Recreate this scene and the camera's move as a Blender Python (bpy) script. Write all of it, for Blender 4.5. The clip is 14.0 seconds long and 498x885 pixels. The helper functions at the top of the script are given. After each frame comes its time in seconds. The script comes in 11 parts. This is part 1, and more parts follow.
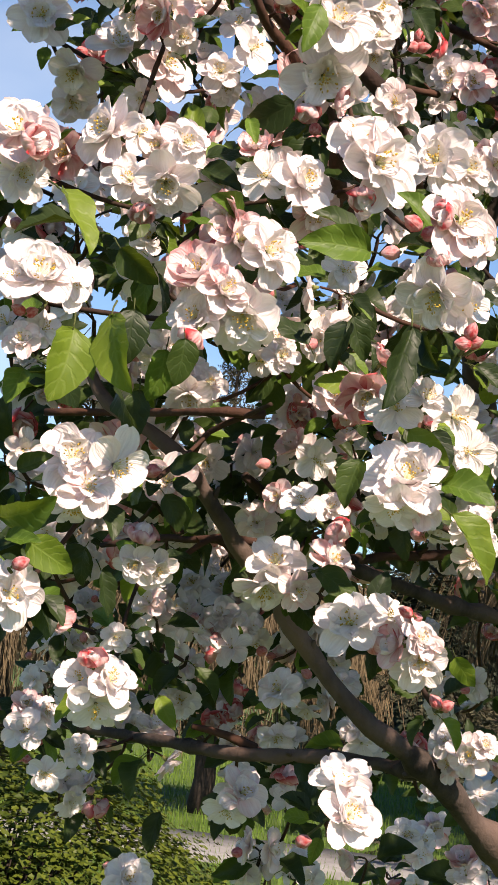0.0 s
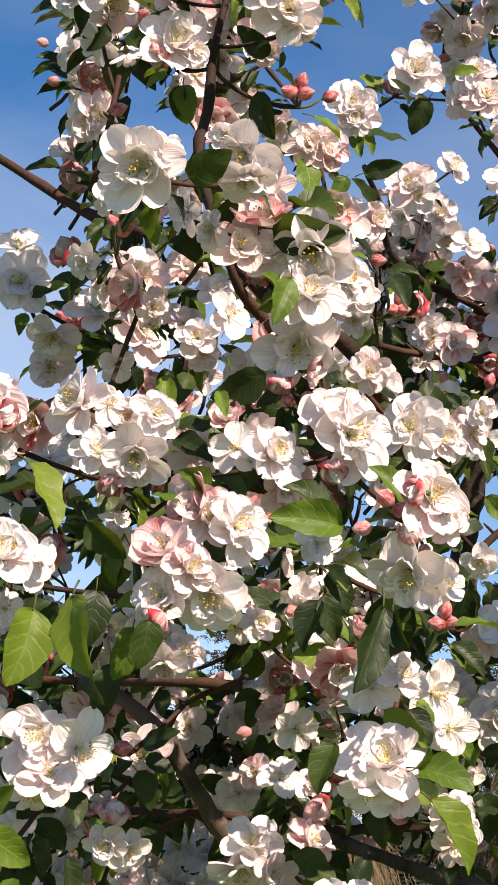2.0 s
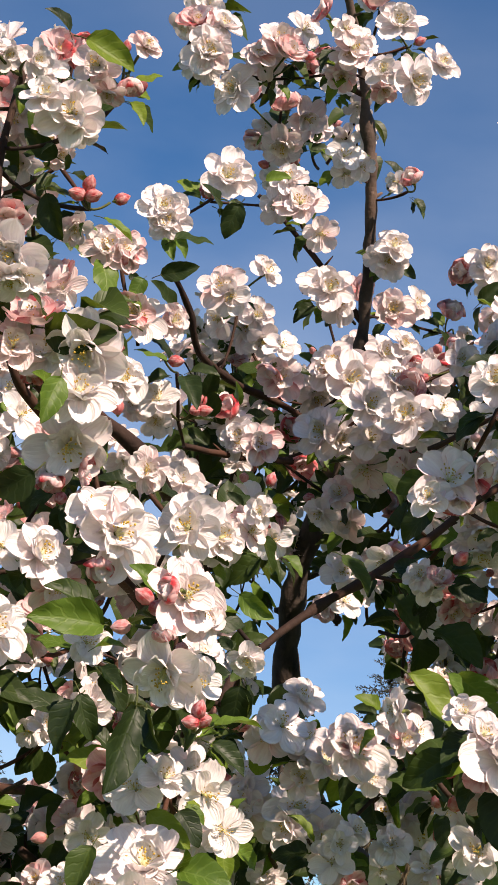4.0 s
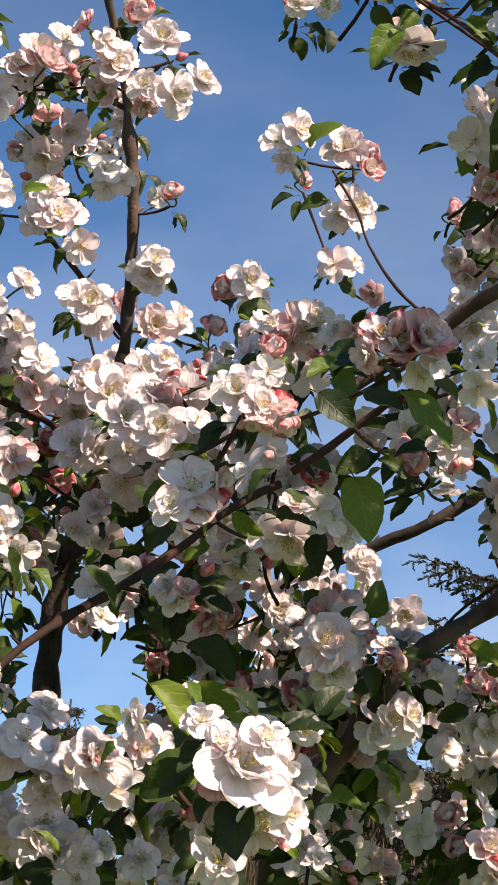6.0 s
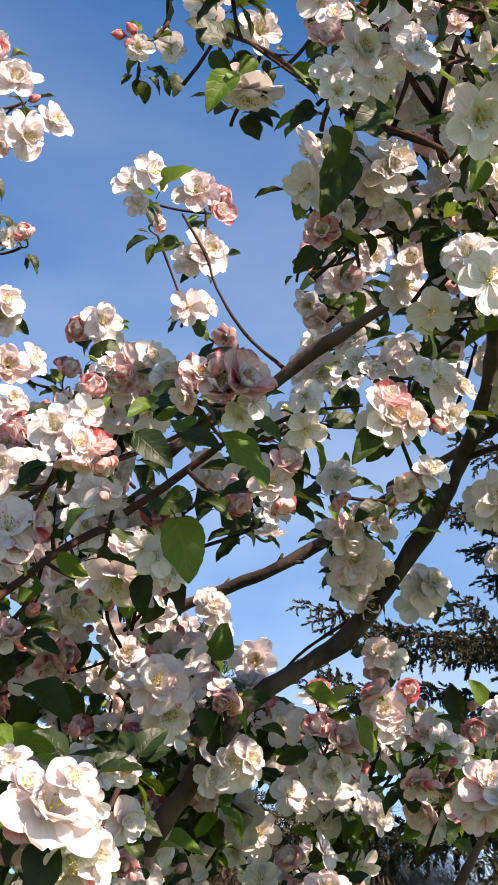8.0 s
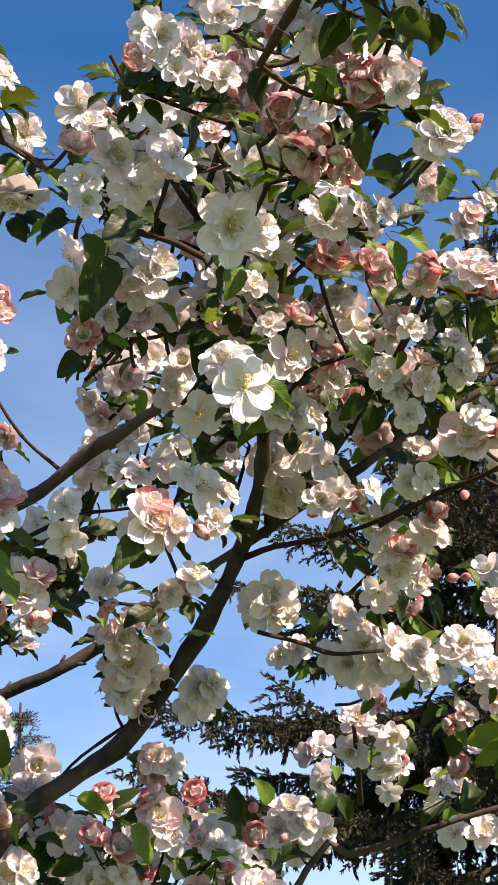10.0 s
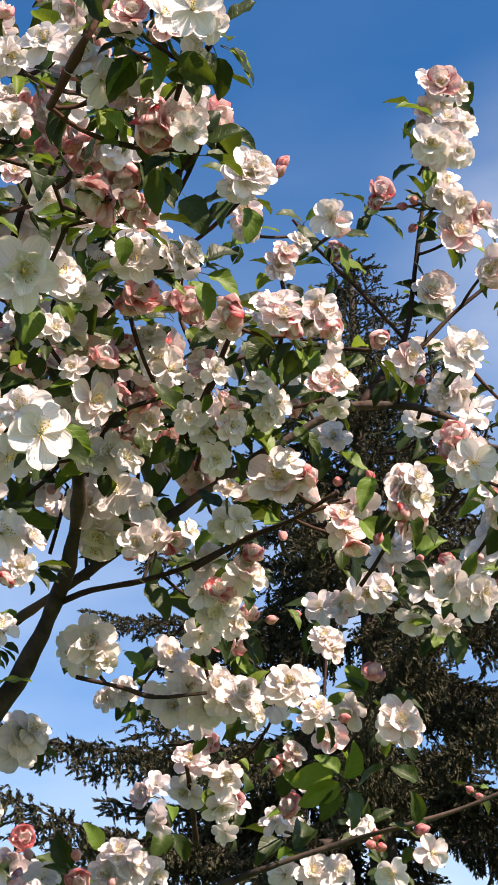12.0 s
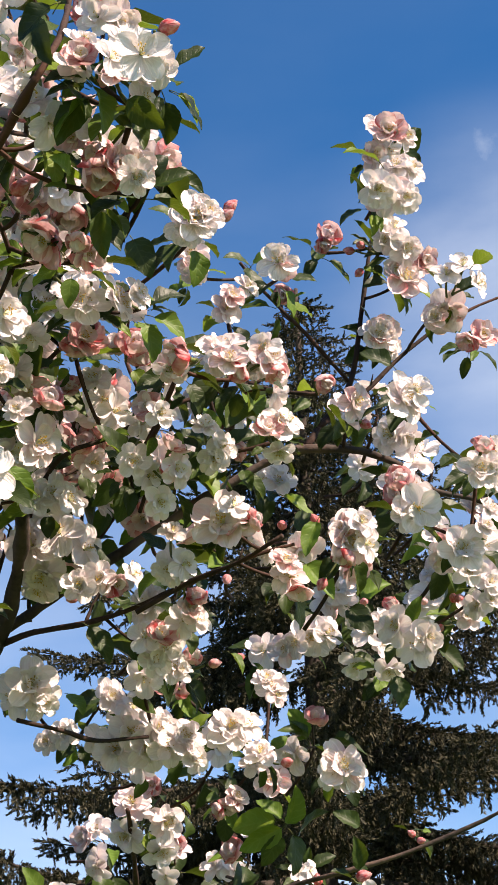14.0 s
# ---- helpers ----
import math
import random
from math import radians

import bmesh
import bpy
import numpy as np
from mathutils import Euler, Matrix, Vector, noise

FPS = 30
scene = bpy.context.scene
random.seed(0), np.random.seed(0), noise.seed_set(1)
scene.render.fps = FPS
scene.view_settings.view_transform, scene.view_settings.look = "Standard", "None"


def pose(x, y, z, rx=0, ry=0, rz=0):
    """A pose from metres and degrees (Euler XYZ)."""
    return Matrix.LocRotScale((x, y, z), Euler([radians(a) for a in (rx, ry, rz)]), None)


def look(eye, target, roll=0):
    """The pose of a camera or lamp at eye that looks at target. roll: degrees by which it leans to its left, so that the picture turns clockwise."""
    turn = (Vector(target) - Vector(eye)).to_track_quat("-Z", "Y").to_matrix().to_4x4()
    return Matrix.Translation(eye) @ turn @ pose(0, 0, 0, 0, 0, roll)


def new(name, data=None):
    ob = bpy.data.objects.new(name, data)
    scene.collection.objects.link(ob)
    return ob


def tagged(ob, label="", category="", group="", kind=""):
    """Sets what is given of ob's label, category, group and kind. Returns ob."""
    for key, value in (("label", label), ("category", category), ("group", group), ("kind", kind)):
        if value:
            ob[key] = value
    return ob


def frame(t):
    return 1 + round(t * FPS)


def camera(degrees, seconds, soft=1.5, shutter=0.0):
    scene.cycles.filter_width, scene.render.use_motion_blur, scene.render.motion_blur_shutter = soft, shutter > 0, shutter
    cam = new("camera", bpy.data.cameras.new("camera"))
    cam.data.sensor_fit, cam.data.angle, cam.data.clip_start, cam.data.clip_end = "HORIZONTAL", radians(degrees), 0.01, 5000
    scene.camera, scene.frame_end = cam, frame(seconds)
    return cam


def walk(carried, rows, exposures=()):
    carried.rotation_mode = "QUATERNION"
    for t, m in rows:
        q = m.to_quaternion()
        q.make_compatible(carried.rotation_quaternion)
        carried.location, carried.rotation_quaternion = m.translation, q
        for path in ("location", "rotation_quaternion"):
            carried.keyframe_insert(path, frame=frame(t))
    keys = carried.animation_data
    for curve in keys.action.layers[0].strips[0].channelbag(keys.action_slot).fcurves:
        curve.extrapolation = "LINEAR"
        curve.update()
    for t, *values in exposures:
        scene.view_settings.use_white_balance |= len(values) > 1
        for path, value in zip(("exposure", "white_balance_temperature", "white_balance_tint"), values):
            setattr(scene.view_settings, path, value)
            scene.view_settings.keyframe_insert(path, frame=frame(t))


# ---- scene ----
cam = camera(16.72, 14.0, soft=0.8)
PATH = [
    (0, (0.0028, 0.0091, 1.5504), (-0.0034, 1.9938, 1.7971), 6.60),
    (0.5, (-0.0110, 0.0137, 1.5649), (-0.0101, 1.9918, 1.8604), 6.59),
    (1, (0.0069, 0.0170, 1.5731), (-0.0141, 1.9854, 1.9270), 6.41),
    (1.5, (0.0175, 0.0160, 1.5763), (-0.0181, 1.9609, 2.0412), 6.42),
    (2, (0.0193, 0.0303, 1.5798), (-0.0234, 1.9622, 2.0956), 6.64),
    (2.5, (0.0320, 0.0424, 1.5813), (-0.0157, 1.9662, 2.1258), 6.65),
    (3, (0.0414, 0.0355, 1.5872), (0.0315, 1.9467, 2.1764), 6.43),
    (3.5, (0.0610, 0.0278, 1.5815), (0.0940, 1.9263, 2.2097), 5.98),
    (4, (0.0829, 0.0284, 1.5829), (0.1694, 1.9188, 2.2303), 5.46),
    (4.2, (0.0842, 0.0331, 1.5799), (0.2074, 1.9172, 2.2396), 5.04),
    (6.3, (0.1182, 0.0342, 1.5802), (0.4607, 1.8804, 2.2688), 2.96),
    (6.5, (0.1238, 0.0348, 1.5840), (0.4680, 1.8812, 2.2714), 2.81),
    (7, (0.1284, 0.0265, 1.5821), (0.5187, 1.8585, 2.2832), 2.59),
    (7.5, (0.1299, 0.0288, 1.5796), (0.5768, 1.8405, 2.2994), 2.37),
    (8, (0.1510, 0.0257, 1.5789), (0.6053, 1.8256, 2.3231), 2.06),
    (8.5, (0.1581, 0.0148, 1.5809), (0.6780, 1.7850, 2.3530), 1.10),
    (9, (0.1700, 0.0091, 1.5826), (0.7390, 1.7535, 2.3784), 0.59),
    (9.2, (0.1742, 0.0166, 1.5857), (0.7639, 1.7490, 2.3926), -0.07),
    (11.3, (0.2197, 0.0175, 1.6133), (0.9411, 1.6758, 2.4675), -2.20),
    (11.5, (0.2256, 0.0151, 1.6148), (0.9674, 1.6643, 2.4690), -2.84),
    (12, (0.2343, 0.0085, 1.6140), (1.0173, 1.6362, 2.4729), -3.60),
    (12.5, (0.2368, 0.0063, 1.6160), (1.0380, 1.6194, 2.4855), -3.86),
    (13, (0.2318, 0.0035, 1.6178), (1.0473, 1.6009, 2.5030), -4.02),
    (13.5, (0.2318, 0.0060, 1.6165), (1.0599, 1.5920, 2.5103), -4.02),
    (14, (0.2355, 0.0091, 1.6183), (1.0700, 1.5904, 2.5143), -3.96),
]
walk(cam, [(t, look(eye, target, roll)) for t, eye, target, roll in PATH],
     [(0, 0.99), (3, 0.82), (4.2, 0.73), (6.4, 0.96), (9, 1.28), (11.4, 1.26), (14, 1.25)])

# ---- daylight ----
SUN_AZ, SUN_EL = radians(148), radians(42)      # compass bearing of the sun, from +y clockwise, and its height
world = bpy.data.worlds.new("sky")
scene.world = world
world.use_nodes = True
wn, wl = world.node_tree.nodes, world.node_tree.links
sky = wn.new("ShaderNodeTexSky")
sky.sky_type, sky.sun_disc = "NISHITA", False
sky.sun_elevation, sky.sun_rotation = SUN_EL, SUN_AZ
sky.air_density, sky.dust_density, sky.ozone_density = 1.0, 0.4, 5.0
sky.altitude = 1200
where = wn.new("ShaderNodeTexCoord")
stretch = wn.new("ShaderNodeMapping")
stretch.inputs["Scale"].default_value = (1.2, 1.2, 3.0)
wisps = wn.new("ShaderNodeTexNoise")
wisps.inputs["Scale"].default_value, wisps.inputs["Detail"].default_value, wisps.inputs["Roughness"].default_value = 1.6, 6, 0.5
ramp = wn.new("ShaderNodeValToRGB")
ramp.color_ramp.elements[0].position, ramp.color_ramp.elements[0].color = 0.36, (0.05, 0.05, 0.05, 1)
ramp.color_ramp.elements[1].position, ramp.color_ramp.elements[1].color = 0.78, (0.5, 0.5, 0.5, 1)
deep_blue = wn.new("ShaderNodeHueSaturation")
deep_blue.inputs["Saturation"].default_value = 1.42
deep_blue.inputs["Hue"].default_value = 0.499
mix = wn.new("ShaderNodeMixRGB")
mix.inputs[2].default_value = (6.3, 7.4, 8.2, 1)
wl.new(where.outputs["Generated"], stretch.inputs["Vector"])
wl.new(stretch.outputs[0], wisps.inputs["Vector"])
wl.new(wisps.outputs["Fac"], ramp.inputs[0])
# the veil of cloud thickens towards the horizon
split = wn.new("ShaderNodeSeparateXYZ")
low = wn.new("ShaderNodeMapRange")
low.inputs["From Min"].default_value, low.inputs["From Max"].default_value = 0.61, 0.34
low.inputs["To Min"].default_value, low.inputs["To Max"].default_value = 0.12, 1.2
veil = wn.new("ShaderNodeMath")
veil.operation = "MULTIPLY"
wl.new(where.outputs["Generated"], split.inputs[0])
wl.new(split.outputs[2], low.inputs["Value"])
wl.new(ramp.outputs[0], veil.inputs[0])
wl.new(low.outputs[0], veil.inputs[1])
# one small white cloud
near_cloud = wn.new("ShaderNodeVectorMath")
near_cloud.operation = "DISTANCE"
near_cloud.inputs[1].default_value = (0.5046, 0.6399, 0.5795)
puff = wn.new("ShaderNodeTexNoise")
puff.inputs["Scale"].default_value, puff.inputs["Detail"].default_value, puff.inputs["Roughness"].default_value = 46, 8, 0.62
round_off = wn.new("ShaderNodeMath")
round_off.operation, round_off.inputs[1].default_value = "MULTIPLY_ADD", -22.0
edge = wn.new("ShaderNodeMapRange")
edge.inputs["From Min"].default_value, edge.inputs["From Max"].default_value = 0.08, 0.62
edge.inputs["To Max"].default_value = 0.24
# and a broad thin veil below it
to_veil = wn.new("ShaderNodeVectorMath")
to_veil.operation = "DISTANCE"
to_veil.inputs[1].default_value = (0.5400, 0.6700, 0.5090)
patch = wn.new("ShaderNodeMapRange")
patch.interpolation_type = "SMOOTHSTEP"
patch.inputs["From Min"].default_value, patch.inputs["From Max"].default_value = 0.14, 0.01
patch.inputs["To Max"].default_value = 0.42
streaks = wn.new("ShaderNodeTexNoise")
streaks.inputs["Scale"].default_value, streaks.inputs["Detail"].default_value, streaks.inputs["Roughness"].default_value = 7.0, 7, 0.55
thin = wn.new("ShaderNodeMath")
thin.operation = "MULTIPLY"
wl.new(where.outputs["Generated"], to_veil.inputs[0])
wl.new(to_veil.outputs["Value"], patch.inputs["Value"])
wl.new(stretch.outputs[0], streaks.inputs["Vector"])
wl.new(patch.outputs[0], thin.inputs[0])
wl.new(streaks.outputs["Fac"], thin.inputs[1])
both = wn.new("ShaderNodeMath")
both.operation = "ADD"
wl.new(thin.outputs[0], both.inputs[0])
most = wn.new("ShaderNodeMath")
most.operation = "MAXIMUM"
wl.new(where.outputs["Generated"], near_cloud.inputs[0])
wl.new(where.outputs["Generated"], puff.inputs["Vector"])
wl.new(near_cloud.outputs["Value"], round_off.inputs[0])
wl.new(puff.outputs["Fac"], round_off.inputs[2])
wl.new(round_off.outputs[0], edge.inputs["Value"])
wl.new(veil.outputs[0], both.inputs[1])
wl.new(both.outputs[0], most.inputs[0])
wl.new(edge.outputs[0], most.inputs[1])
wl.new(most.outputs[0], mix.inputs[0])
wl.new(sky.outputs[0], deep_blue.inputs["Color"])
wl.new(deep_blue.outputs[0], mix.inputs[1])
wl.new(mix.outputs[0], wn["Background"].inputs["Color"])
wn["Background"].inputs["Strength"].default_value = 0.085

sun = new("sun", bpy.data.lights.new("sun", "SUN"))
sun.data.energy, sun.data.angle, sun.data.color = 5.0, radians(0.5), (1.0, 0.925, 0.82)
to_sun = Vector((math.sin(SUN_AZ) * math.cos(SUN_EL), math.cos(SUN_AZ) * math.cos(SUN_EL), math.sin(SUN_EL)))
sun.rotation_euler = to_sun.to_track_quat("Z", "Y").to_euler()
scene.view_settings.use_white_balance = True
scene.view_settings.white_balance_temperature = 7590
scene.view_settings.white_balance_tint = 21.3


# ---- materials ----
def material(name, rough=0.6, metal=0.0):
    m = bpy.data.materials.new(name)
    m.use_nodes = True
    n, l = m.node_tree.nodes, m.node_tree.links
    b = n["Principled BSDF"]
    b.inputs["Roughness"].default_value, b.inputs["Metallic"].default_value = rough, metal
    b.inputs["Specular IOR Level"].default_value = 0.2
    return m, n, l, b


def noise_tex(n, l, scale, detail=4, rough=0.5, coord="Object", stretch=None):
    tc = n.new("ShaderNodeTexCoord")
    t = n.new("ShaderNodeTexNoise")
    t.inputs["Scale"].default_value, t.inputs["Detail"].default_value, t.inputs["Roughness"].default_value = scale, detail, rough
    if stretch:
        mp = n.new("ShaderNodeMapping")
        mp.inputs["Scale"].default_value = stretch
        l.new(tc.outputs[coord], mp.inputs["Vector"])
        l.new(mp.outputs[0], t.inputs["Vector"])
    else:
        l.new(tc.outputs[coord], t.inputs["Vector"])
    return t


def blend(n, l, fac, a, b, mode="MIX"):
    """Mix of two colours (values or sockets) by a factor (value or socket)."""
    m = n.new("ShaderNodeMixRGB")
    m.blend_type = mode
    for i, v in enumerate((fac, a, b)):
        if isinstance(v, bpy.types.NodeSocket):
            l.new(v, m.inputs[i])
        else:
            m.inputs[i].default_value = v if i == 0 else (*v, 1)
    return m.outputs[0]


def ramped(n, l, socket, lo, hi):
    r = n.new("ShaderNodeMapRange")
    r.inputs["From Min"].default_value, r.inputs["From Max"].default_value = lo, hi
    l.new(socket, r.inputs["Value"])
    return r.outputs[0]


def bump(n, l, b, socket, strength, distance):
    k = n.new("ShaderNodeBump")
    k.inputs["Strength"].default_value, k.inputs["Distance"].default_value = strength, distance
    l.new(socket, k.inputs["Height"])
    l.new(k.outputs[0], b.inputs["Normal"])
    return k


def see_through(m, n, l, b, colour, share):
    """Lets part of the light through a thin petal or leaf."""
    t = n.new("ShaderNodeBsdfTranslucent")
    if isinstance(colour, bpy.types.NodeSocket):
        l.new(colour, t.inputs["Color"])
    else:
        t.inputs["Color"].default_value = (*colour, 1)
    x = n.new("ShaderNodeMixShader")
    x.inputs[0].default_value = share
    l.new(b.outputs[0], x.inputs[1])
    l.new(t.outputs[0], x.inputs[2])
    l.new(x.outputs[0], n["Material Output"].inputs["Surface"])


def petal_material():
    m, n, l, b = material("petal", 0.55)
    b.inputs["Specular IOR Level"].default_value = 0.2
    tint = n.new("ShaderNodeAttribute")
    tint.attribute_name = "tint"
    uv = n.new("ShaderNodeUVMap")
    mp = n.new("ShaderNodeMapping")
    mp.inputs["Scale"].default_value = (11, 1.6, 1)
    l.new(uv.outputs[0], mp.inputs["Vector"])
    veins = n.new("ShaderNodeTexNoise")
    veins.inputs["Scale"].default_value, veins.inputs["Detail"].default_value = 1.0, 3
    l.new(mp.outputs[0], veins.inputs["Vector"])
    blotch = noise_tex(n, l, 3.0, 3)
    soft = blend(n, l, 1.0, tint.outputs["Color"], ramp_rgb(n, l, blotch.outputs["Fac"], 0.55, 1.25), "MULTIPLY")
    white = blend(n, l, ramped(n, l, veins.outputs["Fac"], 0.3, 0.65), (0.795, 0.735, 0.73), (0.875, 0.84, 0.83))
    pink = blend(n, l, ramped(n, l, veins.outputs["Fac"], 0.3, 0.75), (0.68, 0.14, 0.15), (0.84, 0.36, 0.35))
    deep = n.new("ShaderNodeMath"); deep.operation = "POWER"; deep.inputs[1].default_value = 3.0
    l.new(tint.outputs["Fac"], deep.inputs[0])
    pink = blend(n, l, deep.outputs[0], pink, (0.50, 0.026, 0.036))
    colour = blend(n, l, soft, white, pink)
    l.new(colour, b.inputs["Base Color"])
    bump(n, l, b, veins.outputs["Fac"], 0.55, 0.003)
    see_through(m, n, l, b, blend(n, l, 0.35, colour, (0.93, 0.83, 0.79)), 0.25)
    return m


def ramp_rgb(n, l, socket, lo, hi):
    """A grey from lo to hi by a 0..1 socket."""
    r = n.new("ShaderNodeMapRange")
    r.inputs["From Min"].default_value, r.inputs["From Max"].default_value = 0.3, 0.7
    r.inputs["To Min"].default_value, r.inputs["To Max"].default_value = lo, hi
    l.new(socket, r.inputs["Value"])
    return r.outputs[0]


def leaf_material(name, dark, light, pale, share=0.28):
    m, n, l, b = material(name, 0.46)
    b.inputs["Specular IOR Level"].default_value = 0.2
    uv = n.new("ShaderNodeUVMap")
    sep = n.new("ShaderNodeSeparateXYZ")
    l.new(uv.outputs[0], sep.inputs[0])
    # side veins run forward from the midrib
    off = n.new("ShaderNodeMath"); off.operation = "SUBTRACT"; off.inputs[1].default_value = 0.5
    l.new(sep.outputs[0], off.inputs[0])
    side = n.new("ShaderNodeMath"); side.operation = "ABSOLUTE"
    l.new(off.outputs[0], side.inputs[0])
    slant = n.new("ShaderNodeMath"); slant.operation = "MULTIPLY_ADD"; slant.inputs[1].default_value = -0.55
    warp = noise_tex(n, l, 7.0, 2)
    bent = n.new("ShaderNodeMath"); bent.operation = "MULTIPLY_ADD"; bent.inputs[1].default_value = 0.16
    l.new(warp.outputs["Fac"], bent.inputs[0]); l.new(sep.outputs[1], bent.inputs[2])
    l.new(side.outputs[0], slant.inputs[0]); l.new(bent.outputs[0], slant.inputs[2])
    freq = n.new("ShaderNodeMath"); freq.operation = "MULTIPLY"; freq.inputs[1].default_value = 36
    l.new(slant.outputs[0], freq.inputs[0])
    wave = n.new("ShaderNodeMath"); wave.operation = "SINE"
    l.new(freq.outputs[0], wave.inputs[0])
    lines = ramped(n, l, wave.outputs[0], 0.55, 1.0)
    mid = n.new("ShaderNodeMapRange")
    mid.inputs["From Min"].default_value, mid.inputs["From Max"].default_value = 0.045, 0.015
    l.new(side.outputs[0], mid.inputs["Value"])
    vein = n.new("ShaderNodeMath"); vein.operation = "MAXIMUM"
    l.new(lines, vein.inputs[0]); l.new(mid.outputs[0], vein.inputs[1])
    part_vein = n.new("ShaderNodeMath"); part_vein.operation = "MULTIPLY"; part_vein.inputs[1].default_value = 0.17
    l.new(vein.outputs[0], part_vein.inputs[0])
    info = n.new("ShaderNodeObjectInfo")
    blot = noise_tex(n, l, 5.0, 5, 0.6)
    wash = n.new("ShaderNodeMath"); wash.operation = "ADD"
    l.new(info.outputs["Random"], wash.inputs[0]); l.new(blot.outputs["Fac"], wash.inputs[1])
    base = blend(n, l, ramped(n, l, wash.outputs[0], 0.4, 1.5), dark, light)
    colour = blend(n, l, part_vein.outputs[0], base, pale)
    l.new(colour, b.inputs["Base Color"])
    bump(n, l, b, vein.outputs[0], 0.28, -0.0006)
    see_through(m, n, l, b, blend(n, l, 0.6, colour, (0.30, 0.42, 0.03)), share)
    return m


def bark_material(name, dark, light, red):
    m, n, l, b = material(name, 0.82)
    a = noise_tex(n, l, 55, 6, 0.6, stretch=(1, 1, 0.5))
    c = noise_tex(n, l, 9, 3)
    ring = noise_tex(n, l, 240, 2, 0.5)
    tone = blend(n, l, ramped(n, l, a.outputs["Fac"], 0.3, 0.75), dark, light)
    tone = blend(n, l, ramped(n, l, c.outputs["Fac"], 0.45, 0.75), tone, red)
    l.new(tone, b.inputs["Base Color"])
    add = n.new("ShaderNodeMath"); add.operation = "ADD"
    l.new(a.outputs["Fac"], add.inputs[0]); l.new(ring.outputs["Fac"], add.inputs[1])
    bump(n, l, b, add.outputs[0], 0.5, 0.002)
    return m


def plain_material(name, a, c, scale, rough=0.7, coord="Object", relief=0.3, depth=0.002):
    m, n, l, b = material(name, rough)
    t = noise_tex(n, l, scale, 5, 0.6, coord)
    l.new(blend(n, l, ramped(n, l, t.outputs["Fac"], 0.3, 0.7), a, c), b.inputs["Base Color"])
    bump(n, l, b, t.outputs["Fac"], relief, depth)
    return m


def island_material(name, a, c, rough=0.7, share=0.0):
    """Colour that varies from one small leaf, needle or blade to the next."""
    m, n, l, b = material(name, rough)
    g = n.new("ShaderNodeNewGeometry")
    t = noise_tex(n, l, 1.3, 3)
    add = n.new("ShaderNodeMath"); add.operation = "ADD"
    l.new(g.outputs["Random Per Island"], add.inputs[0]); l.new(t.outputs["Fac"], add.inputs[1])
    colour = blend(n, l, ramped(n, l, add.outputs[0], 0.3, 1.4), a, c)
    l.new(colour, b.inputs["Base Color"])
    if share:
        see_through(m, n, l, b, colour, share)
    return m


PETAL = petal_material()
STAMEN = plain_material("stamen_filament", (0.62, 0.58, 0.30), (0.70, 0.68, 0.42), 40)
ANTHER = plain_material("anther", (0.42, 0.26, 0.04), (0.62, 0.42, 0.08), 60)
CALYX = plain_material("calyx_green", (0.10, 0.14, 0.03), (0.20, 0.20, 0.07), 30)
STEM = plain_material("flower_stalk", (0.03, 0.052, 0.012), (0.10, 0.10, 0.034), 60)
BERRY = plain_material("dried_fruit", (0.02, 0.012, 0.01), (0.05, 0.025, 0.02), 60, 0.5)
# first two greens are near black: crown shade is put into their colour
LEAVES = [leaf_material("leaf_shaded_deep_green", (0.006, 0.014, 0.005), (0.020, 0.035, 0.009), (0.047, 0.070, 0.023), 0.08),
          leaf_material("leaf_shaded_mid_green", (0.013, 0.027, 0.006), (0.034, 0.058, 0.012), (0.078, 0.117, 0.035), 0.15),
          leaf_material("leaf_fresh_green", (0.045, 0.090, 0.012), (0.090, 0.155, 0.022), (0.20, 0.28, 0.075), 0.24),
          leaf_material("leaf_young_yellow_green", (0.075, 0.125, 0.013), (0.140, 0.200, 0.025), (0.26, 0.33, 0.085), 0.3)]
BARK = bark_material("crabapple_bark", (0.010, 0.008, 0.007), (0.080, 0.060, 0.050), (0.165, 0.108, 0.085))
TWIG = bark_material("young_twig_bark", (0.0154, 0.0091, 0.0077), (0.0525, 0.028, 0.0196), (0.084, 0.035, 0.021))


# ---- mesh helpers ----
def mesh_object(name, verts, faces, mats, parent=None, slots=None, uvs=None, tint=None, smooth=True):
    me = bpy.data.meshes.new(name)
    me.from_pydata(verts, [], faces)
    for m in mats:
        me.materials.append(m)
    if slots is not None:
        me.polygons.foreach_set("material_index", slots)
    if smooth:
        me.polygons.foreach_set("use_smooth", [True] * len(faces))
    if uvs is not None:
        layer = me.uv_layers.new(name="UVMap")
        idx = np.empty(len(me.loops), dtype=np.int32)
        me.loops.foreach_get("vertex_index", idx)
        layer.data.foreach_set("uv", np.asarray(uvs, dtype=np.float32)[idx].ravel())
    if tint is not None:
        me.attributes.new("tint", "FLOAT", "POINT").data.foreach_set("value", np.asarray(tint, dtype=np.float32))
    me.update()
    ob = new(name, me)
    if parent is not None:
        ob.parent = parent
    return ob


class Soup:
    """Vertices and faces gathered for one mesh."""

    def __init__(self):
        self.v, self.f, self.s, self.uv, self.t = [], [], [], [], []

    def add(self, verts, faces, slot=0, uv=None, tint=None):
        k = len(self.v)
        self.v += [tuple(p) for p in verts]
        self.f += [tuple(i + k for i in q) for q in faces]
        self.s += [slot] * len(faces)
        self.uv += list(uv) if uv is not None else [(0, 0)] * len(verts)
        self.t += list(tint) if tint is not None else [0.0] * len(verts)

    def make(self, name, mats, parent=None, smooth=True):
        return mesh_object(name, self.v, self.f, mats, parent, self.s, self.uv, self.t, smooth)


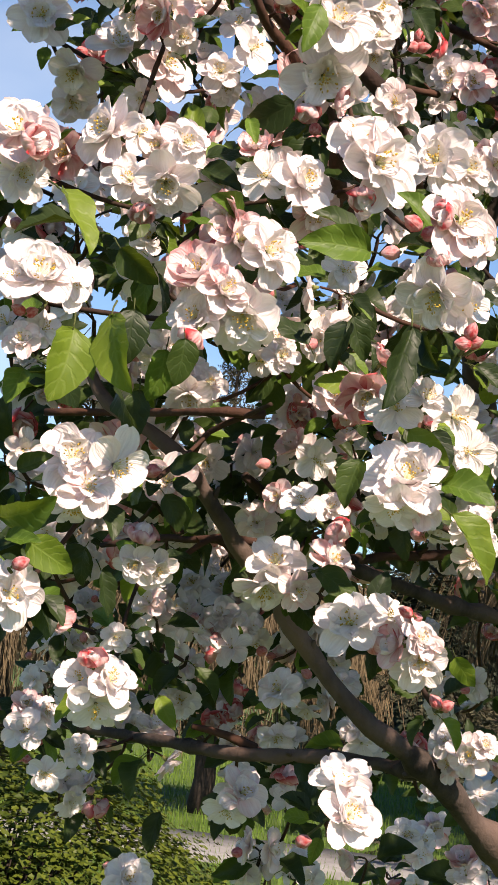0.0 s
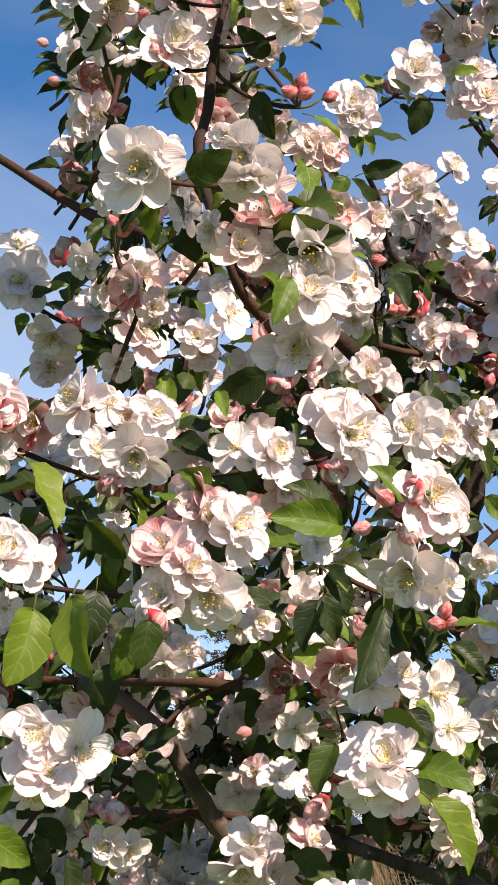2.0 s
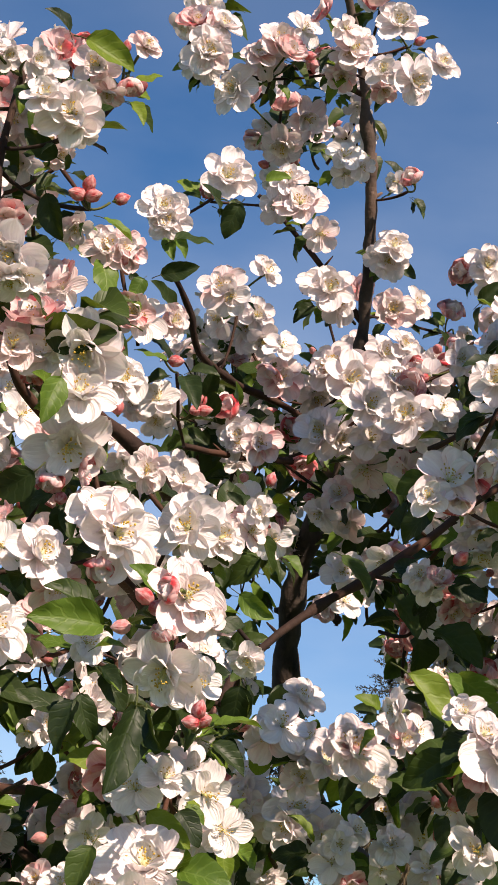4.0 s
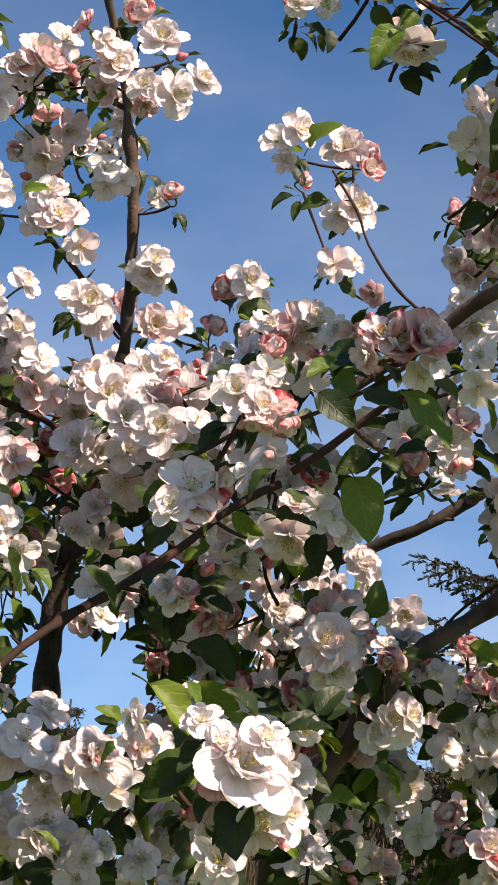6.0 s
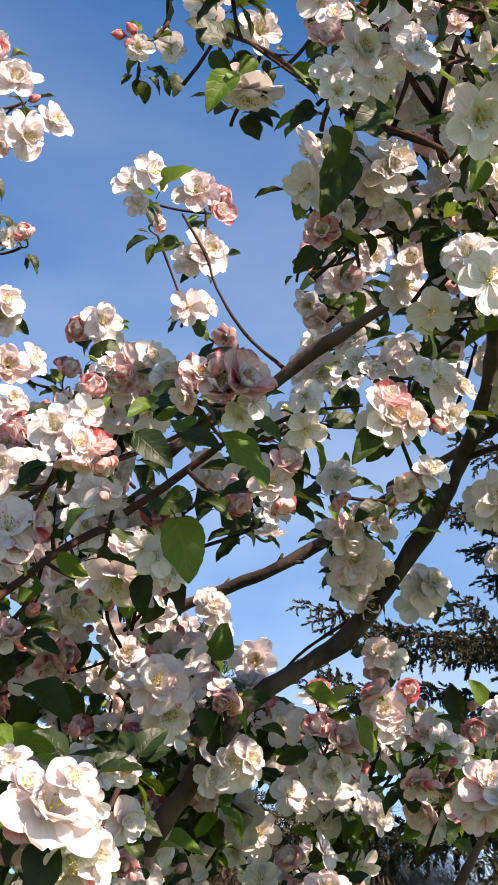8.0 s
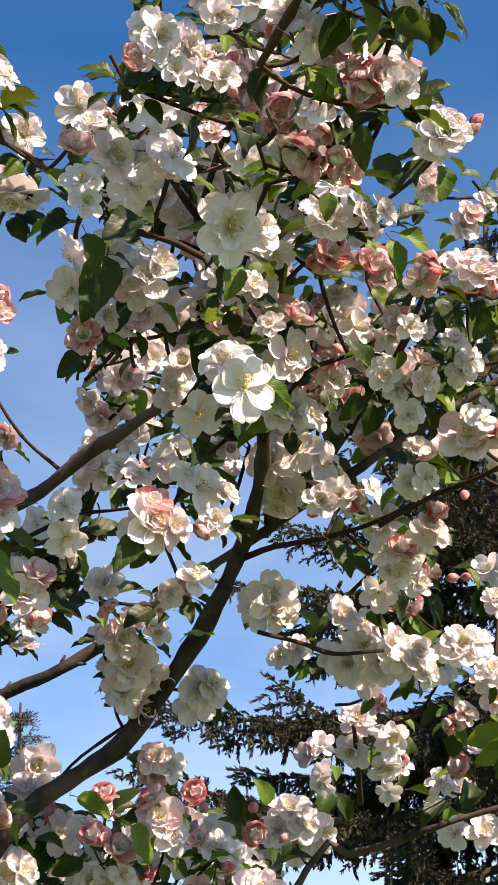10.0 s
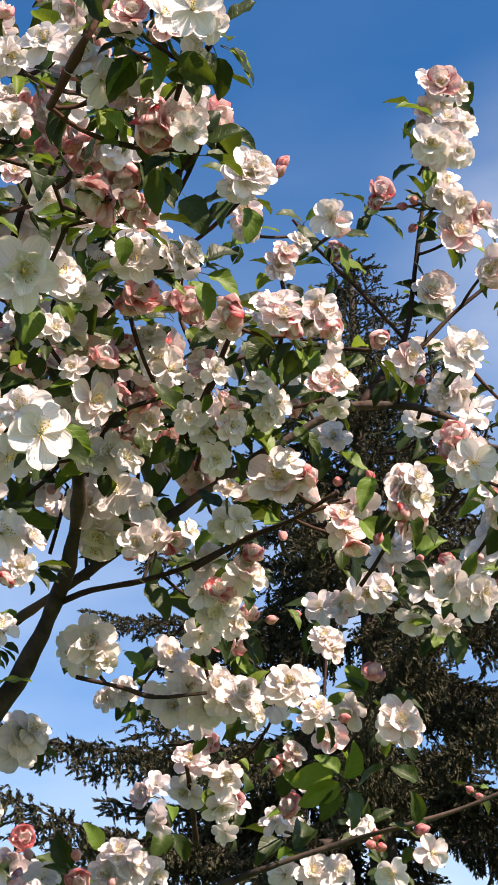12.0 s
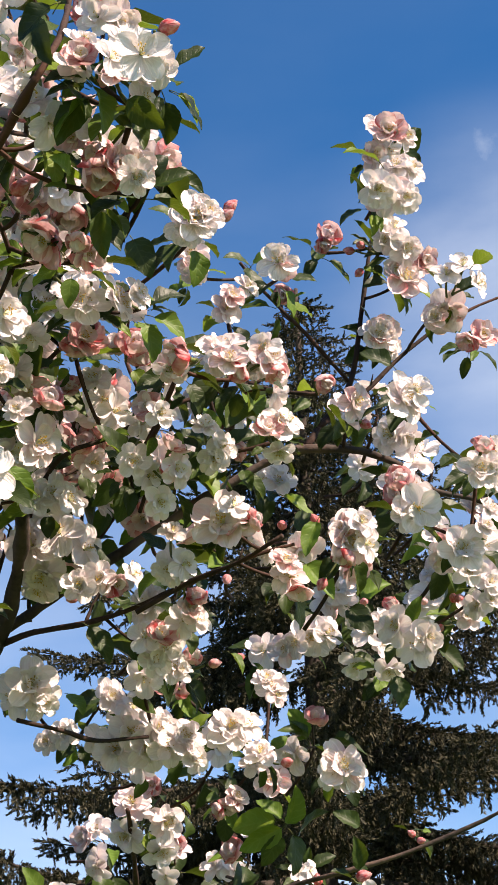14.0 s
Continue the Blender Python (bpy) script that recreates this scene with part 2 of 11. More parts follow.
def tube(soup, pts, radii, sides=6, slot=0, cap=True):
    """A round stem along points."""
    pts = [Vector(p) for p in pts]
    rings, ref = [], Vector((0.3, 0.5, 0.81))
    for i, p in enumerate(pts):
        d = (pts[min(i + 1, len(pts) - 1)] - pts[max(i - 1, 0)]).normalized()
        a = d.cross(ref)
        a = a.normalized() if a.length > 1e-4 else d.orthogonal().normalized()
        b = d.cross(a)
        rings.append([p + (a * math.cos(2 * math.pi * k / sides) + b * math.sin(2 * math.pi * k / sides)) * radii[i] for k in range(sides)])
    faces = [(i * sides + k, i * sides + (k + 1) % sides, (i + 1) * sides + (k + 1) % sides, (i + 1) * sides + k)
             for i in range(len(pts) - 1) for k in range(sides)]
    if cap:
        faces += [tuple(range(sides))[::-1], tuple((len(pts) - 1) * sides + k for k in range(sides))]
    soup.add([v for r in rings for v in r], faces, slot)


def curve(a, b, c, n=6):
    a, b, c = Vector(a), Vector(b), Vector(c)
    return [a * (1 - t) ** 2 + b * 2 * t * (1 - t) + c * t * t for t in [i / (n - 1) for i in range(n)]]


def smooth_line(pts, step):
    """A Catmull-Rom line through (x, y, z, r) rows, cut in short steps."""
    p = [np.array(q, float) for q in pts]
    p = [2 * p[0] - p[1]] + p + [2 * p[-1] - p[-2]]
    out = []
    for i in range(1, len(p) - 2):
        k = max(2, int(np.linalg.norm(p[i + 1][:3] - p[i][:3]) / step))
        for t in np.arange(k) / k:
            out.append(0.5 * (2 * p[i] + (p[i + 1] - p[i - 1]) * t + (2 * p[i - 1] - 5 * p[i] + 4 * p[i + 1] - p[i + 2]) * t * t
                              + (3 * p[i] - p[i - 1] - 3 * p[i + 1] + p[i + 2]) * t ** 3))
    return out + [p[-2]]


# ---- the parts of a blossom, each mesh made once and shared ----
def petal(soup, rnd, around, a0, a1, length, width, cup, pink, rim, crumple, rows=8, cols=6, fade=0.9):
    """One spoon-shaped petal of a flower that faces +z: it leaves the axis at angle a0, ends at angle a1; pink near its base, rim pink at its edge."""
    prof, r, z = [], 0.025, 0.0
    at = [1 - (1 - i / rows) ** 1.55 for i in range(rows + 1)]
    for i in range(rows + 1):
        prof.append((r, z))
        step = (at[min(i + 1, rows)] - at[i]) * length
        a = a0 + (a1 - a0) * at[i] ** 1.25
        r += math.sin(a) * step
        z += math.cos(a) * step
    verts, uv, tint = [], [], []
    seed = Vector((rnd.uniform(0, 90), rnd.uniform(0, 90), rnd.uniform(0, 90)))
    roll, sway, notch = rnd.uniform(-0.3, 0.3), rnd.uniform(-0.05, 0.05), rnd.uniform(0.01, 0.045)
    for i in range(rows + 1):
        v = at[i]
        if v < 0.56:
            w = width * (0.13 + 0.87 * math.sin(v / 0.56 * math.pi / 2) ** 1.2)
        else:
            w = width * max(0.05, 1 - ((v - 0.56) / 0.44) ** 2.8) ** 0.5
        w *= 1 + 0.10 * noise.noise(seed + Vector((0, v * 3, 5)))
        ang = a0 + (a1 - a0) * v ** 1.25
        for j in range(cols + 1):
            u = 2 * j / cols - 1
            rr, zz = prof[i]
            x = u * w
            lift = cup * (1 - 0.4 * v) * u * u * w + 0.004 * v * math.sin(u * 9.5 + seed.x) + 0.014 * v ** 3 * math.sin(u * 5.0 + seed.y) + roll * u * w + crumple * v * (noise.noise(seed + Vector((u * 1.5, v * 2.4, 0))) + 0.22 * noise.noise(seed + Vector((u * 3.4, v * 4.5, 9))))
            back = notch * v ** 4 * (1 - abs(u))
            rr -= math.cos(ang) * lift + math.sin(ang) * back
            zz += math.sin(ang) * lift - math.cos(ang) * back
            x += sway * v * v
            verts.append((rr * math.cos(around) - x * math.sin(around), rr * math.sin(around) + x * math.cos(around), zz))
            uv.append((j / cols + around, v))
            streak = 0.75 + 0.5 * noise.noise(seed + Vector((u * 2.5, v * 0.6, 3)))
            edge = max(abs(u) ** 3, v ** 4)
            tint.append(min(1.0, max(0.0, (pink * max(0.0, 1.15 - fade * v) + rim * edge) * streak)))
    faces = [(i * (cols + 1) + j, i * (cols + 1) + j + 1, (i + 1) * (cols + 1) + j + 1, (i + 1) * (cols + 1) + j) for i in range(rows) for j in range(cols)]
    soup.add(verts, faces, 0, uv, tint)


# outer petals: how far they start and end from the axis; inner petals likewise; how many of each; how pink
FORMS = [((82, 96), (64, 90), (50, 70), (22, 62), 5, 7, 0.8),
         ((80, 94), (54, 84), (44, 68), (8, 52), 6, 8, 1.0),
         ((84, 95), (72, 98), (60, 76), (45, 80), 5, 2, 0.6),
         ((66, 82), (16, 48), (34, 52), (-16, 22), 6, 5, 1.35),
         ((80, 98), (76, 118), (48, 74), (16, 76), 6, 8, 0.8),
         ((76, 96), (-85, -35), (30, 50), (-60, -20), 5, 4, 1.5)]


def flower_mesh(seed, pink, form, fine=True):
    """A double apple blossom one unit wide: an outer ring of spoon-shaped petals, crumpled inner ones, stamens, calyx."""
    rnd = random.Random(seed)
    s = Soup()
    o0, o1, i0, i1, n_out, n_in, flush = FORMS[form]
    pink = min(1.0, pink * flush)
    turn, grid = rnd.uniform(0, 6), ((9, 8) if fine else (5, 4))
    n_in = n_in if fine else min(5, n_in)
    globe = form == 5
    big = 1.25 if globe else (1.12 if form == 3 else 1.0)
    for k in range(n_out):
        petal(s, rnd, turn + 2 * math.pi * k / n_out + rnd.uniform(-0.13, 0.13), radians(rnd.uniform(*o0)), radians(rnd.uniform(*o1)),
              rnd.uniform(0.42, 0.52) * big, rnd.uniform(0.18, 0.235) * big * (1.2 if globe else 1.0), rnd.uniform(0.3, 0.9),
              min(1.0, pink * rnd.uniform(0.5, 1.4)), pink * (rnd.uniform(0.8, 1.1) if globe else rnd.uniform(0.05, 0.7)), 0.035, *grid, 0.55 if form in (3, 5) else 0.9)
    for k in range(n_in):
        ring = 1.0 - 0.28 * (k / max(1, n_in - 1))
        petal(s, rnd, turn + 0.62 + 2 * math.pi * k / max(1, n_in) * 1.62 + rnd.uniform(-0.25, 0.25), radians(rnd.uniform(*i0)) * ring, radians(rnd.uniform(*i1)) * ring,
              rnd.uniform(0.31, 0.42) * big * ring, rnd.uniform(0.135, 0.185) * big * ring, rnd.uniform(0.3, 0.9), pink * rnd.uniform(0.05, 0.6), pink * rnd.uniform(0.0, 0.5), 0.05, *grid)
    for k in range(22 if fine else 5):
        an, tilt, ln = rnd.uniform(0, 6.28), radians(rnd.uniform(4, 44)), rnd.uniform(0.17, 0.26)
        d = Vector((math.cos(an) * math.sin(tilt), math.sin(an) * math.sin(tilt), math.cos(tilt)))
        a = d.orthogonal().normalized() * 0.007
        b = d.cross(a)
        e = d * ln
        s.add([a, -a * 0.5 + b * 0.87, -a * 0.5 - b * 0.87, e], [(0, 1, 3), (1, 2, 3), (2, 0, 3)], 1)
        c, q = e, rnd.uniform(0.012, 0.017)
        s.add([c + Vector((q, 0, 0)), c + Vector((0, q, 0)), c - Vector((q, 0, 0)), c - Vector((0, q, 0)), c + d * q * 1.3, c - d * q * 1.3],
              [(0, 1, 4), (1, 2, 4), (2, 3, 4), (3, 0, 4), (1, 0, 5), (2, 1, 5), (3, 2, 5), (0, 3, 5)], 2)
    # calyx cup with five sepals
    ring = lambda r, z: [(r * math.cos(2 * math.pi * k / 8), r * math.sin(2 * math.pi * k / 8), z) for k in range(8)]
    s.add(ring(0.03, -0.14) + ring(0.055, -0.07) + ring(0.06, 0.0),
          [(i * 8 + k, i * 8 + (k + 1) % 8, i * 8 + 8 + (k + 1) % 8, i * 8 + 8 + k) for i in range(2) for k in range(8)] + [tuple(range(8))[::-1]], 3)
    for k in range(5):
        an = turn + 2 * math.pi * k / 5
        x, y = math.cos(an), math.sin(an)
        s.add([(0.05 * x - 0.03 * y, 0.05 * y + 0.03 * x, -0.03), (0.05 * x + 0.03 * y, 0.05 * y - 0.03 * x, -0.03), (0.17 * x, 0.17 * y, -0.05)], [(0, 1, 2)], 3)
    return s


def bud_mesh(seed, pink):
    """A closed bud one unit long along +z, its petals rolled over one another, with its calyx."""
    rnd = random.Random(seed)
    s = Soup()
    rows, cols, lobes = 8, 15, 5
    verts, uv, tint = [], [], []
    for i in range(rows + 1):
        v = i / rows
        r = 0.42 * math.sin(math.pi * min(1, 0.08 + 0.92 * v) ** 0.85) ** 0.8 if i < rows else 0.02
        for j in range(cols):
            a = 2 * math.pi * j / cols
            ridge = ((a * lobes / (2 * math.pi) + v * 0.9) % 1.0)
            rr = r * (0.9 + 0.16 * ridge)
            verts.append((rr * 0.92 * math.cos(a), rr * 0.92 * math.sin(a), v * 1.04))
            uv.append((j / cols * 3, v))
            tint.append(min(1.0, pink * (1.0 - 0.35 * ridge * v) + rnd.uniform(-0.06, 0.06)))
    faces = [(i * cols + j, i * cols + (j + 1) % cols, (i + 1) * cols + (j + 1) % cols, (i + 1) * cols + j) for i in range(rows) for j in range(cols)]
    faces.append(tuple(rows * cols + k for k in range(cols)))
    s.add(verts, faces, 0, uv, tint)
    ring = lambda r, z: [(r * math.cos(2 * math.pi * k / 8), r * math.sin(2 * math.pi * k / 8), z) for k in range(8)]
    s.add(ring(0.05, -0.16) + ring(0.12, -0.04) + ring(0.2, 0.06), [(i * 8 + k, i * 8 + (k + 1) % 8, i * 8 + 8 + (k + 1) % 8, i * 8 + 8 + k) for i in range(2) for k in range(8)], 3)
    for k in range(5):
        a = 2 * math.pi * k / 5
        x, y = math.cos(a), math.sin(a)
        s.add([(0.2 * x - 0.1 * y, 0.2 * y + 0.1 * x, 0.04), (0.2 * x + 0.1 * y, 0.2 * y - 0.1 * x, 0.04), (0.36 * x, 0.36 * y, 0.32)], [(0, 1, 2)], 3)
    return s


def leaf_mesh(seed, slim=1.0, rows=12, cols=4):
    """An oval leaf one unit long along +y, folded on its midrib, toothed, drooping at the tip, with its stalk."""
    rnd = random.Random(seed)
    s = Soup()
    droop, fold, curl, sway = rnd.uniform(0.08, 0.36), rnd.uniform(0.25, 0.85), rnd.uniform(-0.2, 0.3), rnd.uniform(-0.1, 0.1)
    verts, uv = [], []
    for i in range(rows + 1):
        v = i / rows
        w = 0.345 * slim * math.sin(math.pi * v ** 0.88) ** 0.6 * (1 - 0.22 * v) if 0 < i < rows else 0.004
        for j in range(cols + 1):
            u = 2 * j / cols - 1
            tooth = 1.0 + (0.035 * (1 if i % 2 else -0.4) if abs(u) > 0.99 else 0)
            x = u * w * tooth
            z = abs(u) * w * fold - droop * v * v + curl * u * u * w * 2 * math.sin(v * 5 + seed) + 0.022 * math.sin(v * 15 - abs(u) * 4) * (0.3 + abs(u))
            verts.append((x + sway * math.sin(v * 2.5), v, z))
            uv.append((0.5 + 0.5 * u, v))
    faces = [(i * (cols + 1) + j, i * (cols + 1) + j + 1, (i + 1) * (cols + 1) + j + 1, (i + 1) * (cols + 1) + j) for i in range(rows) for j in range(cols)]
    s.add(verts, faces, 0, uv)
    tube(s, [(0, 0.03, 0), (0, -0.12, -0.03), (0, -0.26, -0.09)], [0.011, 0.012, 0.015], 5, 1)
    return s


FLOWER_MATS = [PETAL, STAMEN, ANTHER, CALYX]


def stock(soup, name, mats):
    """A shared mesh, with no object of its own."""
    ob = soup.make(name, mats)
    me = ob.data
    bpy.data.objects.remove(ob)
    return me


FLOWERS = {p: [stock(flower_mesh(100 * p + k, (0.20, 0.62, 0.90, 1.0)[p], k % 6), "flower", FLOWER_MATS) for k in range(12)] for p in range(4)}
BUDS = {p: [stock(bud_mesh(900 + 10 * p + k, (0.3, 0.6, 0.85, 1.0)[p]), "bud", FLOWER_MATS) for k in range(2)] for p in range(4)}
LEAF = {c: [stock(leaf_mesh(50 + k, (1.0, 0.82, 1.12, 0.9, 1.05, 0.75)[k]), "leaf", [LEAVES[c], STEM]) for k in range(6)] for c in range(4)}

tree = tagged(new("crabapple_tree"), "multi-stemmed crabapple tree in full white and pink bloom", "tree")
tree.location = (0.42, 1.85, 0)
ROOT = Vector(tree.location)


def place(name, me, parent, m):
    """An object on a shared mesh at a place in the world."""
    ob = new(name, me)
    ob.parent = parent
    ob.matrix_basis = m
    return ob


def facing(p, n, spin, size):
    """A pose at p whose +z points along n."""
    q = Vector(n).normalized().to_track_quat("Z", "Y").to_matrix().to_4x4()
    return Matrix.Translation(p) @ q @ Matrix.Rotation(spin, 4, "Z") @ Matrix.Diagonal((size, size, size, 1))


def along(b, g, face, roll=0.0):
    """A pose for a leaf from its base b to its tip g, with its upper side turned towards face."""
    y = Vector(g) - Vector(b)
    ln = y.length
    y.normalize()
    z = Vector(face) - y * Vector(face).dot(y)
    z = z.normalized() if z.length > 1e-3 else y.orthogonal().normalized()
    x = y.cross(z)
    m = Matrix((x, y, z)).transposed().to_4x4()
    return Matrix.Translation(b) @ m @ Matrix.Rotation(roll, 4, "Y") @ Matrix.Diagonal((ln, ln, ln, 1))


def branch(rows):
    """A limb through (x, y, z, radius in mm), uneven, with knots and spur scars."""
    rnd = random.Random(len(rows) * 37 + int(rows[0][0] * 1000))
    line = smooth_line(rows, 0.012)
    s = Soup()
    pts, rad = [], []
    for i, q in enumerate(line):
        r = q[3] / 1000
        k = 1 + 0.10 * math.sin(i * 0.9 + rows[0][0] * 50) + rnd.uniform(-0.06, 0.1) + (0.35 if rnd.random() < 0.06 else 0)
        pts.append((q[0] + rnd.uniform(-0.12, 0.12) * r, q[1], q[2] + rnd.uniform(-0.12, 0.12) * r))
        rad.append(max(0.0012, r * k))
    tube(s, pts, rad, 12 if rows[0][3] > 9 else 8)
    for i in range(2, len(pts) - 2):
        if rnd.random() < 0.16:
            d = Vector((rnd.uniform(-1, 1), rnd.uniform(-1, 1), rnd.uniform(-0.2, 1))).normalized()
            b = Vector(pts[i])
            ln = rad[i] + rnd.uniform(0.004, 0.016)
            tube(s, [b, b + d * ln * 0.6, b + d * ln], [rad[i] * 0.45, rad[i] * 0.36, rad[i] * 0.2], 6)
    ob = s.make("branch", [BARK if max(q[3] for q in rows) > 6 else TWIG], tree)
    ob.matrix_parent_inverse = Matrix.Translation(-ROOT)
    return ob



def cluster(spur, foot, flowers, buds, leaves, more=(5, 9)):
    """One spray: its spur shoot on the twig at foot, stalks, flowers, buds and leaves."""
    rnd = random.Random(int(abs(spur[0]) * 7919 + abs(spur[2]) * 104729))
    sp, s = Vector(spur), Soup()
    ft = Vector(foot)
    buds = list(buds)
    if rnd.random() < 0.15:
        d = Vector((rnd.uniform(-1, 1), rnd.uniform(-0.9, 0.1), rnd.uniform(-0.7, 0.5))).normalized()
        for _ in range(rnd.randint(1, 3)):
            v = (d + Vector((rnd.gauss(0, 0.4), rnd.gauss(0, 0.4), rnd.gauss(0, 0.4)))).normalized()
            buds.append((*(sp + v * rnd.uniform(0.024, 0.038)), rnd.uniform(0.9, 1.3), *v, rnd.choice((2, 3, 3))))
    mid = (sp + ft) / 2 + Vector((rnd.uniform(-0.1, 0.1), rnd.uniform(0, 0.12), rnd.uniform(-0.16, 0.02))) * (sp - ft).length
    tube(s, curve(ft, mid, sp, 7), [0.0017, 0.0016, 0.0015, 0.0015, 0.0016, 0.0019, 0.0016], 6, 1)
    for x, y, z, dia, nx, ny, nz, pink in flowers:
        n = Vector((nx, ny, nz)).normalized()
        back = Vector((x, y, z)) - n * dia * 0.0024
        tube(s, curve(sp, (sp + back) / 2 - n * 0.012 + Vector((0, 0, 0.004)), back, 7), [0.0011] * 6 + [0.0014], 5)
    for x, y, z, ln, vx, vy, vz, pink in buds:
        back = Vector((x, y, z)) - Vector((vx, vy, vz)).normalized() * ln * 0.008
        tube(s, curve(sp, (sp + back) / 2 + Vector((0, 0, -0.004)), back, 6), [0.0010] * 6, 5)
    part = s.make("flowering_spur", [STEM, TWIG], tree)
    part.matrix_parent_inverse = Matrix.Translation(-ROOT)
    for x, y, z, dia, nx, ny, nz, pink in flowers:
        n = Vector((nx, ny, nz)).normalized()
        turned = n.dot((Vector((0.1, 0.0, 1.57)) - Vector((x, y, z))).normalized()) < 0.7
        pick = rnd.choice((0, 1, 1, 4) if dia > 4.3 and pink < 2 else ((0, 0, 1, 2, 2, 4), (0, 1, 1, 2, 3, 4), (1, 3, 3, 5), (3, 5, 5))[min(3, pink + (turned and pink > 0))]) + 6 * rnd.randrange(2)
        place("flower", FLOWERS[pink][pick], part, facing(Vector((x, y, z)) - n * dia * 0.0012, n, rnd.uniform(0, 6.28), dia / 100 * 1.05))
    for x, y, z, ln, vx, vy, vz, pink in buds:
        v = Vector((vx, vy, vz)).normalized()
        if ln > 1.35 and rnd.random() < 0.7:
            place("opening_bud", FLOWERS[rnd.choice((2, 3))][5 + 6 * rnd.randrange(2)], part, facing(Vector((x, y, z)) - v * ln * 0.005, v, rnd.uniform(0, 6.28), ln / 100 * 1.6))
            continue
        if ln > 1.35:
            side, up = v.orthogonal().normalized(), v.cross(v.orthogonal().normalized())
            n = rnd.randint(3, 4)
            for k in range(n):
                o = (side * math.cos(6.28 * k / n) + up * math.sin(6.28 * k / n)) * (0.55 if k else 0.1)
                w = (v + o * rnd.uniform(0.6, 1.0)).normalized()
                place("bud", BUDS[rnd.choice((max(2, pink), 3))][rnd.randrange(2)], part, facing(Vector((x, y, z)) + (o * 0.55 + v * rnd.uniform(-0.35, 0.0)) * ln / 100, w, rnd.uniform(0, 6.28), ln / 100 * rnd.uniform(0.55, 0.72)))
            continue
        place("bud", BUDS[pink][rnd.randrange(2)], part, facing(Vector((x, y, z)) - v * ln * 0.005, v, rnd.uniform(0, 6.28), ln / 100))
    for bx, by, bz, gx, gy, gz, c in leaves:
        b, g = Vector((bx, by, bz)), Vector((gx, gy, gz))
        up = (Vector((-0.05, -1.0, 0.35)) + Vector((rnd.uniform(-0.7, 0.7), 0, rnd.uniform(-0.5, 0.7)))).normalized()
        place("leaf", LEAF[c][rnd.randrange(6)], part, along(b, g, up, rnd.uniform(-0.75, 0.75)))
    # small leaves, mostly the near-black greens, painted as shade between the flowers
    for _ in range(rnd.randint(*more)):
        d = Vector((rnd.uniform(-1, 1), rnd.uniform(-0.5, 0.6), rnd.uniform(-0.9, 0.7))).normalized()
        b = sp + d * 0.012
        g = b + d * rnd.uniform(0.011, 0.029)
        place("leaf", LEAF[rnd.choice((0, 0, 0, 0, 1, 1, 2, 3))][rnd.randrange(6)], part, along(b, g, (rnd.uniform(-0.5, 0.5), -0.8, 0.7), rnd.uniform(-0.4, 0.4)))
    return part


def dried_fruit(x, y, z, drop):
    """A shrivelled dark fruit of last year on its thread-like stalk, hanging from a twig."""
    s = Soup()
    p = Vector((x, y, z))
    tube(s, curve(p + Vector((0.004, 0, drop)), p + Vector((0.010, 0, drop * 0.7)), p + Vector((0, 0, 0.005)), 7), [0.0007] * 7, 5)
    rings = [(0.0012, 0.0052), (0.0036, 0.0040), (0.0052, 0.0012), (0.0050, -0.0018), (0.0034, -0.0042), (0.0018, -0.0050), (0.0022, -0.0066)]
    n = 12
    s.add([(p.x + r * (1 + 0.08 * math.sin(3 * k + i)) * math.cos(2 * math.pi * k / n), p.y + r * math.sin(2 * math.pi * k / n), p.z + h) for i, (r, h) in enumerate(rings) for k in range(n)],
          [(i * n + k, i * n + (k + 1) % n, i * n + n + (k + 1) % n, i * n + n + k) for i in range(len(rings) - 1) for k in range(n)] + [tuple(range(n))[::-1], tuple(range((len(rings) - 1) * n, len(rings) * n))])
    ob = s.make("dried_fruit", [BERRY], tree)
    ob.matrix_parent_inverse = Matrix.Translation(-ROOT)
    return ob


# ---- inner blossom, too deep in the crown to pick apart: gathered and joined into one mesh ----
class Gather:
    """Copies of ready meshes, moved into place and joined."""

    def __init__(self, mats):
        self.mats, self.v, self.f, self.s, self.uv, self.t, self.k = mats, [], [], [], [], [], 0

    def put(self, soup, m, slots):
        if not hasattr(soup, "co"):
            soup.co = np.array(soup.v, float)
        r = np.array(m)
        self.v.append(soup.co @ r[:3, :3].T + r[:3, 3])
        self.f += [tuple(i + self.k for i in q) for q in soup.f]
        self.s += [slots[i] for i in soup.s]
        self.uv += soup.uv
        self.t += soup.t
        self.k += len(soup.v)

    def make(self, name, parent):
        return mesh_object(name, np.concatenate(self.v).tolist(), self.f, self.mats, parent, self.s, self.uv, self.t)


INNER = Gather([PETAL, STAMEN, ANTHER, CALYX, *LEAVES, STEM, TWIG])
LOOSE_FLOWERS = [flower_mesh(700 + k, (0.25, 0.35, 0.25, 0.6, 0.2, 0.8)[k], k, False) for k in range(6)]
LOOSE_LEAVES = [leaf_mesh(60 + k, (1.0, 0.85, 1.15)[k], 6, 4) for k in range(3)]
LOOSE_BUD = bud_mesh(950, 0.9)


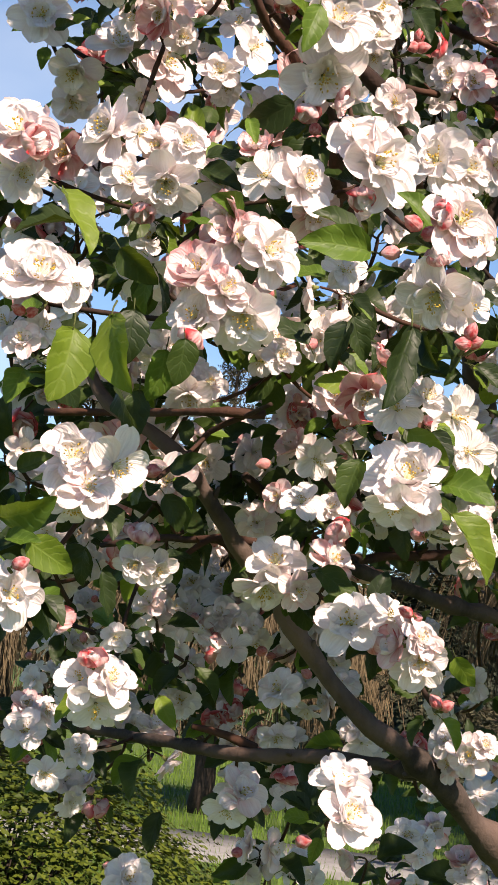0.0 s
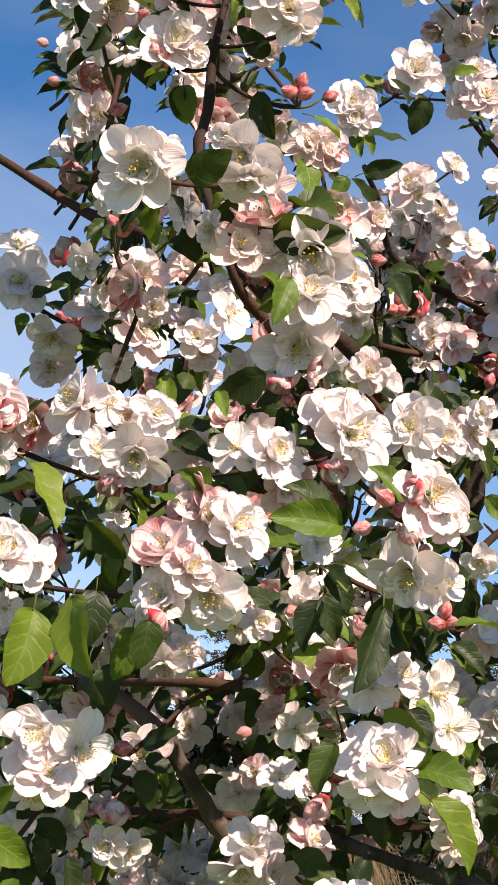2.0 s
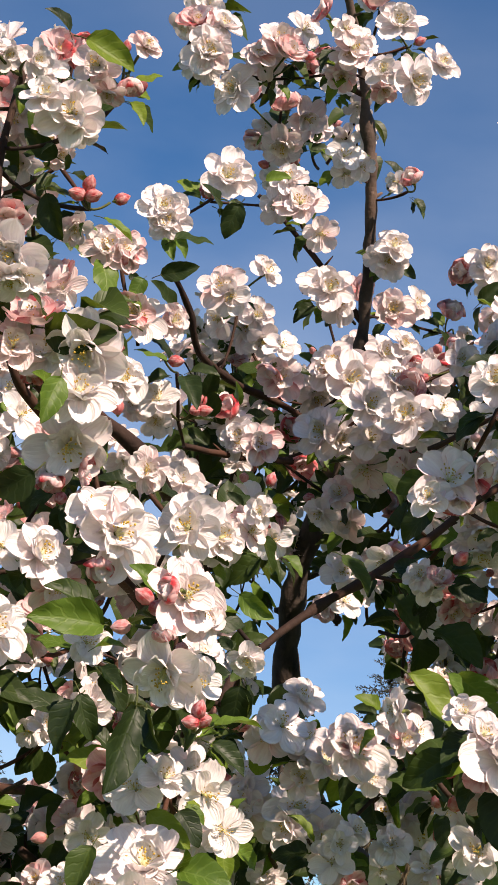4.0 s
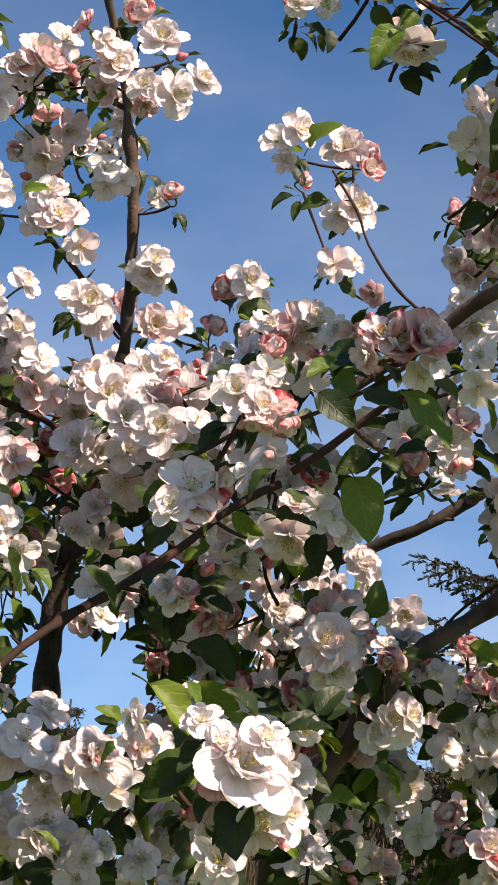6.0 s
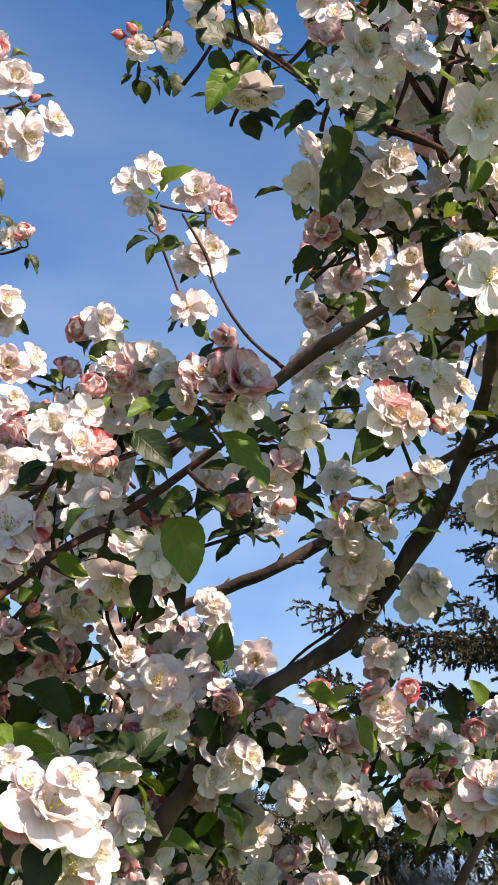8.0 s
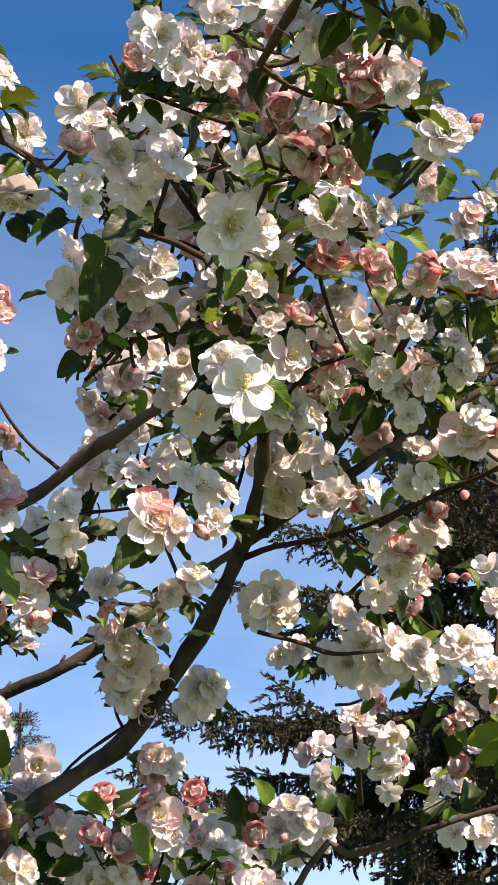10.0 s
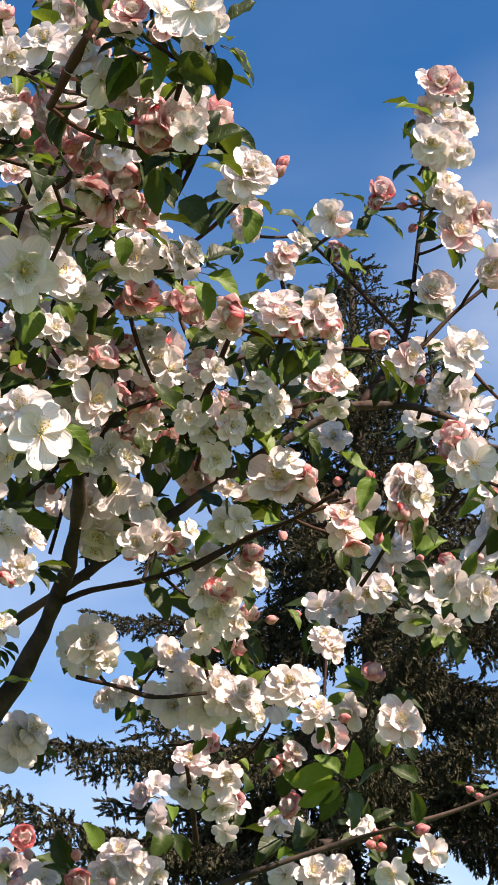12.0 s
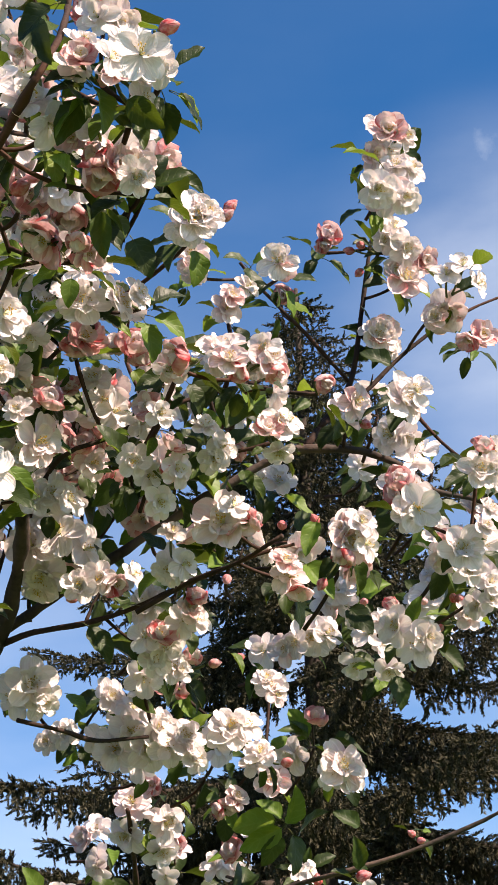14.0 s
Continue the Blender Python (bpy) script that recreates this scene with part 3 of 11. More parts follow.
def wild(x, y, z, count, leafy=2):
    """An inner spray: blossom and leaves round one short spur."""
    rnd = random.Random(int(abs(x) * 7919 + abs(z) * 104729 + y * 331))
    p = Vector((x, y, z))
    view = Vector((0.1 - x, -y, 1.55 - z)).normalized()
    toward = (view + Vector((-0.15, 0, 0.25))).normalized()
    sp = p - toward * 0.03
    s = Soup()
    tube(s, curve(sp + Vector((rnd.uniform(-0.03, 0.03), 0.05, rnd.uniform(-0.05, 0.0))), sp + Vector((0, 0.02, -0.02)), sp, 5), [0.002, 0.0019, 0.0018, 0.0018, 0.0016], 5)
    for _ in range(count):
        n = (toward + Vector((rnd.gauss(0, 0.75), rnd.gauss(0, 0.6), rnd.gauss(0, 0.7)))).normalized()
        q = p + n * rnd.uniform(0.008, 0.03)
        tube(s, curve(sp, (sp + q) / 2 - n * 0.008, q - n * 0.006, 5), [0.001] * 5, 4, cap=False)
        INNER.put(LOOSE_FLOWERS[rnd.choice((0, 0, 0, 1, 1, 2, 3, 4, 4, 5))], facing(q, n, rnd.uniform(0, 6.28), rnd.uniform(0.035, 0.044)), (0, 1, 2, 3))
    if rnd.random() < 0.35:
        n = (toward + Vector((rnd.gauss(0, 0.8), rnd.gauss(0, 0.6), rnd.gauss(0, 0.8)))).normalized()
        INNER.put(LOOSE_BUD, facing(p + n * 0.03, n, 0, rnd.uniform(0.010, 0.014)), (0, 1, 2, 3))
    for _ in range(leafy + rnd.randint(0, 1)):
        d = (Vector((rnd.uniform(-1, 1), rnd.uniform(-0.5, 0.4), rnd.uniform(-1.0, 0.6)))).normalized()
        b = sp + d * 0.012
        # mostly the near-black greens, whose colour holds the inner crown's shade
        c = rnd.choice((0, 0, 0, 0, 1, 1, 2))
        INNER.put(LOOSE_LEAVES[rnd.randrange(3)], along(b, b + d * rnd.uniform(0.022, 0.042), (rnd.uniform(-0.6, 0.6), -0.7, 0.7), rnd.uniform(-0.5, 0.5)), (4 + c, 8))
    INNER.put(s, Matrix.Identity(4), (9,))


# ---- the surroundings ----
GRASS = plain_material("lawn_grass", (0.045, 0.085, 0.015), (0.085, 0.130, 0.028), 2.2, 0.8, relief=0.8, depth=0.03)
BLADE = island_material("grass_blade", (0.06, 0.13, 0.015), (0.14, 0.22, 0.04), 0.6, 0.25)
PATH_GREY = plain_material("path_asphalt", (0.16, 0.155, 0.15), (0.23, 0.225, 0.215), 6.0, 0.9)
NEEDLE = island_material("spruce_needles", (0.014, 0.015, 0.010), (0.064, 0.059, 0.033), 0.8)
SPRUCE_BARK = bark_material("spruce_bark", (0.020, 0.015, 0.012), (0.060, 0.046, 0.037), (0.045, 0.033, 0.026))
HEDGE = island_material("hedge_leaf", (0.01736, 0.0341, 0.00434), (0.093, 0.1178, 0.01364), 0.5, 0.2)
DRY = island_material("dry_grass_stem", (0.044, 0.032, 0.0176), (0.152, 0.112, 0.064), 0.8, 0.1)
WHITE = plain_material("white_paint", (0.72, 0.72, 0.70), (0.80, 0.80, 0.78), 8, 0.5)


def ground_sheet():
    s = Soup()
    n, half = 60, 400.0
    at = [half * math.copysign(abs(2 * i / n - 1) ** 3, 2 * i / n - 1) for i in range(n + 1)]
    s.add([(x, y, 0.05 * noise.noise(Vector((x * 0.12, y * 0.12, 0)))) for y in at for x in at],
          [(i * (n + 1) + j, i * (n + 1) + j + 1, (i + 1) * (n + 1) + j + 1, (i + 1) * (n + 1) + j) for i in range(n) for j in range(n)])
    return tagged(s.make("ground", [GRASS]), "mown green lawn", "lawn", kind="structure")


def path_strip():
    s = Soup()
    rows = [(-14 + 1.4 * i, 12.75 + 1.1 * math.sin(i * 0.25), 1.5) for i in range(26)]
    v = [p for x, y, w in rows for p in ((x, y - w / 2, 0.07), (x, y + w / 2, 0.075), (x, y + w / 2, -0.05), (x, y - w / 2, -0.05))]
    f = [(4 * i + a, 4 * i + 4 + a, 4 * i + 4 + (a + 1) % 4, 4 * i + (a + 1) % 4) for i in range(len(rows) - 1) for a in range(4)]
    s.add(v, f)
    return tagged(s.make("pavement", [PATH_GREY]), "grey asphalt footpath across the lawn", "path", kind="structure")


def lawn_blades():
    rnd = random.Random(11)
    s = Soup()
    for _ in range(30000):
        y = rnd.uniform(5.5, 25.0)
        x = rnd.uniform(-0.22, 0.22) * y
        h, a = rnd.uniform(0.04, 0.10), rnd.uniform(0, 3.14)
        w = 0.006
        dx, dy = math.cos(a) * w, math.sin(a) * w
        lx, ly = rnd.uniform(-0.03, 0.03), rnd.uniform(-0.03, 0.03)
        z = 0.03
        s.add([(x - dx, y - dy, z - 0.03), (x + dx, y + dy, z - 0.03), (x + lx, y + ly, z + h)], [(0, 1, 2)])
    return tagged(s.make("grass", [BLADE], smooth=False), "short green blades of lawn grass", "grass", kind="stuff")


def plume(rnd, count):
    """A needled shoot one unit long along +z: thin pointed blades that stand out round its axis and lean towards its tip, as an array of triangles."""
    tri = []
    for k in range(count):
        u = (k + rnd.random()) / count
        a, lean = rnd.uniform(0, 6.28), rnd.uniform(0.35, 1.0)
        out = np.array((math.cos(a), math.sin(a), 0.0))
        d = out * math.sin(lean) + np.array((0, 0, math.cos(lean)))
        o = np.array((0.04 * math.sin(u * 4), 0.03 * math.cos(u * 5), u * 0.86)) + out * 0.02
        side = np.cross(d, (rnd.uniform(-1, 1), rnd.uniform(-1, 1), rnd.uniform(-1, 1)))
        side *= rnd.uniform(0.045, 0.075) / np.linalg.norm(side)
        ln = rnd.uniform(0.20, 0.34) * (1.15 - 0.5 * u)
        tri.append((o - side, o + side, o + d * ln))
    return np.array(tri)


def spruce(x, y, height, spread, seed, first=0.6, density=1.0, lean=0.0, coarse=1.0, near=False):
    """A spruce: a straight trunk, tiers of limbs that sag and turn up at the tip, each with side shoots and a curtain of hanging ones."""
    rnd = random.Random(seed)
    top = tagged(new("spruce_tree"), "tall dark green spruce with sagging tiers of limbs", "tree")
    top.location = (x, y, 0)
    s = Soup()
    tube(s, [(lean * k / 12 * height, 0, height * k / 12) for k in range(13)], [0.017 * height * (1 - k / 12.6) + 0.012 for k in range(13)], 10)
    s.make("trunk", [SPRUCE_BARK], top)
    shoots = [plume(rnd, 34 if near else 10) for _ in range(6)]
    wood, green = Soup(), []

    def shoot(o, d, ln):
        q = d.to_track_quat("Z", "Y").to_matrix()
        m = np.array(q) * ln
        m[:, :2] *= 0.9 if near else 1.1
        green.append(shoots[rnd.randrange(6)] @ m.T + np.array(o))

    z = first
    while z < height * 0.985:
        f = 1 - z / height
        reach = 1.3 * spread * f ** 1.12 * rnd.uniform(0.86, 1.08) + 0.05
        small = 0.6 + 0.4 * min(1.0, 4 * f)
        n = max(5, int((5.2 + 2.6 * f) * min(1.15, density)))
        a0 = rnd.uniform(0, 6.28)
        for k in range(n):
            a = a0 + 2 * math.pi * k / n + rnd.uniform(-0.25, 0.3)
            ln = reach * rnd.uniform(0.62, 1.12)
            d = Vector((math.cos(a), math.sin(a), 0))
            sag = ln * rnd.uniform(0.08, 0.24) * (0.3 + 0.9 * f)
            zz = z + rnd.uniform(-0.16, 0.16)
            org = Vector((lean * zz, 0, zz))
            line = [org + d * ln * t + Vector((0, 0, -sag * (2.0 * t - 1.45 * t ** 3))) for t in [i / 8 for i in range(9)]]
            wood = Soup() if near else wood
            tube(wood, line, [0.006 + 0.011 * ln * (1 - i / 8) for i in range(9)], 4, cap=False)
            if near:
                wood.make("limb", [SPRUCE_BARK], top)
            m = max(8, int(ln * 14 * density / coarse))
            bare = rnd.uniform(0.05, 0.22)
            for i in range(m):
                t = bare + (1 - bare) * (i + rnd.random()) / m
                q = min(7, int(t * 8))
                b = line[q].lerp(line[q + 1], t * 8 - q)
                side = Vector((-d.y, d.x, 0)) * (1 if i % 2 else -1)
                wide = (0.10 + 0.20 * min(ln, 2.4) * (1 - t) ** 0.7 * min(1.0, t * 3)) * rnd.uniform(0.6, 1.25)
                out = (d * rnd.uniform(0.5, 1.0) + side * rnd.uniform(0.6, 1.0) + Vector((0, 0, rnd.uniform(-0.1, 0.12)))).normalized()
                hang = rnd.uniform(0.25, 0.8) * (0.4 + 0.8 * f)
                steps = max(1, int(wide / (0.075 * coarse)))
                for w in range(steps + 1):
                    u = w / steps
                    p = b + out * wide * u + Vector((rnd.gauss(0, 0.02), rnd.gauss(0, 0.02), -hang * wide * u * u + rnd.gauss(0, 0.02)))
                    tip = (out + Vector((rnd.gauss(0, 0.25), rnd.gauss(0, 0.25), -0.6 * hang * u + rnd.gauss(0.05, 0.2)))).normalized()
                    shoot(p, tip, rnd.uniform(0.11, 0.19) * coarse * small)
                    drop = rnd.uniform(0.10, 0.22) + (rnd.uniform(0.06, 0.2) if rnd.random() < 0.3 else 0.0)
                    drop *= (0.45 + 0.7 * f) * (1.15 - 0.6 * t)
                    if near or rnd.random() < 0.6:
                        shoot(p, Vector((rnd.gauss(0, 0.22), rnd.gauss(0, 0.22), -1.0)).normalized(), max(0.09 * small, drop) * (1 if near else coarse))
            shoot(line[-1], (line[-1] - line[-2]).normalized(), 0.2)
        z += rnd.uniform(0.62, 0.95) * (0.30 + 0.82 * f)
    if not near:
        tagged(wood.make("limb", [SPRUCE_BARK], top), kind="stuff")
    co = np.concatenate(green).reshape(-1, 3)
    mesh_object("crown", co.tolist(), np.arange(len(co)).reshape(-1, 3).tolist(), [NEEDLE], top, smooth=False)
    return top


def hedge_bush(x, y, rx, ry, h, seed, count, leaf_mat=None, big=1.0, label="rounded hedge shrub with small yellow-green leaves"):
    rnd = random.Random(seed)
    top = tagged(new("hedge_shrub"), label, "shrub")
    top.location = (x, y, 0)
    twig, leaf = Soup(), Soup()
    for _ in range(140):
        a, e = rnd.uniform(0, 6.28), rnd.uniform(0.1, 1.5)
        p = Vector((rx * math.cos(a) * math.cos(e), ry * math.sin(a) * math.cos(e), h * math.sin(e))) * rnd.uniform(0.75, 0.95)
        tube(twig, curve((rnd.uniform(-0.1, 0.1), rnd.uniform(-0.1, 0.1), 0), p * 0.5 + Vector((0, 0, 0.1)), p, 5), [0.012, 0.01, 0.008, 0.005, 0.003], 4, cap=False)
    twig.make("twig", [SPRUCE_BARK], top)
    for _ in range(count):
        a, e = rnd.uniform(0, 6.28), math.asin(rnd.uniform(0.02, 1))
        lump = 1 + 0.13 * noise.noise(Vector((math.cos(a) * 4, math.sin(a) * 4, e * 4)) + Vector((seed, 0, 0))) + 0.05 * noise.noise(Vector((math.cos(a) * 14, math.sin(a) * 14, e * 14)))
        r = lump * (1 - abs(rnd.gauss(0, 0.07)))
        p = Vector((rx * math.cos(a) * math.cos(e), ry * math.sin(a) * math.cos(e), h * math.sin(e))) * r
        n = (p.normalized() + Vector((rnd.gauss(0, 0.3), rnd.gauss(0, 0.3), rnd.gauss(0, 0.3) + 0.3))).normalized()
        t = n.orthogonal().normalized()
        t.rotate(Matrix.Rotation(rnd.uniform(0, 6.28), 3, n))
        b = n.cross(t)
        ln, w = rnd.uniform(0.018, 0.036) * big, rnd.uniform(0.008, 0.014) * big
        k0 = len(leaf.v)
        leaf.v += [tuple(p - t * ln * 0.5), tuple(p + b * w + n * 0.003), tuple(p + t * ln * 0.3), tuple(p - b * w + n * 0.003)]
        leaf.f.append((k0, k0 + 1, k0 + 2, k0 + 3))
    leaf.s, leaf.uv, leaf.t = [0] * len(leaf.f), [(0, 0)] * len(leaf.v), [0.0] * len(leaf.v)
    leaf.make("foliage", [leaf_mat or HEDGE], top, smooth=False)
    return top


def weeping_tree(x, y, h, spread, seed, count):
    """A small weeping tree, still bare: a dark trunk, a few arching limbs and a curtain of fine hanging twigs."""
    rnd = random.Random(seed)
    top = tagged(new("weeping_tree"), "small bare weeping tree with straw-coloured hanging twigs", "tree", "bare weeping trees")
    top.location = (x, y, 0)
    s = Soup()
    tube(s, [(0.03 * math.sin(k * 1.3), 0, h * 0.8 * k / 6) for k in range(7)], [0.13, 0.105, 0.10, 0.095, 0.085, 0.075, 0.06], 10)
    s.make("trunk", [SPRUCE_BARK], top)
    tips = []
    for k in range(16):
        a, out = 2 * math.pi * k / 16 + rnd.uniform(-0.2, 0.2), spread * rnd.uniform(0.5, 0.95)
        b = Vector((0, 0, h * rnd.uniform(0.5, 0.8)))
        e = Vector((math.cos(a) * out, math.sin(a) * out, h * rnd.uniform(0.62, 0.9)))
        line = curve(b, (b + e) / 2 + Vector((0, 0, h * 0.38)), e, 9)
        limb = Soup()
        tube(limb, line, [0.035 - 0.003 * i for i in range(9)], 6)
        limb.make("limb", [SPRUCE_BARK], top)
        tips += line[3:]
    s = Soup()
    for _ in range(count):
        p = Vector(rnd.choice(tips)) + Vector((rnd.gauss(0, 0.12), rnd.gauss(0, 0.12), rnd.gauss(0, 0.06)))
        a = math.atan2(p.y, p.x) + rnd.gauss(0, 0.7)
        d = Vector((math.cos(a) * 0.45, math.sin(a) * 0.45, rnd.uniform(0.0, 0.6))).normalized()
        w, n, k0 = rnd.uniform(0.003, 0.0055), 8, len(s.v)
        step = max(0.03, (p.z - rnd.uniform(0.18, 0.9)) / 6.6)
        for i in range(n):
            ww = w * (1 - 0.6 * i / n)
            s.v += [tuple(p + Vector((ww, ww * 0.4, 0))), tuple(p - Vector((ww, ww * 0.4, 0)))]
            p = p + d * step
            d = (d * 0.62 + Vector((rnd.gauss(0, 0.16), rnd.gauss(0, 0.16), -0.42))).normalized()
        s.f += [(k0 + 2 * i, k0 + 2 * i + 1, k0 + 2 * i + 3, k0 + 2 * i + 2) for i in range(n - 1)]
    s.s, s.uv, s.t = [0] * len(s.f), [(0, 0)] * len(s.v), [0.0] * len(s.v)
    s.make("crown", [DRY], top, smooth=False)
    return top


def white_board(x, y, turn):
    """A folding board of two white panels that lean together."""
    top = tagged(new("folding_board"), "white painted folding board standing on the lawn", "sign")
    top.location, top.rotation_euler = (x, y, 0.05), (0, 0, turn)
    for side in (-1, 1):
        s = Soup()
        lo, hi, t = 0.17 * side, 0.012 * side, 0.012
        s.add([(-0.3, lo, 0), (0.3, lo, 0), (0.3, hi, 0.42), (-0.3, hi, 0.42), (-0.3, lo + t, 0), (0.3, lo + t, 0), (0.3, hi + t, 0.42), (-0.3, hi + t, 0.42)],
              [(0, 1, 2, 3), (7, 6, 5, 4), (0, 4, 5, 1), (1, 5, 6, 2), (2, 6, 7, 3), (3, 7, 4, 0)])
        s.make("panel", [WHITE], top, smooth=False)
    return top




def bearing(az, dist):
    """A place on the ground by its bearing from the path, in degrees clockwise from +y, and its distance."""
    return 0.1 + dist * math.sin(radians(az)), dist * math.cos(radians(az))


EVERGREEN = island_material("evergreen_leaf", (0.009, 0.013, 0.008), (0.034, 0.043, 0.023), 0.6)
ground_sheet()
path_strip()
lawn_blades()
spruce(7.69, 13.60, 11.3, 6.7, 3, lean=0.037, density=1.45, near=True)
spruce(*bearing(-1.0, 30.0), 7.2, 3.0, 5, density=0.8, coarse=1.6)
spruce(*bearing(-5.6, 31.0), 6.7, 2.9, 6, density=0.7, coarse=1.7)
spruce(*bearing(4.7, 32.0), 7.9, 2.6, 9, density=0.7, coarse=1.7)
spruce(*bearing(12.9, 29.0), 9.9, 5.4, 7, density=1.1, coarse=1.5)
spruce(*bearing(9.2, 33.0), 9.9, 4.6, 8, density=1.1, coarse=1.6)
hedge_bush(-0.64, 5.2, 1.0, 0.9, 1.22, 4, 52000)
hedge_bush(*bearing(7.0, 26.0), 2.3, 1.8, 3.2, 14, 46000, EVERGREEN, 3.6, "broad dark evergreen shrub on the lawn")
weeping_tree(*bearing(-0.8, 16.4), 2.5, 0.95, 8, 3200)
weeping_tree(*bearing(-7.7, 17.5), 2.5, 1.2, 9, 3200)
weeping_tree(*bearing(16.0, 18.0), 4.3, 1.5, 10, 5200)
white_board(*bearing(8.7, 21.5), 0.5)


# ---- limbs of the tree ----
branch([(0.420, 1.850, 0.450, 21.6), (0.460, 1.800, 0.850, 14.9), (0.380, 1.592, 1.231, 14.0), (0.350, 1.661, 1.319, 13.8), (0.259, 1.485, 1.399, 11.5), (0.197, 1.420, 1.454, 10.4), (0.163, 1.395, 1.480, 9.6), (0.112, 1.368, 1.511, 7.8), (0.066, 1.351, 1.556, 7.2), (0.034, 1.332, 1.595, 6.8), (0.003, 1.305, 1.626, 6.7), (-0.024, 1.279, 1.659, 6.3), (-0.046, 1.264, 1.686, 5.9), (-0.076, 1.271, 1.707, 5.7), (-0.112, 1.290, 1.728, 5.1), (-0.135, 1.307, 1.760, 4.0)])
branch([(0.166, 1.406, 1.472, 6.3), (0.126, 1.435, 1.473, 5.8), (0.085, 1.454, 1.472, 5.9), (0.019, 1.484, 1.465, 5.9), (-0.041, 1.532, 1.466, 5.4), (-0.085, 1.579, 1.465, 5.1), (-0.174, 1.627, 1.469, 4.8), (-0.247, 1.681, 1.475, 3.8)])
branch([(0.033, 1.492, 1.471, 4.4), (0.008, 1.480, 1.480, 3.9), (-0.022, 1.469, 1.485, 2.9)])
branch([(0.460, 1.800, 0.850, 11.5), (0.436, 1.810, 1.340, 10.7), (0.362, 1.659, 1.539, 8.5), (0.294, 1.558, 1.596, 7.4), (0.245, 1.522, 1.607, 6.4), (0.192, 1.502, 1.613, 6.0), (0.137, 1.465, 1.624, 5.6), (0.094, 1.429, 1.632, 4.3), (0.064, 1.406, 1.641, 3.3)])
branch([(0.022, 1.315, 1.636, 3.1), (-0.011, 1.323, 1.637, 3.1), (-0.041, 1.341, 1.634, 3.1), (-0.067, 1.360, 1.634, 2.7), (-0.111, 1.384, 1.624, 2.3)])
branch([(0.008, 1.192, 1.718, 3.2), (-0.019, 1.191, 1.717, 3.2), (-0.048, 1.209, 1.716, 2.8), (-0.107, 1.291, 1.721, 3.0), (-0.161, 1.314, 1.718, 2.6)])
branch([(-0.043, 1.265, 1.682, 2.5), (-0.040, 1.243, 1.692, 2.5), (-0.030, 1.212, 1.704, 2.0), (-0.007, 1.192, 1.715, 2.0), (0.011, 1.142, 1.719, 1.5)])
branch([(-0.003, 1.399, 1.696, 3.7), (0.032, 1.423, 1.674, 4.3), (0.085, 1.458, 1.642, 4.3), (0.137, 1.494, 1.650, 4.4), (0.230, 1.519, 1.664, 4.5)])
branch([(-0.051, 1.305, 1.610, 2.6), (-0.020, 1.323, 1.636, 2.6), (-0.001, 1.325, 1.624, 3.1)])
branch([(0.115, 1.358, 1.937, 3.2), (0.097, 1.270, 1.936, 5.4), (0.079, 1.181, 1.936, 5.7), (0.064, 1.153, 1.949, 5.6), (0.043, 1.138, 1.960, 5.4), (0.021, 1.124, 1.970, 5.0), (-0.011, 1.105, 1.995, 4.2), (-0.045, 1.096, 2.028, 3.4)])
branch([(0.070, 1.335, 1.885, 3.2), (0.043, 1.220, 1.897, 5.3), (0.032, 1.164, 1.933, 4.8), (0.015, 1.139, 1.959, 4.7), (-0.003, 1.127, 1.974, 4.3), (-0.024, 1.104, 1.986, 3.8)])
branch([(0.002, 1.120, 1.951, 3.8), (-0.022, 1.093, 1.968, 3.4), (-0.029, 1.079, 1.977, 3.0), (-0.059, 1.076, 2.049, 3.4), (-0.058, 1.083, 2.090, 3.5), (-0.059, 1.089, 2.141, 3.1), (-0.052, 1.090, 2.204, 2.4)])
branch([(-0.290, 1.206, 2.128, 3.6), (-0.177, 1.176, 2.061, 3.3), (-0.154, 1.170, 2.047, 3.7), (-0.123, 1.153, 2.029, 3.7), (-0.092, 1.116, 2.009, 3.1)])
branch([(-0.141, 1.168, 2.057, 2.5), (-0.134, 1.159, 2.090, 2.5), (-0.132, 1.167, 2.150, 2.1)])
branch([(0.169, 1.625, 2.179, 3.4), (0.132, 1.581, 2.176, 3.3), (0.096, 1.511, 2.174, 3.7), (0.082, 1.470, 2.200, 3.1), (0.062, 1.430, 2.220, 2.5)])
branch([(0.091, 1.459, 2.063, 3.0), (0.128, 1.483, 2.067, 3.0), (0.194, 1.550, 2.090, 3.2)])
branch([(0.207, 1.613, 2.158, 3.4), (0.177, 1.615, 2.173, 3.4), (0.137, 1.601, 2.181, 3.4), (0.101, 1.578, 2.195, 2.8)])
branch([(0.420, 1.850, 0.400, 21.6), (0.560, 2.020, 0.900, 17.5), (0.396, 2.053, 1.673, 17.3), (0.308, 1.994, 1.788, 15.7), (0.258, 1.969, 1.881, 14.8), (0.240, 1.939, 1.946, 14.3), (0.235, 1.911, 2.018, 13.8), (0.240, 1.880, 2.084, 12.8), (0.256, 1.842, 2.154, 10.5), (0.270, 1.802, 2.222, 8.7), (0.276, 1.767, 2.291, 7.2), (0.275, 1.740, 2.348, 6.8), (0.271, 1.709, 2.415, 6.3), (0.263, 1.681, 2.483, 6.3), (0.251, 1.663, 2.541, 5.9), (0.239, 1.640, 2.597, 5.4), (0.219, 1.617, 2.644, 4.9), (0.198, 1.581, 2.694, 4.2)])
branch([(0.248, 1.658, 2.556, 3.0), (0.216, 1.654, 2.567, 3.1), (0.178, 1.658, 2.580, 3.1), (0.140, 1.656, 2.579, 2.4)])
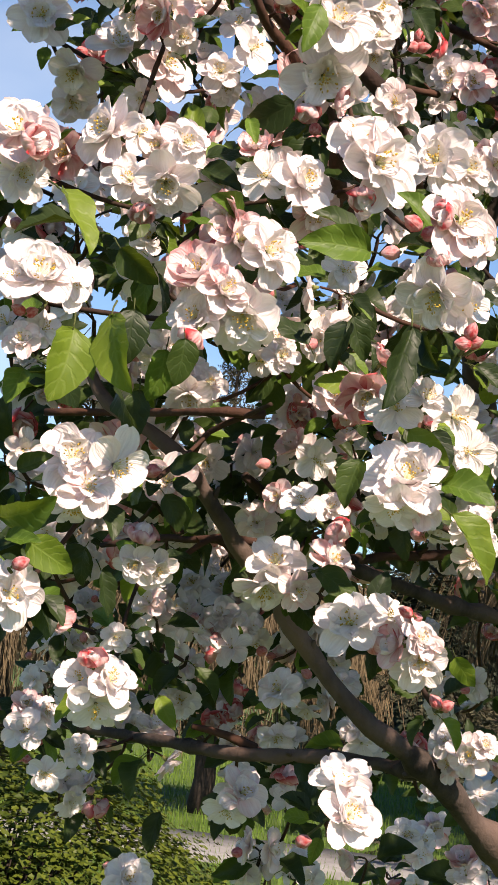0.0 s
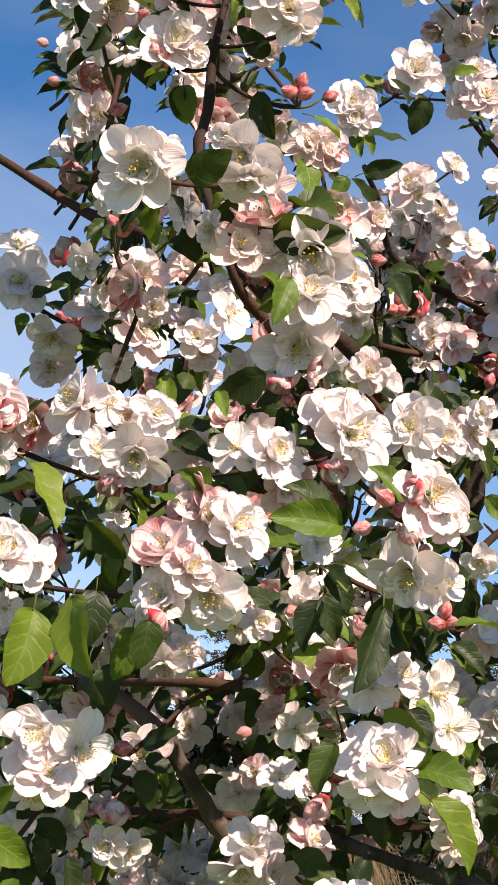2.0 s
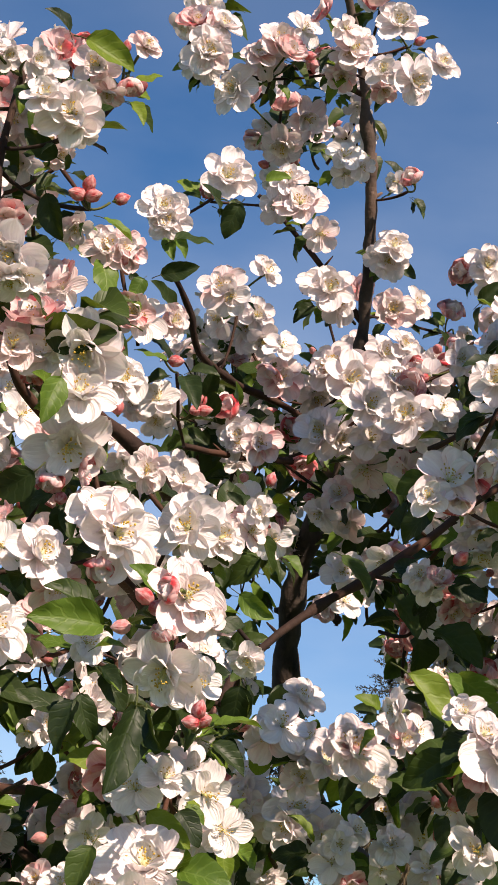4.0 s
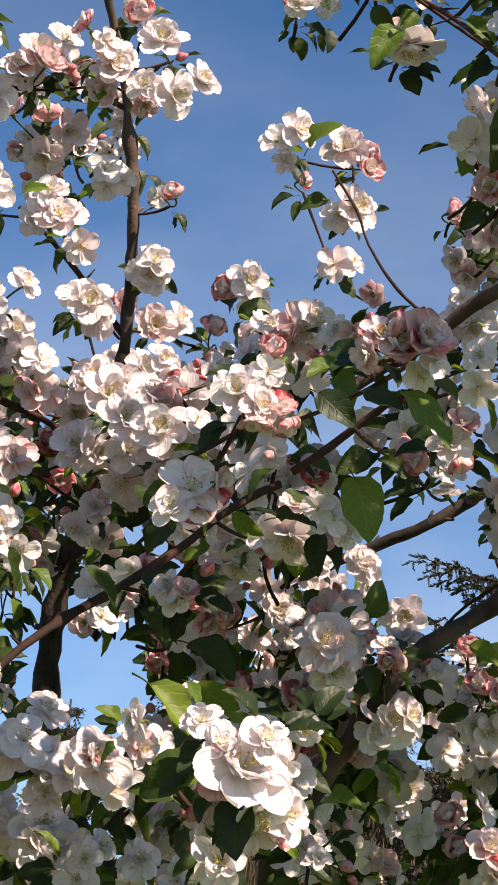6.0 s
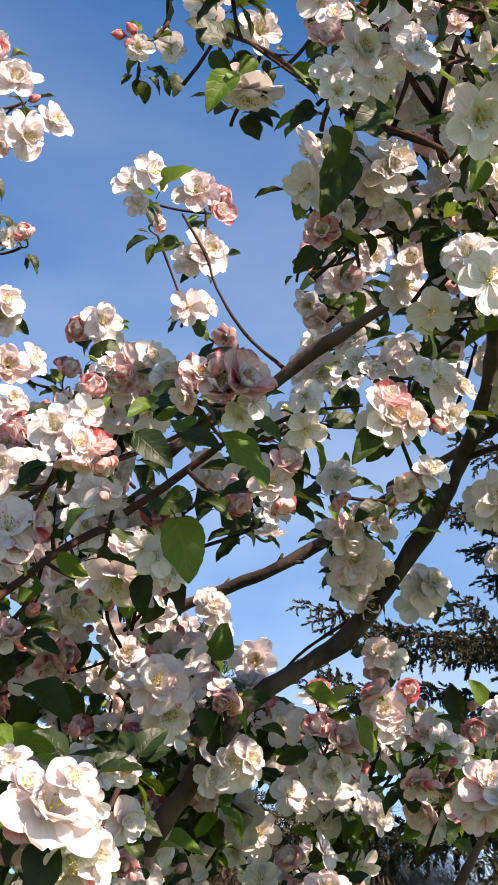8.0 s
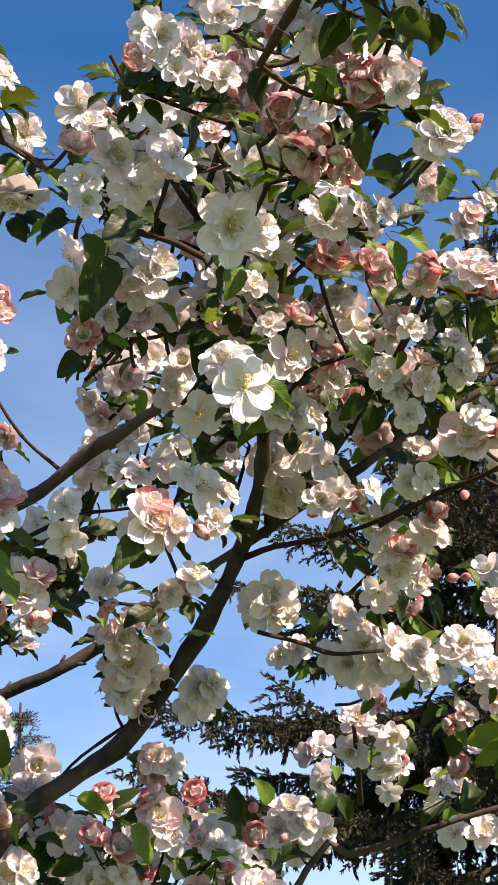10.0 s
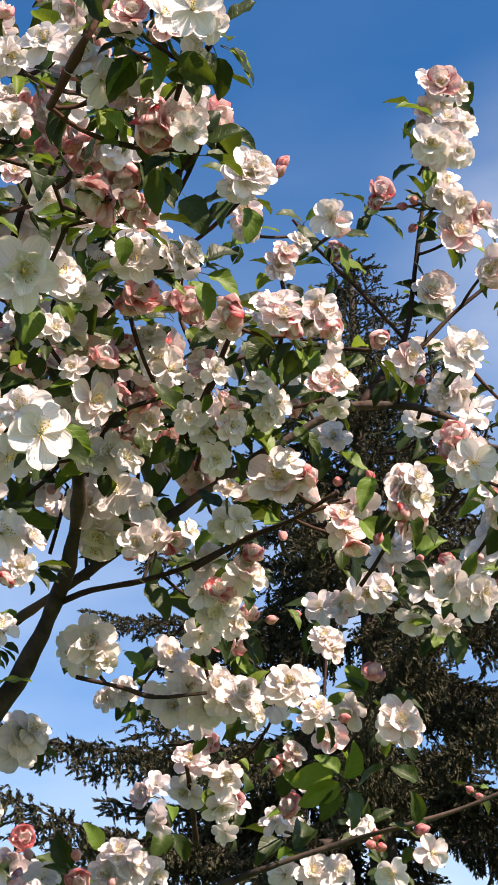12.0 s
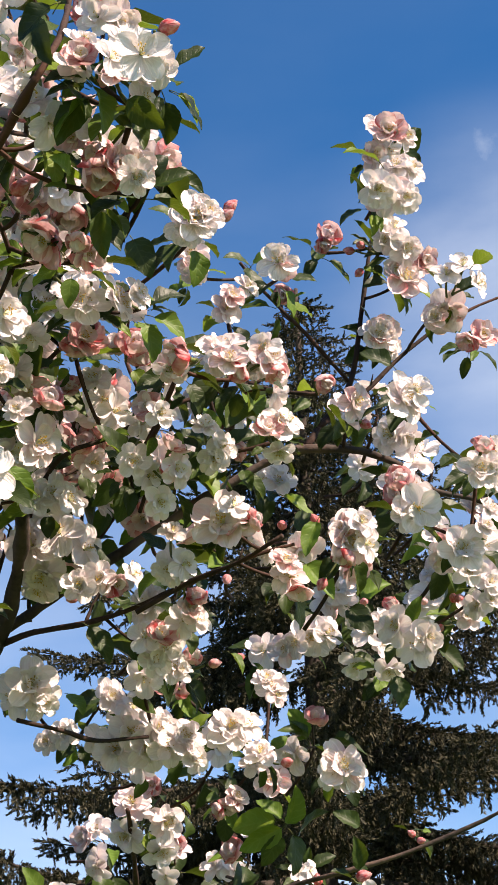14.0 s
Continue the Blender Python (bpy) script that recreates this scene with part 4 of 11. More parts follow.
branch([(0.276, 1.751, 2.325, 3.7), (0.244, 1.740, 2.358, 3.1), (0.212, 1.716, 2.383, 3.1), (0.171, 1.697, 2.417, 2.5), (0.143, 1.688, 2.436, 2.5)])
branch([(0.129, 1.092, 1.772, 3.1), (0.143, 1.116, 1.803, 3.2), (0.183, 1.144, 1.847, 3.0), (0.230, 1.169, 1.886, 3.2), (0.271, 1.189, 1.923, 3.2), (0.311, 1.197, 1.962, 2.9), (0.347, 1.209, 1.988, 2.9)])
branch([(0.353, 1.191, 1.992, 3.4), (0.380, 1.184, 2.014, 3.0), (0.409, 1.164, 2.037, 2.5), (0.423, 1.123, 2.040, 2.0)])
branch([(0.276, 1.241, 2.008, 2.1), (0.316, 1.202, 2.025, 2.1), (0.342, 1.187, 2.035, 1.7)])
branch([(0.520, 0.968, 2.202, 2.3), (0.502, 0.976, 2.215, 2.3), (0.483, 0.983, 2.223, 2.4), (0.462, 0.994, 2.234, 2.0), (0.434, 1.015, 2.272, 2.1), (0.416, 1.062, 2.324, 1.7), (0.393, 1.097, 2.358, 1.8)])
branch([(0.510, 0.843, 2.222, 1.4), (0.523, 0.856, 2.208, 1.4), (0.537, 0.881, 2.198, 1.4)])
branch([(0.436, 1.463, 2.152, 7.0), (0.487, 1.437, 2.194, 7.1), (0.521, 1.438, 2.217, 6.8), (0.551, 1.414, 2.244, 6.7), (0.584, 1.378, 2.263, 6.3), (0.609, 1.354, 2.278, 5.1), (0.634, 1.330, 2.295, 3.6)])
branch([(0.539, 1.429, 2.237, 2.0), (0.506, 1.460, 2.283, 1.7), (0.479, 1.476, 2.336, 1.4), (0.467, 1.481, 2.375, 1.4), (0.445, 1.498, 2.425, 1.4)])
branch([(0.472, 1.337, 2.120, 2.0), (0.523, 1.326, 2.149, 1.9), (0.567, 1.285, 2.147, 1.4)])
branch([(0.718, 1.127, 2.088, 2.2), (0.752, 1.105, 2.108, 2.2), (0.773, 1.059, 2.109, 1.7), (0.792, 1.021, 2.118, 1.7)])
branch([(0.687, 1.314, 2.058, 1.9), (0.731, 1.323, 2.055, 1.9), (0.772, 1.348, 2.057, 2.0), (0.822, 1.350, 2.065, 1.5)])
branch([(1.026, 1.867, 2.052, 3.3), (0.985, 1.780, 2.088, 3.2), (0.961, 1.733, 2.107, 2.5)])
branch([(0.485, 0.765, 2.210, 2.6), (0.483, 0.701, 2.206, 2.2), (0.500, 0.702, 2.246, 1.9), (0.526, 0.751, 2.323, 1.7)])
branch([(0.420, 1.850, -0.100, 30.0), (0.420, 1.850, 0.300, 26.6), (0.420, 1.850, 0.600, 22.9)])
branch([(0.420, 1.850, 0.420, 19.8), (0.470, 1.800, 1.000, 14.5), (0.427, 1.560, 1.747, 11.7), (0.447, 1.520, 1.803, 10.6), (0.469, 1.480, 1.841, 9.4), (0.490, 1.440, 1.883, 8.4), (0.519, 1.420, 1.921, 7.7), (0.587, 1.400, 1.971, 8.3), (0.611, 1.380, 2.004, 8.4), (0.631, 1.360, 2.036, 8.2), (0.650, 1.340, 2.073, 7.8), (0.664, 1.320, 2.110, 7.2), (0.669, 1.290, 2.136, 6.5), (0.665, 1.250, 2.162, 5.7), (0.652, 1.200, 2.191, 5.0), (0.625, 1.150, 2.235, 4.9), (0.595, 1.120, 2.261, 5.2), (0.571, 1.100, 2.286, 5.1), (0.556, 1.080, 2.308, 4.5)])
branch([(0.556, 1.080, 2.308, 3.8), (0.557, 1.060, 2.327, 2.7), (0.560, 1.030, 2.355, 2.3), (0.568, 1.000, 2.364, 2.0), (0.576, 0.980, 2.394, 1.6)])
branch([(0.556, 1.080, 2.308, 3.8), (0.529, 1.060, 2.322, 2.6), (0.504, 1.040, 2.343, 2.0), (0.484, 1.020, 2.361, 1.8), (0.460, 1.000, 2.382, 1.6)])
branch([(0.563, 1.100, 2.292, 2.1), (0.533, 1.100, 2.297, 1.9), (0.507, 1.090, 2.291, 1.7), (0.472, 1.080, 2.303, 1.5), (0.433, 1.070, 2.317, 1.3), (0.400, 1.060, 2.328, 1.3)])
branch([(0.485, 1.800, 2.076, 6.3), (0.526, 1.760, 2.098, 6.1), (0.568, 1.730, 2.115, 6.5), (0.609, 1.700, 2.131, 6.8), (0.653, 1.680, 2.158, 6.7), (0.639, 1.640, 2.144, 5.7), (0.651, 1.580, 2.146, 5.3), (0.662, 1.460, 2.144, 4.6), (0.688, 1.390, 2.156, 4.6), (0.715, 1.330, 2.169, 4.5), (0.761, 1.280, 2.199, 4.6), (0.791, 1.260, 2.220, 4.5), (0.815, 1.240, 2.235, 4.3), (0.852, 1.220, 2.260, 4.2), (0.888, 1.200, 2.281, 3.9), (0.909, 1.180, 2.285, 4.2), (0.961, 1.170, 2.286, 3.6), (0.995, 1.160, 2.272, 3.0), (1.021, 1.150, 2.247, 2.6), (1.050, 1.140, 2.240, 2.2), (1.084, 1.130, 2.230, 1.6)])
branch([(0.909, 1.180, 2.285, 3.1), (0.932, 1.180, 2.317, 3.0), (0.963, 1.180, 2.361, 2.8), (0.976, 1.170, 2.430, 2.3), (0.988, 1.160, 2.503, 1.9), (1.005, 1.160, 2.559, 1.7), (1.016, 1.150, 2.609, 1.3)])
branch([(0.963, 1.180, 2.361, 2.0), (0.914, 1.170, 2.399, 1.8), (0.870, 1.160, 2.427, 1.6), (0.841, 1.150, 2.447, 1.3)])
branch([(0.922, 1.180, 2.307, 2.3), (0.967, 1.170, 2.344, 2.2), (1.002, 1.160, 2.381, 2.0), (1.036, 1.150, 2.412, 1.9), (1.078, 1.140, 2.441, 1.5), (1.120, 1.130, 2.463, 1.3)])
branch([(0.671, 1.310, 2.122, 3.1), (0.687, 1.270, 2.120, 2.6), (0.713, 1.220, 2.113, 2.2), (0.731, 1.180, 2.110, 2.0), (0.768, 1.150, 2.124, 1.8), (0.820, 1.120, 2.146, 1.4), (0.846, 1.100, 2.151, 1.3)])
branch([(0.652, 1.200, 2.191, 1.8), (0.648, 1.100, 2.196, 1.9), (0.678, 1.080, 2.208, 1.9), (0.708, 1.060, 2.224, 1.7), (0.733, 1.050, 2.236, 1.6), (0.767, 1.040, 2.247, 1.4), (0.793, 1.030, 2.256, 1.3)])
branch([(0.420, 1.850, 0.450, 11.2), (0.620, 1.900, 1.000, 8.4), (0.700, 1.840, 1.400, 7.3), (0.750, 1.760, 1.650, 6.7), (0.862, 1.640, 1.928, 3.7), (0.897, 1.620, 1.937, 3.6), (0.924, 1.580, 1.942, 3.3), (0.962, 1.540, 1.954, 3.0), (1.031, 1.500, 1.973, 2.8), (1.054, 1.460, 1.976, 2.6), (1.103, 1.420, 1.986, 2.3), (1.171, 1.380, 2.010, 2.1), (1.199, 1.350, 2.023, 1.7)])
branch([(0.533, 1.430, 1.929, 1.7), (0.555, 1.430, 1.961, 1.6), (0.583, 1.420, 1.984, 1.3), (0.611, 1.410, 2.004, 1.3)])
dried_fruit(0.271, 1.754, 1.990, 0.03)
dried_fruit(0.544, 1.335, 2.139, 0.03)

# ---- sprays of blossom ----
cluster((-0.119, 0.923, 1.728), (-0.117, 0.939, 1.717),
        [(-0.119, 0.879, 1.736, 4.8, 0.12, -0.82, 0.57, 0), (-0.102, 0.889, 1.734, 3.1, 0.73, -0.75, -0.08, 0), (-0.133, 0.879, 1.731, 2.7, -0.26, -0.89, 0.38, 0)],
        [(-0.122, 0.892, 1.716, 0.8, 0.80, -0.48, 0.29, 3), (-0.129, 0.889, 1.716, 0.8, -0.80, -0.30, 0.26, 3)],
        [])
cluster((-0.028, 0.926, 1.728), (-0.119, 0.923, 1.728),
        [(-0.011, 0.892, 1.725, 4.2, 0.07, -0.79, -0.66, 0), (-0.037, 0.886, 1.723, 3.4, -0.39, -0.92, -0.01, 0), (-0.021, 0.882, 1.739, 3.1, 0.43, -0.84, 0.33, 1), (-0.035, 0.884, 1.713, 2.2, -0.68, 0.16, -0.71, 2), (-0.038, 0.891, 1.748, 3.8, -0.22, -0.85, 0.48, 1)],
        [],
        [(-0.067, 0.873, 1.720, -0.067, 0.867, 1.692, 0), (-0.039, 0.874, 1.708, -0.038, 0.872, 1.684, 1), (0.047, 0.906, 1.733, 0.038, 0.902, 1.707, 0)])
cluster((-0.113, 0.947, 1.576), (-0.117, 0.963, 1.565),
        [(-0.116, 0.910, 1.568, 3.8, 0.33, -0.94, -0.09, 0), (-0.138, 0.924, 1.579, 3.1, -0.23, -0.87, 0.43, 0)],
        [(-0.111, 0.897, 1.584, 1.0, 0.78, -0.33, 0.41, 3)],
        [(-0.122, 0.907, 1.597, -0.103, 0.897, 1.598, 2), (-0.111, 0.910, 1.597, -0.086, 0.911, 1.583, 3), (-0.127, 0.911, 1.607, -0.099, 0.885, 1.617, 2)])
cluster((0.095, 0.930, 1.752), (0.099, 0.946, 1.742),
        [(0.089, 0.884, 1.768, 2.2, -0.32, -0.66, 0.62, 2), (0.089, 0.891, 1.748, 4.5, -0.33, -0.67, -0.75, 0), (0.108, 0.898, 1.747, 3.2, 0.45, -0.88, -0.14, 0)],
        [],
        [(0.053, 0.908, 1.762, 0.068, 0.903, 1.766, 2)])
cluster((-0.124, 0.934, 1.700), (-0.119, 0.923, 1.728),
        [(-0.125, 0.888, 1.701, 2.2, -0.01, -0.92, 0.38, 1), (-0.138, 0.910, 1.713, 2.4, -0.19, -0.89, 0.42, 0), (-0.116, 0.910, 1.712, 2.4, 0.57, -0.76, 0.33, 0)],
        [],
        [(-0.097, 0.874, 1.707, -0.101, 0.860, 1.669, 3), (-0.078, 0.869, 1.715, -0.073, 0.852, 1.677, 3)])
cluster((0.110, 0.936, 1.728), (0.095, 0.930, 1.752),
        [],
        [(0.113, 0.892, 1.727, 1.0, 0.62, -0.58, 0.15, 3), (0.106, 0.889, 1.725, 1.0, -0.67, -0.36, -0.04, 3), (0.110, 0.888, 1.732, 1.0, 0.21, -0.50, 0.78, 3)],
        [(0.078, 0.882, 1.729, 0.071, 0.869, 1.683, 0), (0.083, 0.882, 1.727, 0.090, 0.867, 1.707, 0), (0.048, 0.906, 1.737, 0.059, 0.910, 1.714, 0)])
cluster((0.096, 0.930, 1.785), (0.095, 0.930, 1.752),
        [(0.099, 0.883, 1.790, 4.5, 0.36, -0.89, 0.28, 1), (0.090, 0.880, 1.790, 2.2, -0.91, -0.47, -0.23, 2), (0.108, 0.890, 1.780, 2.8, 0.46, -0.88, 0.09, 1)],
        [(0.084, 0.892, 1.783, 1.1, 0.60, -0.30, 0.12, 3)],
        [(0.124, 0.873, 1.790, 0.142, 0.869, 1.779, 2)])
cluster((-0.014, 0.954, 1.774), (-0.028, 0.926, 1.728),
        [(-0.016, 0.912, 1.774, 3.9, 0.45, -0.87, 0.19, 1), (-0.000, 0.910, 1.769, 3.9, 0.53, -0.83, 0.17, 0), (-0.026, 0.915, 1.782, 3.6, -0.76, -0.61, -0.08, 2)],
        [],
        [(-0.033, 0.906, 1.777, -0.045, 0.899, 1.782, 2), (-0.018, 0.921, 1.790, -0.032, 0.897, 1.790, 2), (0.055, 0.938, 1.781, 0.017, 0.916, 1.776, 2)])
cluster((-0.084, 0.980, 1.635), (-0.113, 0.947, 1.576),
        [(-0.096, 0.943, 1.647, 4.7, 0.02, -0.86, 0.50, 0), (-0.084, 0.933, 1.632, 3.6, 0.25, -0.92, 0.31, 1), (-0.092, 0.942, 1.619, 3.3, 0.15, -0.39, -0.89, 0), (-0.070, 0.941, 1.644, 4.3, 0.65, -0.73, -0.33, 0)],
        [],
        [(-0.087, 0.982, 1.599, -0.090, 0.980, 1.579, 0), (-0.123, 0.925, 1.635, -0.107, 0.919, 1.646, 1), (-0.053, 0.959, 1.716, -0.059, 0.959, 1.686, 2)])
cluster((0.101, 1.026, 1.704), (0.108, 1.042, 1.693),
        [(0.098, 0.959, 1.707, 3.0, 0.26, -0.83, 0.49, 0), (0.081, 0.976, 1.701, 3.4, -0.33, -0.91, 0.26, 0), (0.124, 1.031, 1.707, 4.0, 0.58, -0.81, -0.13, 0)],
        [],
        [(0.090, 0.974, 1.688, 0.116, 0.972, 1.672, 3)])
cluster((0.092, 0.996, 1.647), (0.101, 1.026, 1.704),
        [(0.085, 0.949, 1.640, 3.3, 0.01, -0.68, -0.71, 0), (0.102, 0.958, 1.643, 2.6, 0.42, -0.89, 0.19, 1), (0.090, 0.955, 1.660, 5.2, -0.05, -0.84, 0.54, 0)],
        [],
        [(0.063, 0.943, 1.664, 0.055, 0.937, 1.638, 1), (0.109, 0.946, 1.656, 0.136, 0.932, 1.650, 2), (0.106, 0.947, 1.655, 0.113, 0.932, 1.664, 2)])
cluster((0.050, 1.002, 1.837), (0.096, 0.930, 1.785),
        [(0.058, 0.958, 1.840, 5.3, 0.51, -0.86, 0.05, 0), (0.048, 0.965, 1.820, 2.3, 0.08, -0.37, -0.99, 2), (0.044, 0.963, 1.855, 4.2, -0.18, -0.82, 0.54, 0)],
        [],
        [])
cluster((0.137, 1.026, 1.634), (0.092, 0.996, 1.647),
        [(0.132, 0.987, 1.639, 2.7, -0.33, -0.86, 0.38, 0), (0.141, 0.979, 1.630, 2.3, 0.42, -0.89, 0.21, 0), (0.138, 1.002, 1.642, 2.4, -0.23, -0.82, 0.53, 2), (0.138, 1.005, 1.620, 2.4, -0.24, -0.91, -0.32, 1)],
        [],
        [(0.119, 0.969, 1.642, 0.150, 0.969, 1.611, 3)])
cluster((0.003, 1.009, 1.825), (0.050, 1.002, 1.837),
        [(0.015, 0.963, 1.824, 4.2, 0.55, -0.77, 0.32, 0), (-0.009, 0.974, 1.828, 3.1, -0.19, -0.98, -0.08, 0), (0.024, 0.988, 1.811, 3.4, 0.36, -0.82, -0.44, 1), (-0.017, 0.983, 1.848, 2.5, -0.10, -0.87, 0.48, 1)],
        [],
        [(-0.021, 0.953, 1.854, -0.015, 0.945, 1.839, 2), (0.052, 0.942, 1.786, 0.023, 0.930, 1.800, 1)])
cluster((-0.076, 1.015, 1.809), (0.003, 1.009, 1.825),
        [(-0.065, 0.965, 1.812, 4.2, 0.12, -0.77, -0.72, 0), (-0.078, 0.974, 1.799, 2.3, 0.14, -0.38, -0.98, 2), (-0.088, 0.980, 1.819, 3.5, -0.12, -0.94, 0.31, 0)],
        [],
        [(-0.125, 0.969, 1.804, -0.098, 0.952, 1.768, 3)])
cluster((-0.150, 1.017, 1.826), (-0.076, 1.015, 1.809),
        [(-0.157, 0.976, 1.841, 5.0, -0.09, -0.88, 0.46, 1), (-0.144, 0.967, 1.829, 3.0, 0.76, -0.67, 0.18, 2), (-0.151, 0.980, 1.813, 3.5, 0.36, -0.90, -0.24, 0)],
        [],
        [])
cluster((-0.057, 1.024, 1.844), (-0.076, 1.015, 1.809),
        [(-0.057, 0.976, 1.844, 3.1, 0.29, -0.95, 0.09, 0), (-0.076, 1.001, 1.847, 2.5, -0.37, -0.92, -0.10, 1), (-0.068, 1.002, 1.835, 2.5, -0.10, -0.88, -0.47, 0)],
        [],
        [(0.003, 0.979, 1.876, -0.023, 0.979, 1.854, 0)])
cluster((0.024, 1.016, 1.928), (0.050, 1.002, 1.837),
        [(0.024, 0.972, 1.928, 4.3, 0.09, -0.93, 0.34, 0), (0.048, 0.991, 1.947, 3.5, 0.56, -0.81, 0.18, 0), (0.047, 0.991, 1.944, 3.5, 0.58, -0.81, 0.14, 0)],
        [],
        [(0.012, 0.964, 1.931, 0.008, 0.956, 1.900, 2), (0.008, 0.989, 1.929, -0.003, 0.968, 1.934, 2)])
cluster((-0.096, 1.036, 1.849), (-0.057, 1.024, 1.844),
        [(-0.107, 0.988, 1.849, 4.7, -0.63, -0.65, 0.12, 0), (-0.086, 0.993, 1.851, 2.7, 0.58, -0.80, 0.14, 0), (-0.133, 1.014, 1.839, 3.8, -0.24, -0.92, -0.31, 2), (-0.100, 1.012, 1.853, 2.4, -0.35, -0.93, -0.15, 1)],
        [],
        [])
cluster((0.020, 1.037, 1.885), (0.050, 1.002, 1.837),
        [(0.020, 0.993, 1.897, 5.5, 0.19, -0.85, -0.58, 0), (0.010, 1.001, 1.879, 2.4, 0.10, -0.37, -1.01, 2), (0.030, 0.999, 1.886, 2.2, 0.96, -0.25, -0.13, 2)],
        [],
        [])
cluster((0.046, 1.060, 1.786), (0.129, 1.092, 1.772),
        [(0.045, 1.008, 1.785, 2.8, 0.20, -0.94, 0.03, 0)],
        [],
        [])
cluster((-0.074, 1.061, 1.793), (-0.076, 1.015, 1.809),
        [(-0.075, 1.017, 1.794, 2.4, 0.27, -0.94, 0.10, 0)],
        [],
        [(-0.088, 0.979, 1.776, -0.067, 0.980, 1.755, 1)])
cluster((-0.076, 1.100, 1.523), (-0.070, 1.116, 1.513),
        [(-0.080, 1.054, 1.536, 2.4, -0.06, -0.60, 0.86, 1), (-0.087, 1.057, 1.525, 3.2, -0.01, -0.88, 0.47, 0), (-0.067, 1.056, 1.527, 3.6, 0.42, -0.72, 0.55, 0), (-0.075, 1.060, 1.507, 4.0, 0.13, -0.68, -0.60, 0)],
        [],
        [(-0.082, 1.058, 1.591, -0.072, 1.062, 1.564, 0)])
cluster((-0.083, 1.051, 1.928), (-0.096, 1.036, 1.849),
        [(-0.084, 1.011, 1.931, 3.2, -0.56, -0.72, -0.33, 2), (-0.101, 1.027, 1.934, 2.6, -0.37, -0.92, -0.11, 1), (-0.071, 1.029, 1.926, 2.6, 0.57, -0.76, -0.31, 1)],
        [],
        [])
cluster((0.115, 1.113, 1.571), (0.111, 1.129, 1.561),
        [(0.103, 1.062, 1.567, 3.2, -0.91, -0.52, 0.06, 2), (0.121, 1.071, 1.557, 3.7, 0.12, -0.94, -0.33, 0), (0.121, 1.068, 1.573, 2.8, 0.36, -0.83, 0.44, 1)],
        [(0.117, 1.080, 1.585, 1.0, 0.45, -0.64, 0.07, 3), (0.109, 1.074, 1.588, 1.0, -0.87, -0.31, 0.30, 3)],
        [])
cluster((0.136, 1.111, 1.532), (0.115, 1.113, 1.571),
        [],
        [(0.140, 1.067, 1.533, 1.0, 0.69, -0.56, 0.48, 3), (0.132, 1.065, 1.535, 1.0, -0.64, -0.19, 0.68, 3)],
        [(0.139, 1.044, 1.563, 0.149, 1.040, 1.546, 3)])
cluster((0.074, 1.095, 1.729), (0.101, 1.026, 1.704),
        [(0.069, 1.054, 1.718, 4.1, -0.11, -0.84, -0.57, 1), (0.078, 1.053, 1.741, 2.5, 0.61, -0.36, 0.67, 2)],
        [],
        [(0.031, 1.111, 1.757, 0.009, 1.102, 1.775, 0), (0.071, 1.103, 1.706, 0.096, 1.098, 1.711, 3)])
cluster((0.137, 1.105, 1.691), (0.074, 1.095, 1.729),
        [(0.137, 1.061, 1.691, 3.3, 0.02, -0.99, -0.12, 0), (0.121, 1.082, 1.689, 2.7, -0.47, -0.88, -0.00, 0), (0.121, 1.082, 1.688, 2.7, -0.46, -0.88, -0.04, 0)],
        [],
        [])
cluster((0.107, 1.095, 1.871), (0.153, 1.123, 1.814),
        [(0.096, 1.051, 1.874, 4.6, -0.33, -0.94, 0.05, 0), (0.119, 1.060, 1.872, 3.3, 0.40, -0.90, 0.18, 0), (0.138, 1.071, 1.881, 2.7, 0.54, -0.82, 0.17, 1), (0.119, 1.072, 1.873, 3.7, 0.56, -0.82, -0.13, 0)],
        [],
        [])
cluster((0.077, 1.138, 1.449), (0.081, 1.154, 1.438),
        [(0.090, 1.098, 1.459, 5.0, 0.54, -0.74, 0.40, 0), (0.083, 1.111, 1.479, 4.0, -0.08, -0.77, 0.63, 0)],
        [(0.063, 1.103, 1.438, 1.2, 0.50, -0.50, 0.15, 3)],
        [(0.075, 1.175, 1.465, 0.060, 1.167, 1.445, 1)])
cluster((-0.037, 1.089, 1.841), (-0.074, 1.061, 1.793),
        [(-0.037, 1.043, 1.841, 3.7, 0.19, -0.93, 0.08, 1)],
        [],
        [])
cluster((0.088, 1.124, 1.581), (0.115, 1.113, 1.571),
        [(0.075, 1.076, 1.578, 4.5, -0.33, -0.90, 0.28, 0), (0.099, 1.076, 1.585, 3.3, 0.48, -0.77, 0.42, 0), (0.098, 1.101, 1.580, 3.7, 0.56, -0.80, 0.21, 2), (0.081, 1.101, 1.582, 2.7, -0.45, -0.89, 0.11, 0)],
        [],
        [(0.054, 1.128, 1.610, 0.080, 1.109, 1.600, 1)])
cluster((0.068, 1.098, 1.908), (0.107, 1.095, 1.871),
        [(0.067, 1.058, 1.910, 2.9, 0.07, -0.94, -0.13, 1)],
        [],
        [])
cluster((-0.061, 1.159, 1.661), (-0.030, 1.212, 1.704),
        [],
        [(-0.061, 1.115, 1.662, 1.3, 0.48, -0.24, 0.04, 3)],
        [(-0.085, 1.063, 1.709, -0.078, 1.048, 1.679, 0), (-0.074, 1.085, 1.710, -0.075, 1.083, 1.673, 0)])
